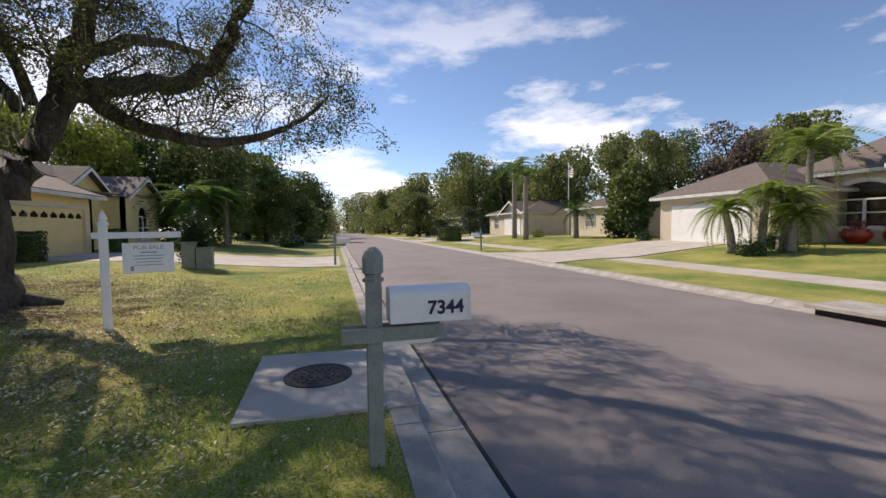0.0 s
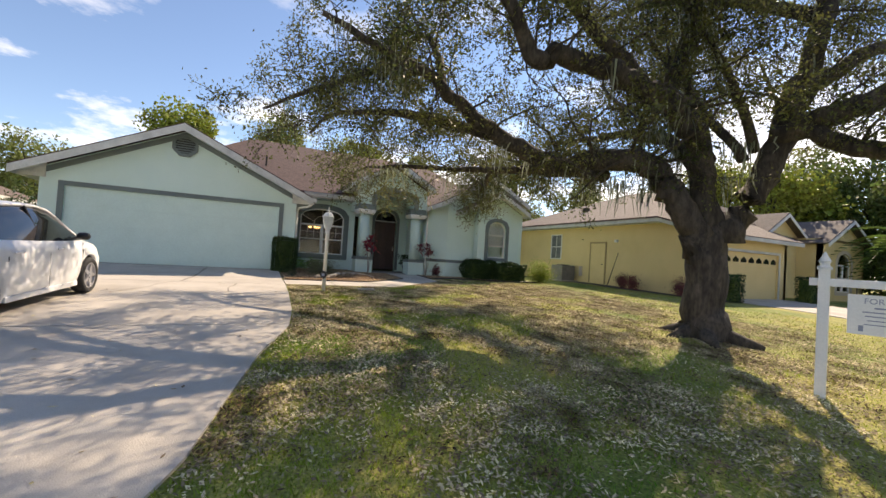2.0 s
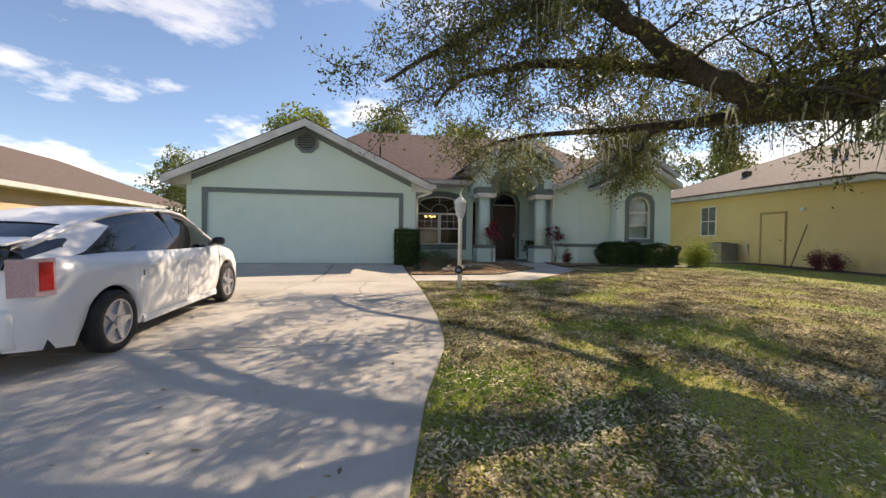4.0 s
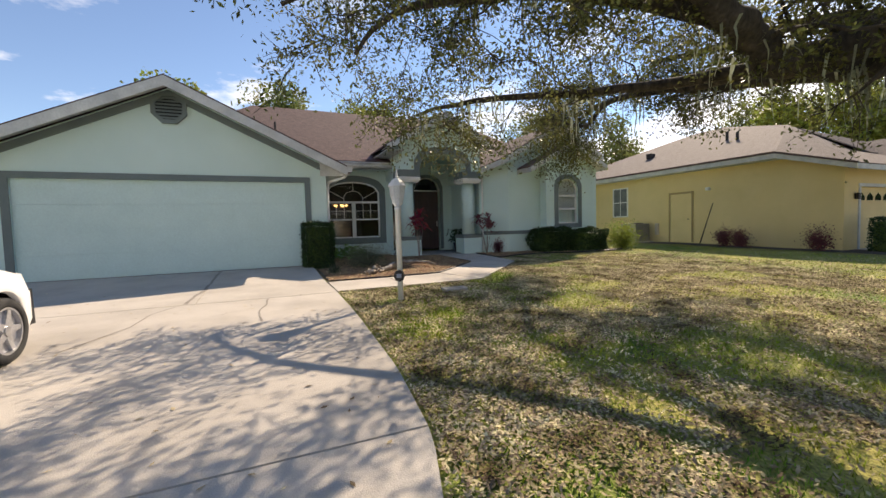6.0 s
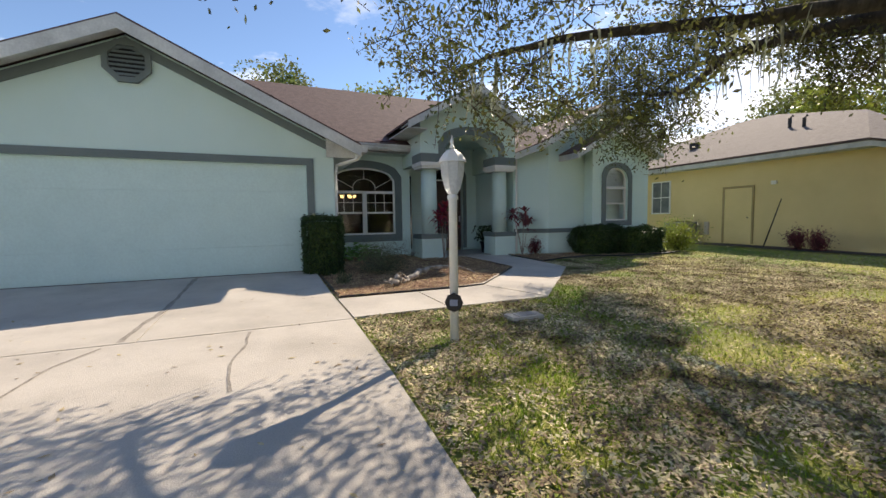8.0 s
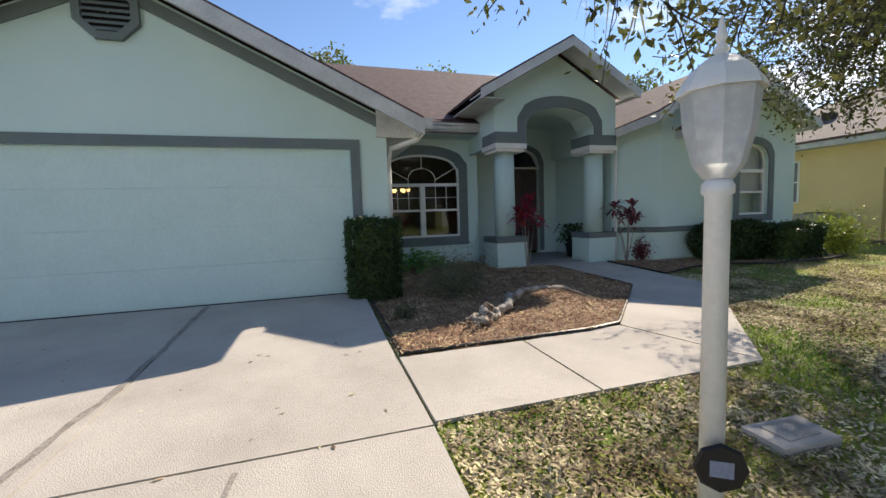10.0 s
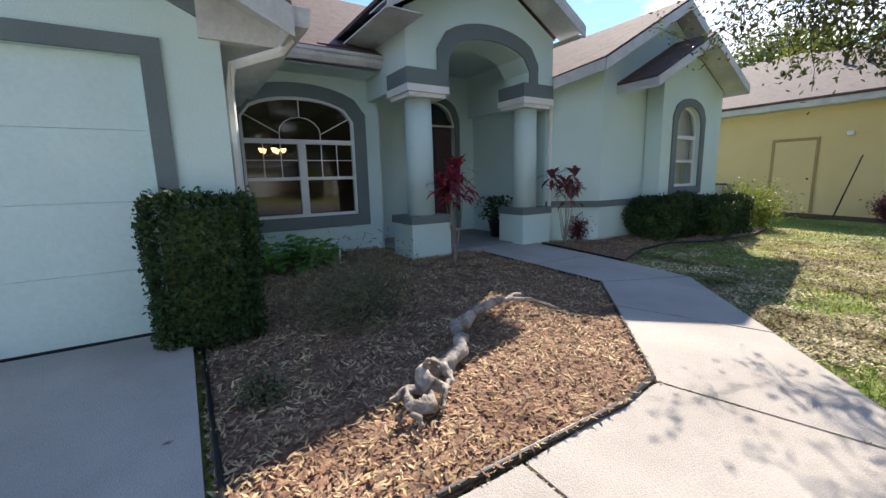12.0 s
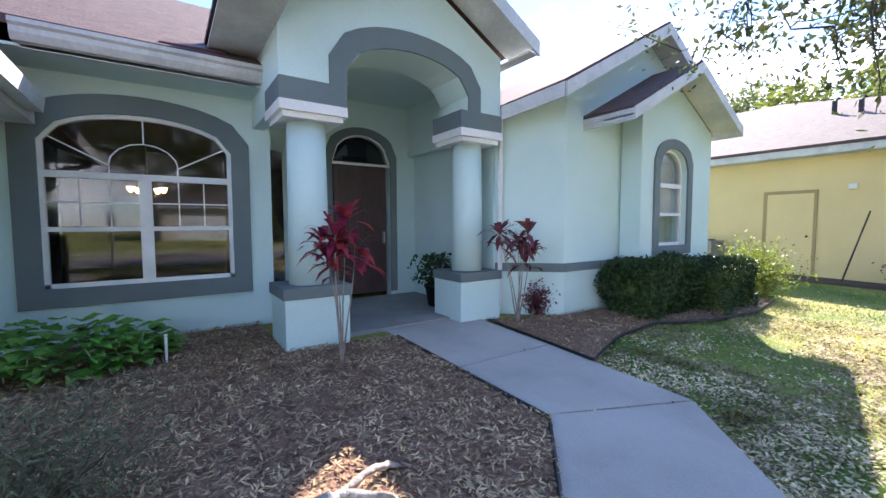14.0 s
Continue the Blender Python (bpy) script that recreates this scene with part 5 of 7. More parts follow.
board = part("board", B((0.20, 0.82, -0.008, 0.008, 0.80, 1.24)), WHITE, sg, "white sale board with faded lettering")
for x in (0.27, 0.75):
    part("hook", tubes([[((x, 0, 1.31), 0.005), ((x, 0, 1.235), 0.005)]], 5), IRON, sg)
bar = bmesh.new()
for k, (w, h) in enumerate([(0.2, 0.018), (0.38, 0.012), (0.34, 0.012), (0.30, 0.010), (0.36, 0.010)]):
    z = 1.09 - 0.045 * k
    prism(bar, [(0.51 - w / 2, -0.0095, z), (0.51 + w / 2, -0.0095, z), (0.51 + w / 2, -0.0095, z + h), (0.51 - w / 2, -0.0095, z + h)], (0, 0.001, 0))
prism(bar, [(0.29, -0.0095, 0.835), (0.33, -0.0095, 0.835), (0.33, -0.0095, 0.90), (0.29, -0.0095, 0.90)], (0, 0.001, 0))
part("text_bar", bar, SIGNBLUE, board, kind="stuff")
c = bpy.data.curves.new("lettering", "FONT")
c.body, c.size, c.extrude, c.align_x = "FOR SALE", 0.085, 0.0005, "CENTER"
fs = new("lettering", c)
fs.parent = sg
fs.matrix_basis = pose(0.51, -0.0095, 1.145, 90, 0, 0)
c.materials.append(SIGNBLUE)

# lamp post with a small security disc
lp = thing("lamp_post", (-10.2, 2.16, gz(-10.15)), "white lamp post with a frosted lantern and security disc", "lamp")
lp.scale = (0.92, 0.92, 0.97)
part("pole", lathe([(0.045, -0.1), (0.043, 1.38), (0.055, 1.39), (0.055, 1.42), (0.04, 1.44)], 16), WHITE, lp, soft=True)
part("lantern", lathe([(0.05, 1.44), (0.085, 1.49), (0.12, 1.62), (0.13, 1.74)], 8), LAMPGLASS, lp, "frosted lantern glass")
part("lantern_roof", lathe([(0.15, 1.74), (0.14, 1.765), (0.10, 1.82), (0.05, 1.86), (0.03, 1.865)], 8), WHITE, lp)
part("finial", lathe([(0.012, 1.865), (0.03, 1.885), (0.012, 1.91), (0.02, 1.93), (0.004, 2.0)], 10), WHITE, lp)
disc = part("security_disc", lathe([(0.085, 0), (0.095, 0.01), (0.085, 0.02)], 8), BLACK, lp, "black octagonal security disc")
disc.matrix_basis = pose(0.06, -0.03, 0.40, 90, 0, 55)
dl = part("disc_mark", B((-0.04, 0.04, -0.03, 0.03, 0.021, 0.024)), SIGNBLUE, disc, "pale mark on the disc")

cv = thing("valve_cover", (-10.62, 3.25, gz(-10.6)), "pale concrete valve cover lying in the lawn", "cover")
part("slab", P([(-0.12, -0.2, 0), (0.12, -0.22, 0), (0.14, 0.18, 0), (-0.10, 0.22, 0)], (0, 0, 0.05)), CONCRETE, cv)
part("lid", P([(-0.08, -0.12, 0.05), (0.08, -0.12, 0.05), (0.08, 0.12, 0.05), (-0.08, 0.12, 0.05)], (0, 0, 0.006)), CURB, cv)


# ---- the bed's things ----
box_hedge("hedge", -15.35, -14.72, 1.24, 1.92, 0.66, 1.78, HEDGELEAF, "clipped square dark green hedge beside the garage", 15000, 0.04, 3, 0.05)
box_hedge("hedge", -16.05, -15.3, 8.75, 10.0, 0.63, 1.42, HEDGELEAF, "clipped dark green hedge under the wing wall", 15000, 0.05, 4, 0.16)
box_hedge("hedge", -15.7, -14.95, 10.0, 11.3, 0.63, 1.36, HEDGELEAF, "clipped dark green hedge under the bay window", 12000, 0.05, 5, 0.22)
bush("shrub", -15.4, 12.25, 0.62, 0.7, 1.1, YELLOWLEAF, "yellow green shrub at the house corner", 5000, 0.06, 6)
bush("shrub", -14.75, 2.75, 0.64, 0.66, 0.5, DRYGRASS, "wispy grey green shrub in the mulch bed", 9000, 0.06, 7, aspect=0.12)
bush("shrub", -13.75, 1.75, 0.63, 0.18, 0.2, DRYGRASS, "low grey green weed at the bed's edge", 500, 0.05, 17, aspect=0.3)
ti_plant(-16.1, 4.68, 0.66, 1.55, REDLEAF, "tall crimson ti plant before the entry column", 8, 7)
ti_plant(-16.25, 7.15, 0.66, 1.4, DULLRED, "dull red ti plant by the entry column", 9, 6)
bush("shrub", -16.45, 7.75, 0.66, 0.26, 0.55, DULLRED, "small dark red shrub by the entry column", 1400, 0.05, 10)


def hosta(x, y, z, r, label, seed):
    rng = np.random.default_rng(seed)
    t = thing("broadleaf_plant", (x, y, z), label, "plant")
    V, F = [], []
    for k in range(260):
        a, rad = rng.uniform(0, 6.28), r * math.sqrt(rng.random())
        o = Vector((rad * math.cos(a) * 0.6, rad * math.sin(a), rng.uniform(0.10, 0.42) * (1.15 - 0.75 * (rad / r) ** 2)))
        ln, w = rng.uniform(0.16, 0.25), 0.072
        aa = a + rng.normal() * 0.7
        d = Vector((math.cos(aa), math.sin(aa), rng.uniform(-0.1, 0.5))).normalized()
        s = Vector((-math.sin(aa), math.cos(aa), 0)) * w
        b = len(V)
        p1, p2, p3 = o + d * ln * 0.35, o + d * ln * 0.7, o + d * ln + Vector((0, 0, -0.05))
        for v in (o, p1 + s, p1 - Vector((0, 0, 0.012)), p1 - s, p2 + s * 0.8, p2 - Vector((0, 0, 0.02)), p2 - s * 0.8, p3):
            V.append(tuple(v))
        F += [(b, b + 1, b + 2), (b, b + 2, b + 3), (b + 1, b + 4, b + 5, b + 2), (b + 2, b + 5, b + 6, b + 3), (b + 4, b + 7, b + 5), (b + 5, b + 7, b + 6)]
    for k in range(260):
        part("leaf", (V[k * 8:k * 8 + 8], [tuple(i - k * 8 for i in f) for f in F[k * 6:k * 6 + 6]]), HOSTA, t)
    return t


hosta(-17.3, 2.6, 0.70, 0.72, "low bright green broadleaf plant under the front window", 12)
st = thing("stake", (-17.0, 3.3, 0.68), "short white plastic stake in the mulch", "stake")
part("rod", tubes([[((0, 0, -0.05), 0.012), ((0.01, 0, 0.27), 0.012)]], 6), WHITE, st)
part("cap", lathe([(0.016, 0.26), (0.016, 0.28)], 8), WHITE, st)
pt = thing("plant_pot", (-17.7, 6.8, 0.715), "dark potted plant on the porch floor", "plant pot")
part("pot", lathe([(0.12, 0), (0.17, 0.28), (0.19, 0.29), (0.19, 0.33), (0.16, 0.33), (0.15, 0.27)], 16), BLACK, pt, soft=True)
rngp = np.random.default_rng(2)
part("foliage", leaves([(rngp.normal() * 0.15, rngp.normal() * 0.15, 0.35 + rngp.random() * 0.45) for _ in range(500)], 0.1, rngp, 0.4), HEDGELEAF, pt, kind="stuff")

# driftwood
dw = thing("driftwood", (-13.6, 3.2, 0.63), "bleached grey driftwood branch lying across the mulch", "driftwood", worldly=True)
rd = np.random.default_rng(3)
z0 = 0.66
def gnarl(name, line, rr, wob):
    V, F = tubes([refine(line, rd, 6, wob)], 12)
    V = [tuple(Vector(v) + Vector((noise.noise(Vector(v) * 11), noise.noise(Vector(v) * 11 + Vector((5, 0, 0))), noise.noise(Vector(v) * 11 + Vector((0, 7, 0))))) * rr) for v in V]
    part(name, (V, F), WOODGREY, dw, soft=True)


main = [((-13.42, 2.72, z0 + 0.02), 0.05), ((-13.5, 2.95, z0 + 0.06), 0.055), ((-13.66, 3.08, z0 + 0.08), 0.05), ((-13.8, 3.14, z0 + 0.09), 0.045), ((-13.92, 3.35, z0 + 0.11), 0.042), ((-14.05, 3.62, z0 + 0.12), 0.04), ((-14.15, 3.9, z0 + 0.1), 0.03), ((-14.3, 4.2, z0 + 0.06), 0.02), ((-14.32, 4.38, z0), 0.01)]
gnarl("main_branch", main, 0.025, 0.1)
gnarl("side_branch", [((-14.15, 3.95, z0 + 0.1), 0.022), ((-14.02, 4.15, z0 + 0.08), 0.016), ((-13.85, 4.35, z0), 0.008)], 0.02, 0.2)
for k, (cx, cy, ra, rb, tilt, r) in enumerate([(-13.32, 2.66, 0.115, 0.08, 0.5, 0.027), (-13.19, 2.49, 0.10, 0.065, 0.25, 0.022)]):
    loop = []
    for i in range(9):
        a = 2 * math.pi * i / 8
        loop.append(((cx + ra * math.cos(a) - rb * 0.4 * math.sin(a), cy - ra * 0.8 * math.cos(a) - rb * math.sin(a), z0 + 0.05 + tilt * rb * math.sin(a)), r * (1 + 0.35 * math.sin(2.3 * a + k))))
    gnarl("root_knot", loop, 0.04, 0.06)
for q, r in [([(-13.43, 2.74, z0 + 0.05), (-13.40, 2.68, z0 + 0.10), (-13.33, 2.62, z0 + 0.13), (-13.30, 2.58, z0 + 0.12)], 0.045), ([(-13.24, 2.55, z0 + 0.04), (-13.30, 2.45, z0 + 0.03), (-13.26, 2.34, z0 + 0.0)], 0.04), ([(-13.22, 2.62, z0 + 0.05), (-13.12, 2.62, z0 + 0.06), (-13.03, 2.52, z0 + 0.02)], 0.032), ([(-13.10, 2.42, z0 + 0.05), (-13.02, 2.36, z0 + 0.02), (-12.96, 2.36, z0)], 0.03)]:
    gnarl("root_prong", [(v, r * 0.72 * (1 - 0.2 * i)) for i, v in enumerate(q)], 0.04, 0.12)


# ---- car ----
def car():
    t = thing("car", (-8.22, -2.52, 0.458), "white five-door hatchback with tinted windows on the driveway", "car", rz=180)
    t.matrix_world = pose(-8.09, -2.628, 0.462, 0, -2.7, 175.5)
    t.scale = (0.915, 0.915, 0.93)
    XS = [-2.22 + 4.34 * i / 74 for i in range(75)]
    f = lambda xs, ys: (lambda x: float(np.interp(x, xs, ys)))
    half = f([-2.22, -2.12, -1.9, -1.3, -0.4, 0.8, 1.5, 1.9, 2.1, 2.22], [0.58, 0.70, 0.80, 0.862, 0.873, 0.873, 0.86, 0.78, 0.62, 0.40])
    belt = f([-2.22, -2.1, -1.8, -1.2, 0.0, 0.9, 1.25, 1.6, 1.95, 2.15, 2.22], [0.92, 0.98, 1.0, 1.0, 0.96, 0.93, 0.92, 0.85, 0.74, 0.64, 0.55])
    crown = f([-2.22, -1.2, 0.9, 1.2, 1.7, 2.22], [0.05, 0.03, 0.05, 0.07, 0.06, 0.04])

    def low(x):
        z = float(np.interp(x, [-2.22, -2.0, -1.8, 1.9, 2.22], [0.25, 0.22, 0.19, 0.19, 0.28]))
        for wx in (-1.39, 1.31):
            d = 0.365 ** 2 - (x - wx) ** 2
            if d > 0:
                z = max(z, 0.31 + math.sqrt(d))
        return z
    bm = bmesh.new()
    rows = []
    for x in XS:
        w, zb, zt = half(x), low(x), belt(x)
        z1 = max(zb + 0.01, 0.45 * zb + 0.55 * 0.42) if zb < 0.5 else zb + 0.01
        sec = [(w - 0.05, zb), (w - 0.005, z1), (w, max(z1 + 0.01, 0.60)), (w - 0.008, max(z1 + 0.02, zt - 0.16)), (w - 0.045, max(z1 + 0.03, zt - 0.015)), (w * 0.78, zt + crown(x) * 0.5), (w * 0.4, zt + crown(x)), (0, zt + crown(x) * 1.1)]
        pts = [(x, -a, b) for a, b in sec] + [(x, a, b) for a, b in sec[-2::-1]]
        rows.append([bm.verts.new(p) for p in pts])
    for a, b in zip(rows, rows[1:]):
        for k in range(len(a) - 1):
            bm.faces.new([a[k], b[k], b[k + 1], a[k + 1]])
    bm.faces.new(rows[0])
    bm.faces.new(rows[-1][::-1])
    body = part("body", bm, CARWHITE, t, "white painted body", soft=True)
    part("underside", B((-2.05, 2.05, -0.72, 0.72, 0.22, 0.6)), BLACK, t)
    gx = [-2.1, -1.95, -1.6, -1.2, -0.8, -0.4, 0.0, 0.35, 0.6, 0.85, 1.05, 1.2]
    top = f([-2.1, -1.95, -1.6, -1.2, -0.7, -0.2, 0.2, 0.5, 0.85, 1.2], [1.10, 1.15, 1.28, 1.39, 1.46, 1.49, 1.475, 1.41, 1.22, 0.98])
    side = f([-2.1, -1.6, -0.5, 0.5, 1.2], [0.64, 0.72, 0.80, 0.80, 0.76])
    upper = f([-2.1, -1.6, -0.5, 0.3, 0.9, 1.2], [0.55, 0.56, 0.60, 0.60, 0.64, 0.74])

    def shell(lo, lift, xs, n_in):
        bm = bmesh.new()
        rows = []
        for x in xs:
            zt, w0, w1 = top(x), side(x), upper(x)
            zb = belt(x) - 0.01
            zt = max(zt, zb + 0.02)
            sec = [(w0, zb), (w0 + (w1 - w0) * 0.55, zb + (zt - zb) * 0.6), (w1 + 0.01, zt - 0.05 * min(1, (zt - zb) * 4)), (w1 * 0.85, zt - 0.015), (w1 * 0.4, zt), (0, zt + 0.005)][n_in:]
            pts = [(x, -a, b + lift) for a, b in sec] + [(x, a, b + lift) for a, b in sec[-2::-1]]
            rows.append([bm.verts.new(p) for p in pts])
        for a, b in zip(rows, rows[1:]):
            for k in range(len(a) - 1):
                bm.faces.new([a[k], b[k], b[k + 1], a[k + 1]])
        return bm
    part("window_band", shell(0, 0, gx, 0), CARGLASS, t, "dark tinted glass", soft=True)
    part("roof", shell(0, 0.012, [-1.55, -1.2, -0.8, -0.4, 0.0, 0.2, 0.38], 2), CARWHITE, t, soft=True)
    for s in (-1, 1):
        qp = bmesh.new()
        rows = []
        for x, k in ((-2.1, 1.0), (-1.95, 1.0), (-1.75, 1.0), (-1.6, 0.8), (-1.45, 0.45), (-1.3, 0.12)):
            zb = belt(x) - 0.01
            zt = max(top(x), zb + 0.02)
            rows.append([qp.verts.new((x, s * yy, zz)) for yy, zz in ((side(x) + 0.012, zt - 0.05 - (zt - 0.05 - zb) * k), (side(x) + (upper(x) - side(x)) * 0.55 + 0.018, zt - 0.05 - (zt - 0.05 - zb) * 0.42 * k), (upper(x) + 0.022, zt - 0.05), (upper(x) * 0.88, zt - 0.006))])
        for a, b in zip(rows, rows[1:]):
            for k in range(3):
                qp.faces.new([a[k], b[k], b[k + 1], a[k + 1]])
        part("quarter_panel", qp, CARWHITE, t, "white rear quarter panel", soft=True)
        rail = [((x, s * (upper(x) - 0.0), top(x) - 0.035), 0.022) for x in (-2.05, -1.8, -1.5, -1.1, -0.7, -0.3, 0.1, 0.4, 0.7, 0.95, 1.17)]
        part("roof_rail", tubes([rail], 6), CARWHITE, t, "white roof edge", soft=True)
        part("pillar", tubes([[((-0.05, s * 0.785, 0.95), 0.016), ((-0.2, s * 0.625, 1.44), 0.016)]], 6), BLACK, t)
        mr = part("wing_mirror", lathe([(0.02, -0.10), (0.055, -0.07), (0.062, 0.0), (0.055, 0.07), (0.02, 0.09)], 12), BLACK, t, "black wing mirror", soft=True)
        mr.matrix_basis = pose(0.80, s * 0.95, 1.02, 90, 0, 8 * s)
        part("mirror_arm", tubes([[((0.80, s * 0.80, 0.97), 0.02), ((0.80, s * 0.90, 1.0), 0.02)]], 6), BLACK, t)
        for x in (-0.75, 0.28):
            h = part("door_handle", lathe([(0.008, -0.1), (0.02, -0.08), (0.02, 0.08), (0.008, 0.1)], 8), CARWHITE, t, soft=True)
            h.matrix_basis = pose(x, s * 0.885, 0.83, 0, 90, 0)
        for x in (-0.93, 0.02, 1.02):
            z0, z1 = (0.32, 0.80) if x > -0.5 else (0.72, 0.80)
            part("door_seam", B((x - 0.002, x + 0.002, *sorted((s * 0.84, s * 0.8732)), z0, z1 - 0.02)), SEAM, t)
        part("sill", B((-0.95, 0.9, *sorted((s * 0.80, s * 0.862)), 0.19, 0.27), bevel=0.01), CARWHITE, t)
        wrap = [(-2.232, s * 0.575), (-2.128, s * 0.712), (-2.0, s * 0.775), (-2.0, s * 0.72), (-2.1, s * 0.64), (-2.17, s * 0.56)]
        lamp = part("tail_lamp", P([(x, y, 0.70) for x, y in wrap], (0, 0, 0.31)), TAILCLEAR, t, "pale tail lamp with a red edge")
        part("red_lens", P([(x, y, 0.74) for x, y in [(-2.105, s * 0.730), (-2.02, s * 0.772), (-2.02, s * 0.73), (-2.1, s * 0.68)]], (0, 0, 0.24)), TAILRED, lamp)
        part("head_lamp", B((1.72, 1.98, *sorted((s * 0.50, s * 0.70)), 0.66, 0.79), bevel=0.04), LAMPCLEAR, t, "clear head lamp")
    part("tailgate_glass", P([(-2.225, -0.56, 0.93), (-2.225, 0.56, 0.93), (-2.13, 0.55, 1.12), (-2.13, -0.55, 1.12)], (-0.02, 0, 0)), CARGLASS, t, "black lower rear window")
    part("spoiler", P([(-2.18, -0.55, 1.12), (-2.18, 0.55, 1.12), (-1.95, 0.56, 1.165), (-1.95, -0.56, 1.165)], (0, 0, 0.018)), CARWHITE, t, "white tail spoiler")
    part("licence_plate", B((-2.245, -2.235, -0.17, 0.17, 0.72, 0.87)), PLATE, t, "pale licence plate")
    part("plate_text", B((-2.248, -2.245, -0.12, 0.12, 0.77, 0.82)), SIGNBLUE, t)
    part("badge", B((-2.24, -2.225, -0.05, 0.05, 0.89, 0.94), bevel=0.008), ALLOY, t)
    part("rear_bumper", B((-2.255, -2.0, -0.60, 0.60, 0.26, 0.62), bevel=0.07), CARWHITE, t, soft=True)
    part("bumper_insert", B((-2.24, -2.1, -0.5, 0.5, 0.21, 0.265)), BLACK, t)
    for wx in (-1.39, 1.31):
        for s in (-1, 1):
            w = thing("wheel")
            w.parent = t
            w.matrix_basis = pose(wx, s * 0.79, 0.315, -90 * s, 0, 0)
            part("tyre", lathe([(0.20, -0.09), (0.29, -0.1), (0.31, -0.07), (0.315, 0.0), (0.31, 0.07), (0.29, 0.095), (0.225, 0.09), (0.215, 0.03)], 32), RUBBER, w, soft=True)
            rim = part("rim", lathe([(0.225, 0.05), (0.225, 0.085), (0.205, 0.085), (0.195, 0.02)], 32), ALLOY, w, "silver five-spoke alloy wheel")
            sp = bmesh.new()
            for k in range(5):
                a = 2 * math.pi * k / 5
                ca, sa = math.cos(a), math.sin(a)
                q = [(0.03, -0.04), (0.2, -0.022), (0.2, 0.022), (0.03, 0.04)]
                prism(sp, [(u * ca - v * sa, u * sa + v * ca, 0.05) for u, v in q], (0, 0, 0.03))
            part("spoke", sp, ALLOY, rim)
            part("hub_cap", lathe([(0.05, 0.05), (0.05, 0.09), (0.02, 0.095)], 12), ALLOY, rim)
            part("brake_disc", lathe([(0.19, 0.0), (0.19, 0.01)], 24), IRON, w)
    return t


car()


# ---- the houses round about ----
def win(parent, axis, at, a, b, lo, hi, out=0.03, frame=WHITE, name="window"):
    """A sash window on a wall: axis "x" faces x (at x = at), "y" faces y. out: how far and to which side it stands out."""
    w = thing(name)
    w.parent = parent
    w.matrix_basis = Matrix()
    mid = (lo + hi) / 2

    def bx(d0, d1, a0, a1, z0, z1):
        d0, d1 = sorted((at + d0 * out, at + d1 * out))
        return (d0, d1, a0, a1, z0, z1) if axis == "x" else (a0, a1, d0, d1, z0, z1)
    part("frame", B(bx(0, 1, a, a + 0.05, lo, hi), bx(0, 1, b - 0.05, b, lo, hi), bx(0, 1, a + 0.05, b - 0.05, lo, lo + 0.05), bx(0, 1, a + 0.05, b - 0.05, hi - 0.05, hi)), frame, w)
    part("meeting_rail", B(bx(0, 0.9, a + 0.05, b - 0.05, mid - 0.02, mid + 0.02)), frame, w)
    part("pane", B(bx(0.1, 0.3, a + 0.05, b - 0.05, lo + 0.05, mid - 0.02)), PANE, w)
    part("pane", B(bx(0.1, 0.3, a + 0.05, b - 0.05, mid + 0.02, hi - 0.05)), PANE, w)
    part("muntin", B(bx(0, 0.6, (a + b) / 2 - 0.012, (a + b) / 2 + 0.012, lo + 0.05, mid - 0.02), bx(0, 0.6, (a + b) / 2 - 0.012, (a + b) / 2 + 0.012, mid + 0.02, hi - 0.05)), frame, w)
    return w


def gdoor_x(parent, at, out, a, b, lo, hi, m=WHITE, lights=False):
    d = part("garage_door", B((*sorted((at, at + out * 0.02)), a, b, lo, hi)), m, parent, "closed sectional garage door")
    for r in range(4):
        z0, z1 = lo + (hi - lo) * r / 4, lo + (hi - lo) * (r + 1) / 4
        part("section", B((*sorted((at + out * 0.02, at + out * 0.045)), a + 0.01, b - 0.01, z0 + 0.008, z1 - 0.008), bevel=0.005), m, d)
    if lights:
        for k in range(8):
            y = a + (b - a) * (k + 0.5) / 8
            part("door_light", P([(at + out * 0.05, y - 0.2, hi - 0.42), (at + out * 0.05, y + 0.2, hi - 0.42), (at + out * 0.05, y + 0.2, hi - 0.3), (at + out * 0.05, y, hi - 0.17), (at + out * 0.05, y - 0.2, hi - 0.3)], (out * 0.006, 0, 0)), CARGLASS, d)
    return d


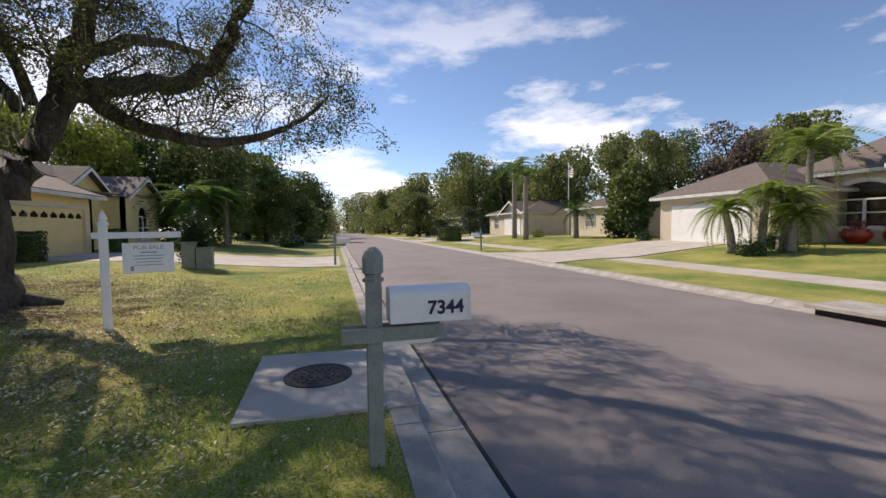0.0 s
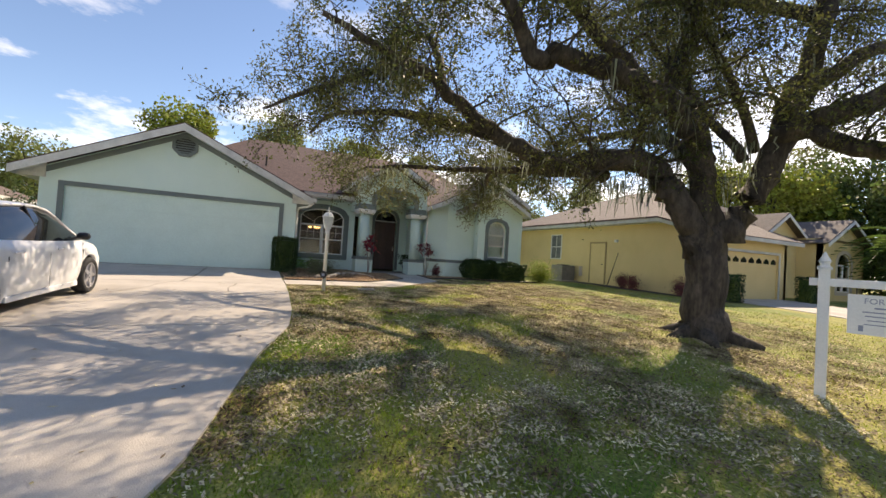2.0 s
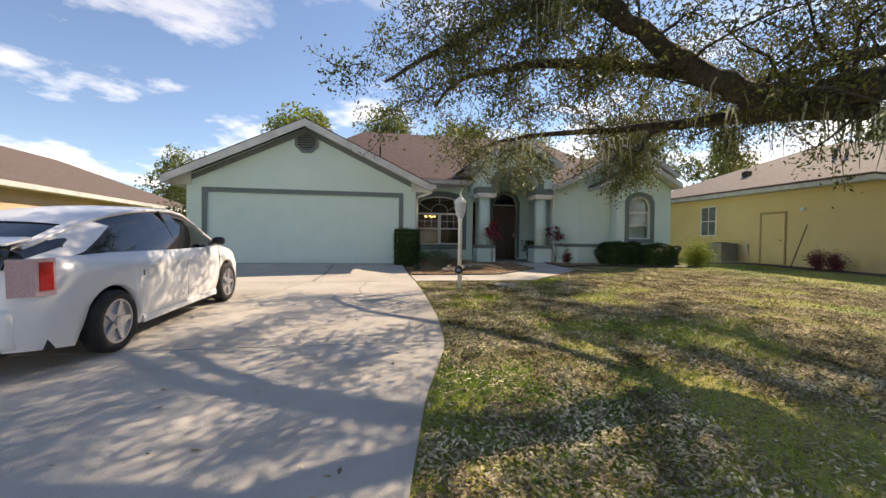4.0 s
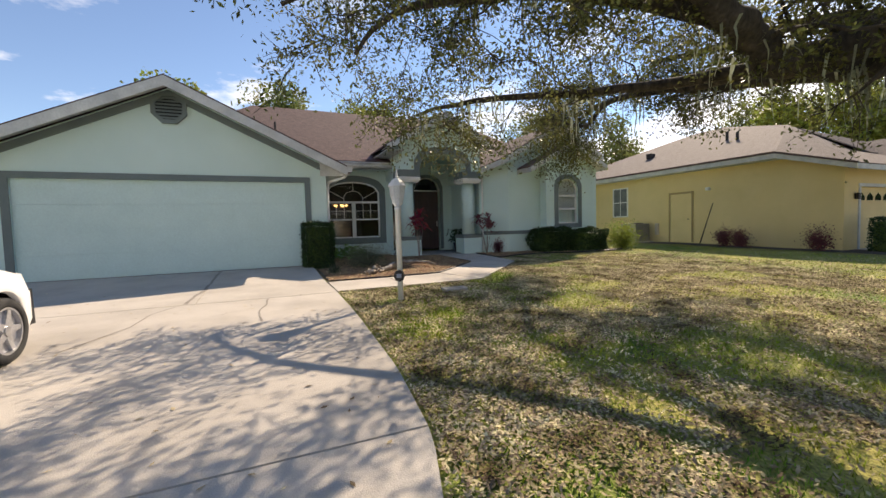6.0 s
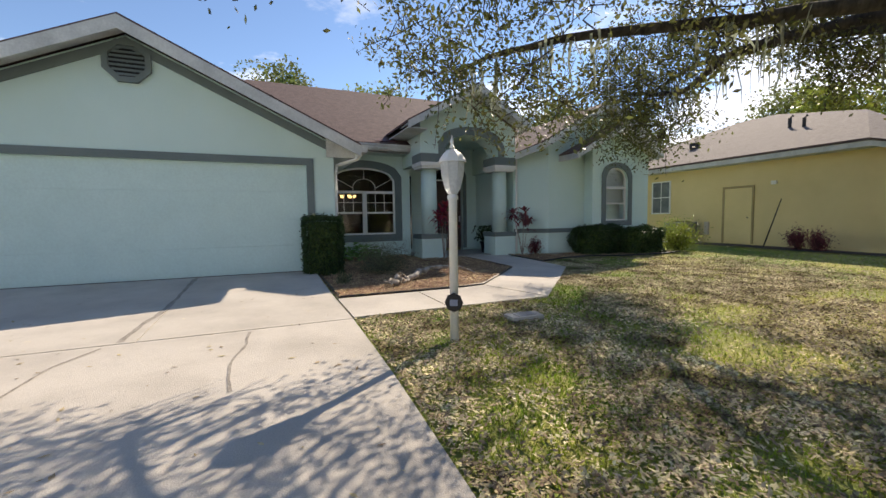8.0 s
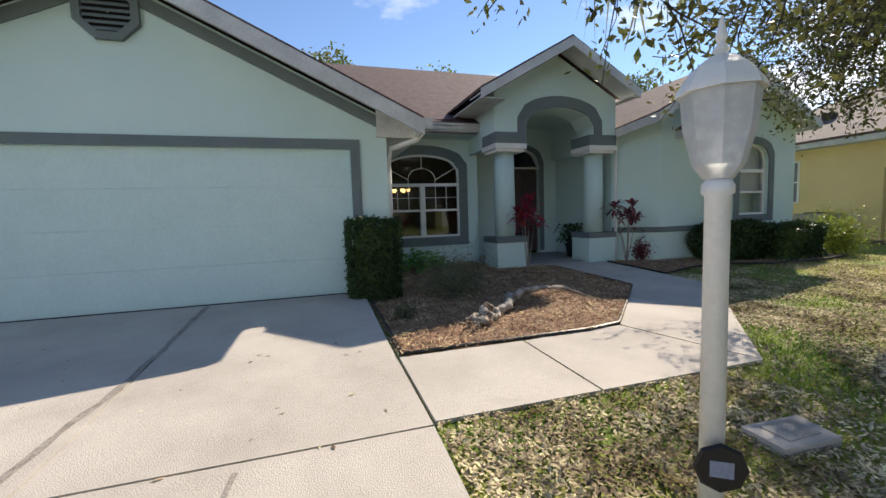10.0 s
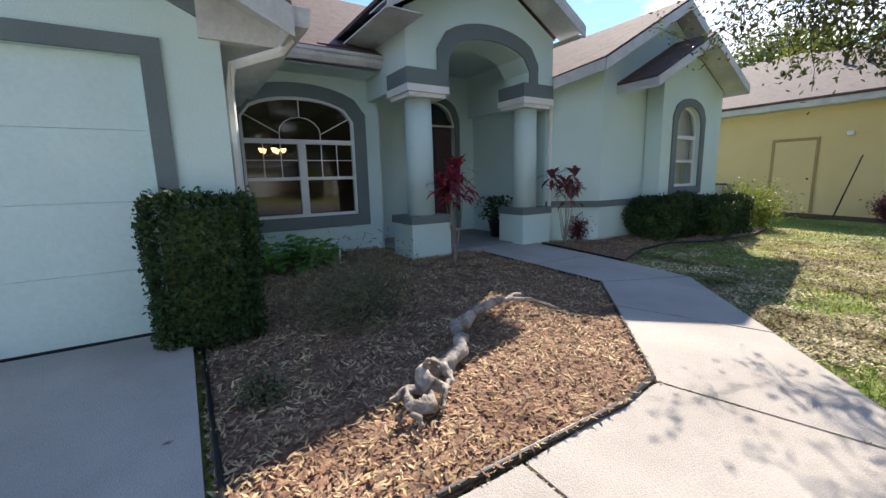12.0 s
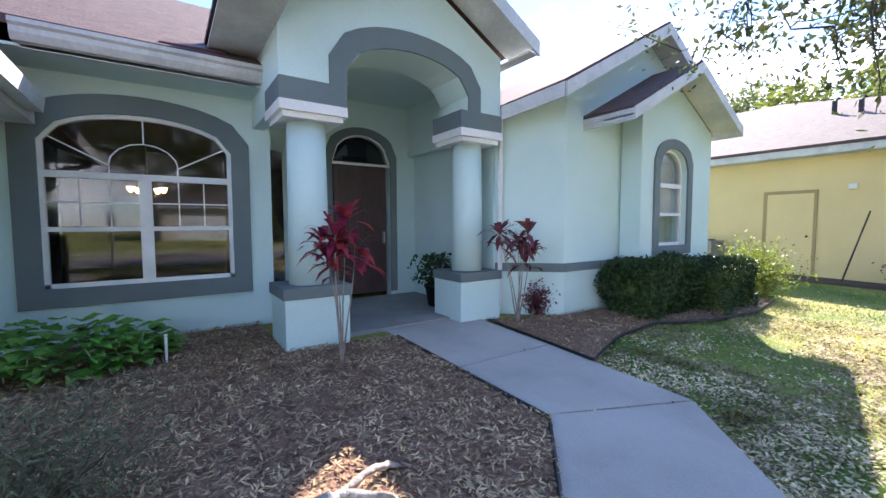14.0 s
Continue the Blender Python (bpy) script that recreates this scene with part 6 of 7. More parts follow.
def hip(parent, x0, x1, y0, y1, z, rise, m, along="y", over=0.45, fascia=FASCIA):
    x0, x1, y0, y1 = x0 - over, x1 + over, y0 - over, y1 + over
    cx, cy = (x0 + x1) / 2, (y0 + y1) / 2
    if along == "y":
        h = (x1 - x0) / 2
        r0, r1 = (cx, y0 + h, z + rise), (cx, y1 - h, z + rise)
        if y0 + h > y1 - h:
            r0 = r1 = (cx, cy, z + rise)
        planes = [[(x0, y0, z), (x0, y1, z), r1, r0], [(x1, y1, z), (x1, y0, z), r0, r1], [(x1, y0, z), (x0, y0, z), r0], [(x0, y1, z), (x1, y1, z), r1]]
    else:
        h = (y1 - y0) / 2
        r0, r1 = (x0 + h, cy, z + rise), (x1 - h, cy, z + rise)
        planes = [[(x0, y0, z), (x1, y0, z), r1, r0], [(x1, y1, z), (x0, y1, z), r0, r1], [(x0, y0, z), (x0, y1, z), r0], [(x1, y1, z), (x1, y0, z), r1]]
    for q in planes:
        ded = [q[0]] + [b for a, b in zip(q, q[1:]) if b != a]
        part("roof", P(ded, (0, 0, -0.05)), m, parent)
    for q in ((x0, x1, y0 - 0.02, y0, z - 0.2, z - 0.04), (x0, x1, y1, y1 + 0.02, z - 0.2, z - 0.04), (x0 - 0.02, x0, y0, y1, z - 0.2, z - 0.04), (x1, x1 + 0.02, y0, y1, z - 0.2, z - 0.04)):
        part("fascia", B(q), fascia, parent)
    part("soffit", B((x0, x1, y0, y1, z - 0.2, z - 0.18)), fascia, parent)


def gable_front(parent, at, out, yc, w, z, rise, depth, m, roof, over=0.4):
    """A gable that faces along x, on top of a wall, with its little roof."""
    part("gable", P([(at, yc - w, z), (at, yc + w, z), (at, yc, z + rise)], (-out * 0.2, 0, 0)), m, parent)
    k = rise / w
    for s in (-1, 1):
        y1, z1 = yc + s * (w + over), z - k * over
        part("roof", P([(at + out * over, yc, z + rise + 0.08), (at + out * over, y1, z1 + 0.08), (at - out * depth, y1, z1 + 0.08), (at - out * depth, yc, z + rise + 0.08)], (0, 0, -0.06)), roof, parent)
        part("fascia", P([(at + out * over, yc, z + rise + 0.02), (at + out * over, y1, z1 + 0.02), (at + out * over, y1, z1 - 0.14), (at + out * over, yc, z + rise - 0.14)], (out * 0.03, 0, 0)), WHITE, parent)


# yellow house
yh = thing("house", (-11, 16.4, 0.6), "yellow stucco house with tan shingle roof beside the lawn", "house", worldly=True)
bm = bmesh.new()
wall_strips(bm, "y", 16.4, 0.2, [-24.5, -12.5, -10.8], lambda x: 3.72 if x <= -12.5 else 3.72 - (x + 12.5) * 0.33, [], 0.4)
part("wall", bm, YELLOW, yh, "yellow stucco side wall")
bm = bmesh.new()
wall_strips(bm, "x", -10.8, 0.2, [16.6, 22.4], lambda y: 3.05, [(17.35, 21.75, 0.4, 2.5, 0)], 0.4)
part("wall", bm, YELLOW, yh, "yellow stucco wall round the garage door")
gdoor_x(yh, -10.92, 1, 17.35, 21.75, 0.5, 2.5, YELLOW, True)
part("trim", arch_band(-10.8, 0.03, 17.35, 21.75, 0.5, 2.5, 0, 0.1, sill=False, n=1), FASCIA, yh)
part("wall", B((-24.5, -24.3, 16.6, 29.5, 0.4, 3.7)), YELLOW, yh)
part("wall", B((-11.9, -10.8, 22.2, 22.4, 0.4, 3.3)), YELLOW, yh)
bm = bmesh.new()
wall_strips(bm, "x", -11.9, 0.2, [22.4, 25.6], lambda y: 3.6, [(23.2, 24.6, 0.4, 2.3, 0.7)], 0.4)
part("wall", bm, YELLOW, yh, "yellow stucco entry wall with an arch")
part("wall", B((-13.2, -13.0, 22.4, 25.6, 0.4, 3.6)), YELLOW, yh)
part("front_door", B((-13.0, -12.95, 23.5, 24.4, 0.6, 2.7)), DOORBROWN, yh)
bm = bmesh.new()
wall_strips(bm, "x", -10.9, 0.2, [25.6, 30.0], lambda y: 3.6, [(27.2, 28.6, 1.0, 2.4, 0.55)], 0.4)
part("wall", bm, YELLOW, yh, "yellow stucco wing wall with an arched window")
part("trim", arch_band(-10.9, 0.03, 27.2, 28.6, 1.0, 2.4, 0.55, 0.16, 0.16), BEIGE, yh)
arched_window(yh, -11.0, 27.2, 28.6, 1.0, 2.4, 0.55, 2.35, cols=2, sub=False)
# Near-black sheet paints the unlit room behind the arched window.
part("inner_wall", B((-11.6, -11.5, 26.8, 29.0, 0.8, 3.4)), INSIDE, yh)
part("wall", B((-11.9, -10.9, 25.6, 25.8, 0.4, 3.6), (-24.3, -10.9, 29.8, 30.0, 0.4, 3.6)), YELLOW, yh)
gable_front(yh, -11.9, 1, 24.0, 1.9, 3.5, 1.15, 6, YELLOW, ROOF2)
gable_front(yh, -10.9, 1, 27.8, 2.1, 3.5, 1.1, 6, YELLOW, ROOF2)
gable_front(yh, -14.5, 1, 21.5, 3.6, 3.6, 1.5, 6, YELLOW, ROOF2)
RZ = 6.35
for q in ([(-24.9, 15.95, 3.78), (-12.4, 15.95, 3.78), (-14.0, 20.0, 5.35), (-18.0, 22.4, RZ), (-19.5, 22.4, RZ)], [(-24.9, 15.95, 3.78), (-19.5, 22.4, RZ), (-24.9, 30.0, 3.78)], [(-19.5, 22.4, RZ), (-18.0, 22.4, RZ), (-11.4, 30.4, 3.7), (-24.9, 30.4, 3.7)], [(-18.0, 22.4, RZ), (-14.0, 20.0, 5.35), (-12.4, 22.4, 4.1), (-11.4, 30.4, 3.7)]):
    part("roof", P(q, (0, 0, -0.05)), ROOF2, yh, "tan shingle roof slope")
part("roof", P([(-12.4, 15.95, 3.79), (-10.35, 15.95, 3.14), (-10.35, 22.8, 3.14), (-13.2, 22.8, 4.4), (-14.0, 20.0, 5.35)], (0, 0, -0.05)), ROOF2, yh, "tan shingle slope over the garage")
part("fascia", P([(-24.9, 15.94, 3.76), (-12.4, 15.94, 3.76), (-10.33, 15.94, 3.11), (-10.33, 15.94, 2.95), (-12.4, 15.94, 3.58), (-24.9, 15.94, 3.58)], (0, -0.03, 0)), FASCIA, yh, "pale fascia board")
part("drip_edge", P([(-24.9, 15.90, 3.80), (-12.4, 15.90, 3.80), (-10.3, 15.90, 3.15), (-10.3, 15.90, 3.09), (-12.4, 15.90, 3.73), (-24.9, 15.90, 3.73)], (0, -0.03, 0)), BROWNTRIM, yh, "dark brown roof edge")
part("soffit", B((-24.9, -12.4, 15.95, 16.4, 3.56, 3.58)), FASCIA, yh)
part("fascia", B((-10.36, -10.33, 15.95, 22.8, 2.95, 3.1)), FASCIA, yh)
win(yh, "y", 16.4, -19.62, -18.72, 1.84, 3.24, -0.04)
sd = part("side_door", B((-16.48, -15.55, 16.36, 16.4, 0.7, 2.7), bevel=0.004), YELLOW, yh, "yellow painted side door")
part("door_frame", B((-16.56, -16.48, 16.35, 16.4, 0.7, 2.78), (-15.55, -15.49, 16.35, 16.4, 0.7, 2.78), (-16.48, -15.55, 16.35, 16.4, 2.7, 2.78)), YTRIM, yh)
part("door_knob", lathe([(0.02, 0), (0.03, 0.03), (0.02, 0.05)], 8, (-15.65, 16.3, 1.62)), BLACK, sd)
part("wall_light", B((-14.95, -14.8, 16.28, 16.4, 2.75, 2.87), bevel=0.02), WHITE, yh)
part("meter_box", B((-17.2, -17.05, 16.3, 16.4, 1.0, 1.5), bevel=0.01), BEIGE, yh)
for x, y, z in ((-15.9, 19.2, 5.3), (-15.3, 18.9, 5.15)):
    v = part("roof_vent", tubes([[((x, y, z - 0.3), 0.06), ((x, y, z + 0.12), 0.06), ((x + 0.1, y, z + 0.2), 0.06)]], 8), IRON, yh, "small dark roof vent")
part("roof_vent", B((-19.3, -19.0, 18.3, 18.6, 4.75, 5.0), bevel=0.02), IRON, yh)
part("wall_lamp", B((-10.78, -10.68, 16.95, 17.1, 2.1, 2.3), bevel=0.02), IRON, yh)

ac = thing("air_conditioner", (-17.75, 15.7, gz(-17.7)), "grey louvred air conditioner unit beside the yellow wall", "air conditioner")
part("pad", B((-0.55, 0.55, -0.5, 0.5, -0.02, 0.06)), CONCRETE, ac)
part("casing", B((-0.42, 0.42, -0.42, 0.42, 0.06, 0.84), bevel=0.02), AC, ac)
for k in range(16):
    z = 0.12 + 0.043 * k
    part("louvre", B((-0.435, 0.435, -0.435, 0.435, z, z + 0.012)), AC, ac)
part("fan_guard", lathe([(0.34, 0.84), (0.34, 0.87), (0.3, 0.87), (0.12, 0.88), (0.02, 0.88)], 20), BLACK, ac)
bx = [(-13.9, "low dark red shrub by the yellow wall", DULLRED), (-13.4, "dark red shrub by the yellow wall", DULLRED), (-11.1, "thin reddish shrub by the yellow wall", DULLRED)]
for i, (x, lb, m) in enumerate(bx):
    bush("shrub", x, 15.75, gz(x), 0.36, 0.75 + 0.15 * (i == 2), m, lb, 1500, 0.06, 30 + i)
box_hedge("hedge", -10.3, -9.6, 16.5, 17.1, 0.5, 1.5, HEDGELEAF, "clipped dark hedge beside the yellow garage", 3000, 0.06, 21)
box_hedge("hedge", -10.4, -9.8, 22.3, 23.0, 0.5, 1.6, HEDGELEAF, "clipped dark hedge before the yellow entry", 2500, 0.06, 22)
wt = thing("water_pipe", (-14.9, 15.9, gz(-15)), "leaning wooden pole by the yellow side door", "pole")
part("rod", tubes([[((0, 0, 0), 0.02), ((0.35, 0.25, 1.6), 0.015)]], 6), IRON, wt)
# The dark colour of this bed paints in the shade under the wall.
drape("planting_bed", [(-24, 15.1), (-17, 15.1), (-13, 15.3), (-9.6, 15.6), (-9.6, 16.9), (-10.7, 16.9), (-10.8, 16.35), (-24, 16.35)], SOIL, "mulch along the yellow wall with shade painted into its colour", 0.02)

sheet("neighbour_driveway", [(-10.8 + 0.55 * i, 17.0 - 0.35 * max(0, (-10.8 + 0.55 * i + 3) / 3.3), 22.0 + 0.8 * max(0, (-10.8 + 0.55 * i + 3) / 3.3)) for i in range(21)], CONCRETE, "pale concrete driveway of the yellow house")
bush("shrub", -4.75, 15.95, gz(-4.9), 0.62, 1.95, HEDGELEAF, "dark green bush beside the utility boxes", 12000, 0.09, 41)
for x, h, w in ((-4.72, 0.85, 0.2), (-4.25, 0.7, 0.24)):
    ub = thing("utility_box", (x, 15.35, gz(x)), "grey green utility box before the dark bush", "utility box", group="utility boxes")
    part("casing", B((-w, w, -0.15, 0.15, 0, h), bevel=0.02), POSTGREY, ub)
    part("lid", B((-w - 0.02, w + 0.02, -0.17, 0.17, h, h + 0.04), bevel=0.01), POSTGREY, ub)
mailbox(0.0, 17.4, 0, "white mailbox on a post beside the far driveway")

# tan house
th = thing("house", (-20, -13, 0.7), "tan stucco house with brown hip roof beyond the driveway", "house", worldly=True)
part("wall", B((-30, -13.6, -19, -10.2, 0.4, 2.95)), TAN, th)
part("wall", B((-13.6, -8.5, -19, -11.5, 0.4, 2.95)), TAN, th)
hip(th, -30, -13.6, -19, -10.2, 3.1, 2.1, ROOF3, "x")
hip(th, -14.2, -8.5, -19, -11.5, 3.0, 1.6, ROOF3, "x")
win(th, "y", -10.2, -22.6, -21.6, 1.3, 2.5, 0.05)
part("roof_vent", tubes([[((-17, -11.2, 3.4), 0.05), ((-17, -11.2, 4.3), 0.05)]], 8), WHITE, th)
for i, x in enumerate((-16.6, -18.0, -24.0)):
    bush("shrub", x, -9.2, gz(x), 0.5, 0.6, DRYGRASS if i == 0 else HEDGELEAF, "low shrub along the tan wall", 1500, 0.06, 50 + i)
bush("shrub", -18.5, -6.3, 0.66, 1.1, 2.4, HEDGELEAF, "tall dark green shrub behind the driveway", 7000, 0.09, 55)


# ---- across the street ----
def far_house(loc, label, x, y0, y1, depth, z, wall_m, roof_m, door, wins, gables=(), eave=2.6, rise=1.75):
    h = thing("house", (x, (y0 + y1) / 2, z), label, "house", worldly=True)
    part("wall", B((x, x + depth, y0, y1, z - 0.4, z + eave)), wall_m, h)
    hip(h, x, x + depth, y0, y1, z + eave + 0.1, rise, roof_m, "y" if y1 - y0 > depth else "x")
    for a, b in door:
        gdoor_x(h, x - 0.01, -1, a, b, z, z + 2.1)
    for a, b, lo, hi in wins:
        win(h, "x", x, a, b, z + lo, z + hi, -0.05)
    for yc, w, r in gables:
        gable_front(h, x - 0.05, -1, yc, w, z + eave, r, 4, wall_m, roof_m)
    return h


far_house(0, "beige stucco house with white garage door across the street", 19.6, 14.4, 21.0, 9.0, 0.5, BEIGE, ROOF4, [(15.3, 20.1)], [])
ha = thing("house", (24, 9, 0.6), "beige stucco house front with a large arched window", "house", worldly=True)
bm = bmesh.new()
wall_strips(bm, "x", 24.2, 0.2, [2.0, 16.0], lambda y: 3.9, [(12.2, 14.6, 1.3, 2.7, 0.75)], 0.2)
part("wall", bm, BEIGE, ha)
w_ = arched_window(ha, 24.02, 12.2, 14.6, 1.3, 2.7, 0.75, 2.6, cols=2, sub=False)
part("trim", arch_band(23.97, 0.03, 12.2, 14.6, 1.3, 2.7, 0.75, 0.15, 0.15), WHITE, ha)
# Black glossy sheet paints the unlit room behind this window.
part("inner_wall", B((24.6, 24.7, 11.8, 15, 1.0, 3.6)), CARGLASS, ha)
part("wall", B((20.0, 24.0, 3.0, 9.9, 0.2, 3.6)), BEIGE, ha)
hip(ha, 20.0, 31, 3.0, 9.9, 3.7, 2.2, ROOF4, "x")
hip(ha, 24.2, 33.0, 2.0, 16.5, 4.0, 2.9, ROOF4, "y", 0.7)
gdoor_x(ha, 19.99, -1, 4.2, 8.9, 0.5, 2.7)
far_house(0, "beige house with brown roof behind the dark tree", 23.5, 27.0, 37.0, 9.0, 0.6, BEIGE, ROOF3, [], [(28.5, 30, 0.8, 2.1), (33.0, 34.5, 0.8, 2.1)])
far_house(0, "white walled house with brown roof and garage", 20.5, 41.0, 52.0, 9.0, 0.5, BEIGE, ROOF3, [(42.5, 47.0)], [(49.0, 50.3, 0.8, 2.1)], [(44.8, 3.2, 1.4)])
far_house(0, "grey house with white gable trim down the street", 18.5, 58.0, 69.0, 9.0, 0.4, GREY, ROOF3, [(60.0, 64.5)], [(66.0, 67.4, 0.8, 2.1)], [(62.2, 3.0, 1.5), (66.8, 1.6, 1.0)])
far_house(0, "pale house far down the street", 17.5, 82.0, 94.0, 9.0, 0.4, BEIGE, ROOF3, [(84.0, 88.5)], [])
far_house(0, "small red roofed house at the street's end", -12.0, 150.0, 166.0, 14.0, 0.4, TAN, ROOF, [], [(154, 156, 0.8, 2.1), (159, 161, 0.8, 2.1)], (), 2.8, 2.6)
for y0, y1 in ((-8.0, 15.2), (22.4, 38.5), (48.5, 58.0)):
    n = int((y1 - y0) / 1.5)
    for k in range(n):
        a = y0 + (y1 - y0) * k / n
        structure("pavement", P([(11.3, a, gz(11.3) + 0.015), (12.8, a, gz(12.8) + 0.02), (12.8, a + (y1 - y0) / n - 0.012, gz(12.8) + 0.02), (11.3, a + (y1 - y0) / n - 0.012, gz(11.3) + 0.015)], (0, 0, -0.1)), CONCRETE, "pale concrete pavement slab across the street")


def far_drive(x1, y0, y1, f0, f1):
    rows = []
    for i in range(15):
        x = 8.6 + (x1 - 8.6) * i / 14
        k = max(0.0, 1 - (x - 8.6) / 2.2)
        rows.append((x, y0 - f0 * k, y1 + f1 * k))
    sheet("far_driveway", rows, CONCRETE, "pale concrete driveway across the street", lift=0.035)


far_drive(19.6, 15.5, 20.6, 0.8, 1.2)
far_drive(20.5, 42.0, 47.5, 0.8, 0.8)
far_drive(18.5, 59.5, 65.0, 0.8, 0.8)
il = thing("storm_inlet", (8.25, 3.9, -0.07), "dark storm drain inlet in the far kerb", "drain")
part("top_slab", B((-0.35, 0.75, -1.3, 1.3, 0.10, 0.17), bevel=0.01), CURB, il, "weathered concrete inlet top")
# No hole here: a solid black block paints the shade inside the inlet.
part("opening", B((-0.22, 0.7, -1.2, 1.2, -0.05, 0.10)), BLACK, il)
mailbox(9.0, 24.4, 180, "small white mailbox on the far verge")
fp = thing("flagpole", (20.6, 32.9, 0.5), "white flagpole with a hanging striped flag", "flagpole")
part("pole", lathe([(0.05, 0), (0.035, 6.6), (0.05, 6.65), (0.02, 6.75)], 10), WHITE, fp)
part("flag", P([(0, 0, 6.5), (0, -0.25, 6.35), (0, -0.75, 6.1), (0, -0.7, 5.4), (0, -0.35, 5.3), (0, 0, 5.6)], (0.02, 0, 0)), WHITE, fp, "white field of the flag")
for k in range(4):
    part("stripe", P([(-0.008, -0.02, 5.68 + 0.2 * k), (-0.008, -0.7, 5.48 + 0.19 * k), (-0.008, -0.7, 5.56 + 0.19 * k), (-0.008, -0.02, 5.77 + 0.2 * k)], (0.036, 0, 0)), REDCAR, fp, "red stripe")
part("canton", B((-0.012, 0.032, -0.34, -0.02, 6.0, 6.33)), BLUE, fp, "blue corner of the flag")
# These palms take the frond copy that has sunlight in its colour.
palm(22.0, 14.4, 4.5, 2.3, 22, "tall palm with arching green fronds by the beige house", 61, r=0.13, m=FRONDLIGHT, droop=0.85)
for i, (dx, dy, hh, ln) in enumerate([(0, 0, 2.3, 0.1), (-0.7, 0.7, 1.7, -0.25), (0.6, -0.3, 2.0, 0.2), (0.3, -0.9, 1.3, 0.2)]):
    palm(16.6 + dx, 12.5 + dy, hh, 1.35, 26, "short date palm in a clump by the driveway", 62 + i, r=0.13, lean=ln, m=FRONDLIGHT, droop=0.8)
palm(16.8, 36.2, 6.4, 2.4, 16, "tall palm on the lawn across the street", 66, r=0.2)
palm(16.4, 33.0, 5.6, 2.2, 16, "tall palm on the lawn across the street", 67, r=0.2)
palm(19.5, 30.0, 2.2, 2.0, 16, "short bushy palm before the beige house", 68, r=0.2)
palm(-5.0, -7.0, 4.6, 2.7, 16, "palm with drooping grey green fronds beyond the driveway", 69, m=MOSS, droop=0.9)
box_hedge("hedge", 11.2, 13.2, 41.5, 44.5, 0.05, 1.6, HEDGELEAF, "clipped box hedge down the street", 4000, 0.12, 71)
for i, (x, y, r) in enumerate([(17.0, 50, 1.9), (13.5, 52, 1.3), (20.5, 24.0, 0.9)]):
    broadleaf(x, y, r * 1.9, r, HEDGELEAF, "round clipped dark green bush across the street", 73 + i, 4500, 0.13, "topiary", low=0.15)
for i, (x, y) in enumerate([(15.6, 12.0), (17.4, 12.3), (18.3, 13.4), (19.0, 21.6), (18.0, 34.0)]):
    bush("shrub", x, y, gz(x), 0.7, 0.6, YELLOWLEAF if i == 4 else HEDGELEAF, "low planting by the lawn across the street", 1500, 0.09, 80 + i)
# Two unidentified dark red rounded objects, given the shape of planted pots.
for i, (dx, r) in enumerate([(-0.2, 0.52), (0.9, 0.4)]):
    q = thing("garden_pot", (22.6 + dx * 0.5, 12.6 - dx, gz(22.6)), "dark red rounded object of unknown kind, built as a pot", "plant pot", group="garden pots")
    part("pot", lathe([(r * 0.6, 0), (r * 1.05, 0.3), (r * 1.1, 0.5), (r * 0.8, 0.62), (r * 0.95, 0.66)], 16), REDCAR, q, soft=True)
    part("foliage", leaves([(rngp.normal() * 0.2, rngp.normal() * 0.2, 0.65 + rngp.random() * 0.4) for _ in range(250)], 0.12, rngp, 0.5), DULLRED, q, kind="stuff")

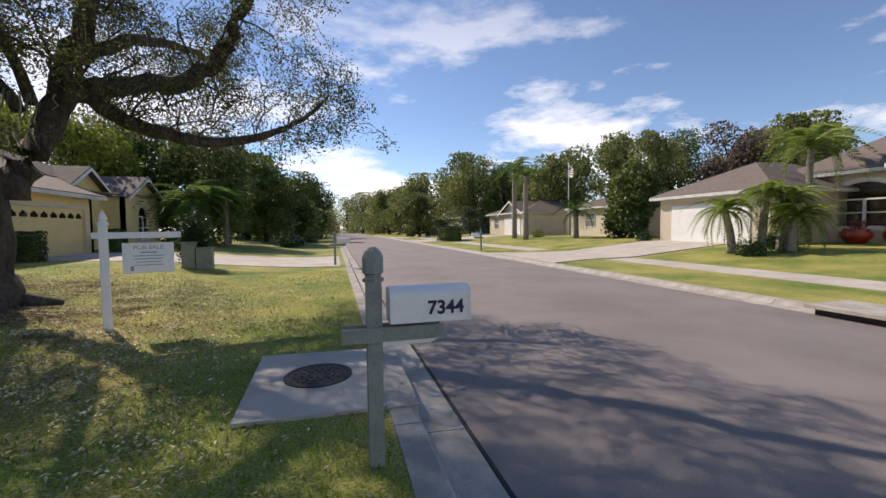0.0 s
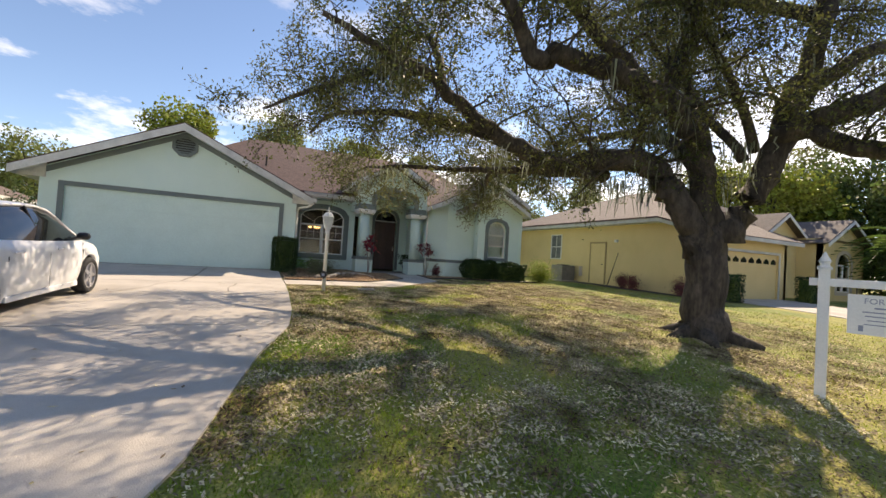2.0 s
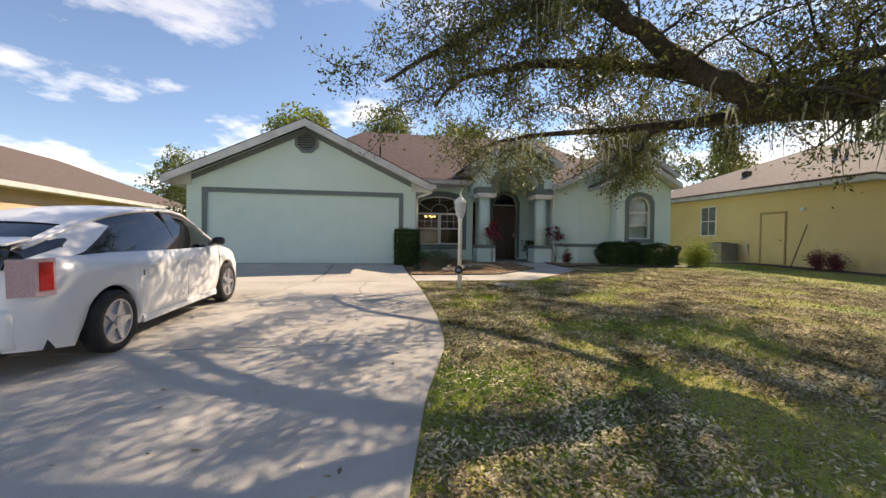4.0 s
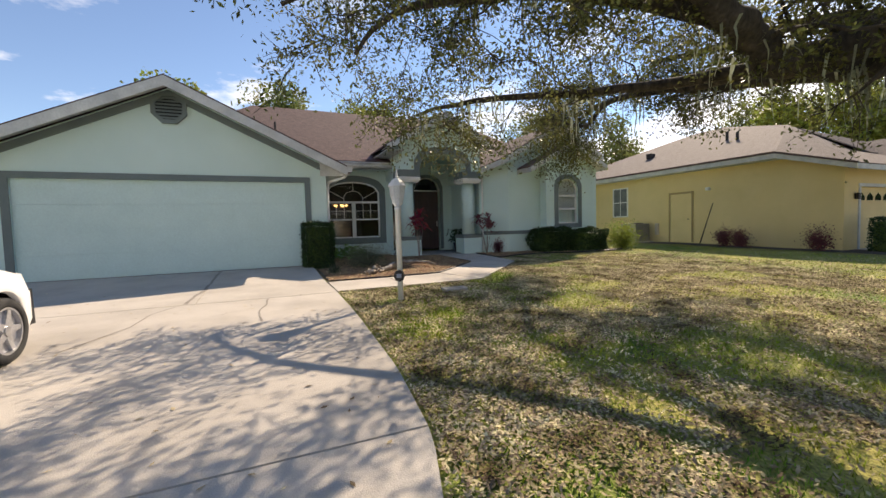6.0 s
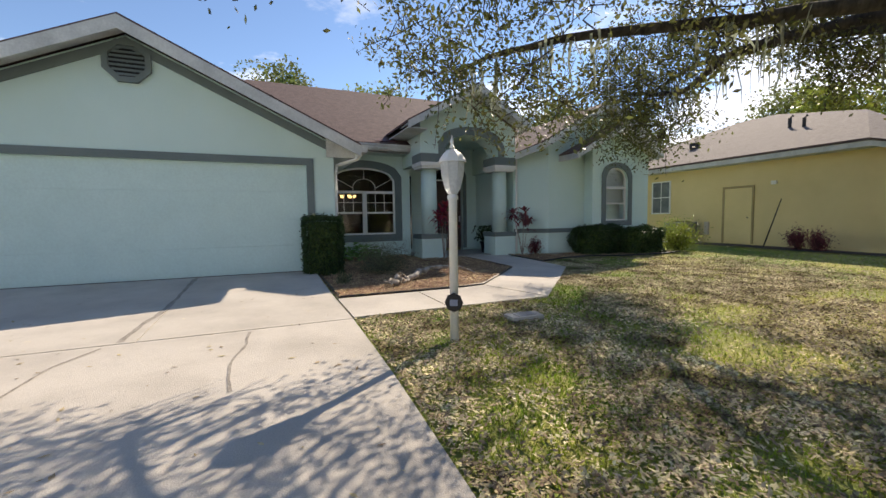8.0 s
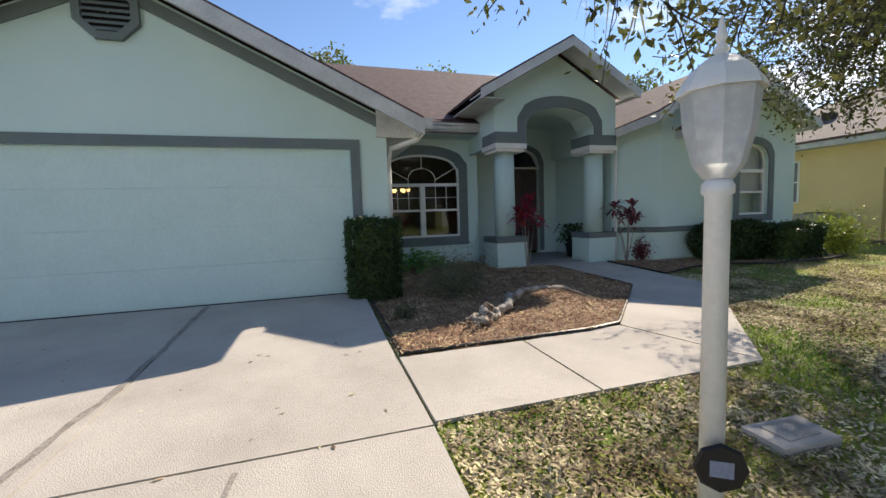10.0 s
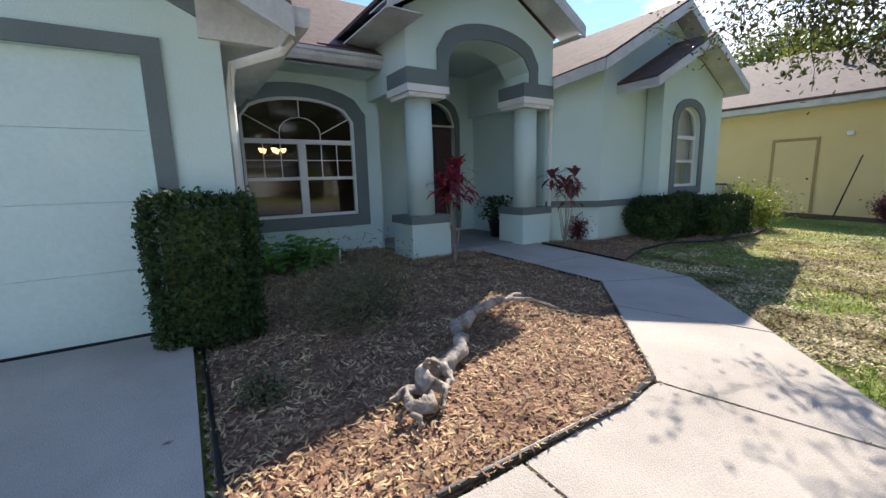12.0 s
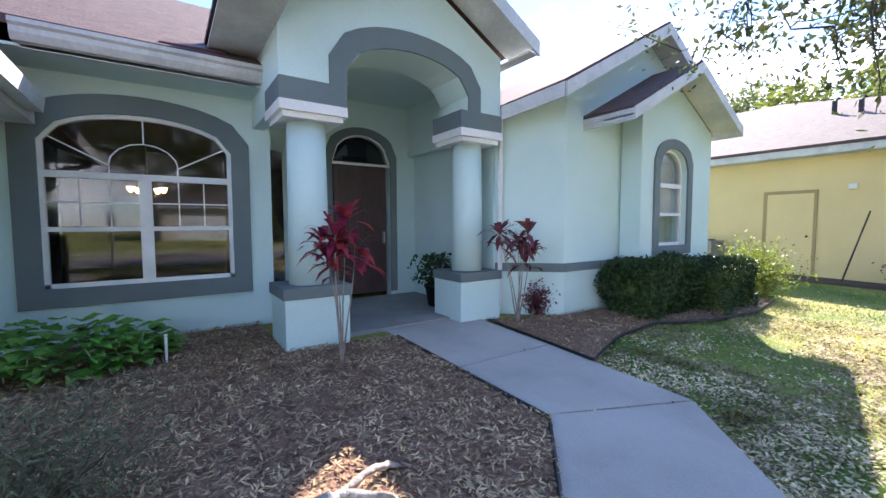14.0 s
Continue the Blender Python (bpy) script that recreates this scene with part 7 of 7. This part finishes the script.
# trees
FAR = [(22.5, 27.0, 5.6, 2.9, DARKLEAF), (30, 20, 8.0, 3.4, FARLEAF), (33, 27, 9.5, 3.8, TWIGLEAF), (31, 40, 11, 4.5, FARLEAF), (34, 54, 12.5, 5.5, FARLEAF), (24, 55, 9.5, 4.2, DARKLEAF), (22, 72, 11.5, 5.5, FARLEAF), (13.5, 66, 7.0, 2.6, FARLEAF), (16, 80, 12, 5.0, FARLEAF), (13, 100, 11, 5.0, FARLEAF), (9, 135, 13, 6.0, FARLEAF), (36, 8, 7.5, 4.5, FARLEAF), (29, 32, 9.5, 4.5, FARLEAF), (27, 48, 10, 4.8, FARLEAF), (30, 60, 11, 5.5, FARLEAF), (25, 80, 11, 5.5, FARLEAF), (16, 92, 10.5, 5, FARLEAF), (34, 22, 8, 4.5, FARLEAF), (40, 30, 9.5, 5.5, FARLEAF), (21, 60, 12.5, 5.0, FARLEAF), (12, 120, 11, 5.5, FARLEAF), (-21, 34, 9, 4.5, YELLOWLEAF), (-16, 31, 8.5, 4, YELLOWLEAF), (-9, 48, 9, 5, DARKLEAF), (-7, 76, 9.5, 5, DARKLEAF), (44, 16, 9, 5, FARLEAF), (40, 40, 12, 5.5, DARKLEAF), (28, 66, 12, 5, FARLEAF), (18, 115, 12, 6, FARLEAF), (5, 170, 14, 7, FARLEAF), (-5, 190, 14, 8, FARLEAF),
       (-9.0, 34, 8.5, 4.2, DARKLEAF), (-13.5, 36, 9, 4.5, DARKLEAF), (-6.2, 42, 8.0, 3.8, DARKLEAF), (-5.0, 55, 8.5, 4.2, DARKLEAF), (-4.6, 70, 9, 4.4, DARKLEAF), (-5.5, 88, 9.5, 4.8, FARLEAF), (-5, 110, 9.5, 5, FARLEAF), (-18, 40, 11, 5, FARLEAF), (-26, 40, 12, 5.5, FARLEAF), (-12, 60, 10, 5, FARLEAF),
       (-38, -5, 11.5, 4.6, YELLOWLEAF), (-39, 2, 12.5, 4.6, FARLEAF), (-38, 9, 12.0, 4.6, YELLOWLEAF), (-40, 17, 11.5, 5, FARLEAF), (-37, 25, 11.5, 5, FARLEAF), (-34, 33, 11.5, 5, FARLEAF), (-46, -16, 9, 5, FARLEAF), (-24, 12.6, 5.4, 1.8, FARLEAF)]
for i, (x, y, h, r, m) in enumerate(FAR):
    near = abs(y) < 45
    if y > 58 and x > -15:
        r *= 1.35
    broadleaf(x, y, h, r, m, "leafy %s tree with an uneven crown %s" % ("dark green" if m is DARKLEAF else "yellow green" if m is YELLOWLEAF else "bare brown" if m is TWIGLEAF else "mid green", "behind the houses" if x > 20 or x < -20 else "beside the street"), 100 + i, 15000 if near else 9000, 0.27 if near else 0.42, low=0.04)
palm(-8.6, 29.0, 2.6, 3.0, 26, "palm with dark drooping fronds beside the yellow house", 91, m=FROND, r=0.14, droop=0.9)
palm(-7.2, 31.0, 3.2, 2.8, 26, "palm with dark drooping fronds beside the yellow house", 92, m=FROND, r=0.14, droop=0.9)
for i, (x, y) in enumerate([(-3.2, 36), (-2.4, 45), (-3.5, 33), (-2.2, 60)]):
    bush("shrub", x, y, gz(x), 1.1, 0.9, HEDGELEAF, "low dark shrub beside the street", 1500, 0.14, 120 + i)


# ---- grass, litter and chips ----
def inside(P_, x, y):
    n, c = len(P_), np.zeros(len(x), bool)
    for i in range(n):
        (x0, y0), (x1, y1) = P_[i], P_[i - 1]
        hit = ((y0 > y) != (y1 > y)) & (x < (x1 - x0) * (y - y0) / (y1 - y0 + 1e-12) + x0)
        c ^= hit
    return c


def scatter(n, rng, density):
    x, y = rng.uniform(-15.5, 0.36, n), rng.uniform(-0.8, 15.0, n)
    edge_ = np.interp(-x, EDGE_X, EDGE_Y)
    keep = (y > edge_ + 0.02) & (rng.random(n) < density(x, y))
    for poly in (pad, bed1, bed2, *cuts):
        keep &= ~inside(poly, x, y)
    return x[keep], y[keep]


GX = np.array([-60, -24, -16.0, -15.1, -13.8, -10.2, -7.4, -5.6, -4.0, -2.4, -1.2, 0.3])
GZ = np.array([gz(v) for v in GX])


def worn(x, y):
    """Where the lawn is thin and covered with fallen leaves, 0 to 1."""
    base = np.clip(1.25 * np.exp(-((x + 8.7) / 6.0) ** 4 - ((y - 5.6) / 5.3) ** 4) + 0.03, 0, 1)
    q = np.array([noise.noise(Vector((a * 0.8, b * 0.8, 3))) + 0.5 * noise.noise(Vector((a * 2.6, b * 2.6, 9))) for a, b in zip(x, y)])
    rim = 0.9 * np.exp(-((y - np.interp(-x, EDGE_X, EDGE_Y) - 0.1) / 0.28) ** 2) * (x < -2.2) * (x > -10.5)
    return np.clip(base * np.clip(0.66 + 1.5 * q, 0.12, 1) + rim * np.clip(0.6 + q, 0.15, 1), 0, 1)


def turf():
    rng = np.random.default_rng(11)
    path = np.array([(0, 0), (0, 1), (-1.5, 0.5), (-4, 0.8), (-7, 1.2), (-9, 1.8), (-12, 3.0)])

    def near(x, y):
        d = np.min([np.hypot(x - a, y - b) for a, b in path], 0)
        return np.clip(1.5 / (d + 0.5), 0.03, 1.0)
    x, y = scatter(560000, rng, near)
    n = len(x)
    clump = np.array([noise.noise(Vector((a * 1.3, b * 1.3, 0))) for a, b in zip(x[::8], y[::8])]).repeat(8)[:n]
    k = rng.random(n) > 0.72 * worn(x, y)
    x, y, clump = x[k], y[k], clump[k]
    n = len(x)
    h = rng.uniform(0.018, 0.05, n) * (1 + 0.6 * clump)
    z = np.interp(x, GX, GZ)
    a = rng.uniform(0, 2 * np.pi, n)
    w = rng.uniform(0.003, 0.006, n)
    lean = rng.uniform(0.2, 1.0, n) * h
    b = rng.uniform(0, 2 * np.pi, n)
    v0 = np.stack([x - np.cos(a) * w, y - np.sin(a) * w, z - 0.004], 1)
    v1 = np.stack([x + np.cos(a) * w, y + np.sin(a) * w, z - 0.004], 1)
    v2 = np.stack([x + np.cos(b) * lean, y + np.sin(b) * lean, z + h], 1)
    V = np.stack([v0, v1, v2], 1).reshape(-1, 3)
    tagged(part("grass", (V.tolist(), np.arange(3 * n).reshape(n, 3).tolist()), BLADE), "short uneven lawn grass blades", "grass", kind="stuff")

    x, y = scatter(1000000, rng, worn)
    z = np.interp(x, GX, GZ) + 0.03
    flat_bits("leaf_litter", x, y, z - 0.006, 0.035, 0.42, LITTER, "dry fallen oak leaves on the lawn", rng)


def flat_bits(name, x, y, z, size, aspect, m, label, rng, tilt=0.35):
    n = len(x)
    a = rng.uniform(0, 2 * np.pi, n)
    ln = size * rng.uniform(0.5, 1.5, n)
    d = np.stack([np.cos(a), np.sin(a), rng.normal(size=n) * tilt], 1) * ln[:, None] / 2
    s = np.stack([-np.sin(a), np.cos(a), rng.normal(size=n) * tilt], 1) * (ln * aspect)[:, None] / 2
    c = np.stack([x, y, z], 1)
    V = np.stack([c - d, c + s, c + d, c - s], 1).reshape(-1, 3)
    tagged(part(name, (V.tolist(), np.arange(4 * n).reshape(n, 4).tolist()), m), label, "litter", kind="stuff")


turf()


def chips():
    rng = np.random.default_rng(12)
    x, y = rng.uniform(-18.1, -12.5, 120000), rng.uniform(1.4, 12, 120000)
    k = inside(bed1, x, y) | (inside(bed2, x, y) & (rng.random(120000) < 0.5))
    x, y = x[k], y[k]
    z = np.interp(x, GX, GZ) + 0.045 + rng.random(len(x)) * 0.02
    flat_bits("mulch", x, y, z, 0.046, 0.25, MULCH, "loose brown wood chips", rng, 0.3)
    x, y = rng.uniform(-14, 0, 500), rng.uniform(-5, 1.3, 500)
    z = np.array([drive_z(v) for v in x]) + 0.026
    flat_bits("drive_litter", x, y, z, 0.05, 0.4, LITTER, "a few dry leaves on the driveway", rng, 0.1)


chips()
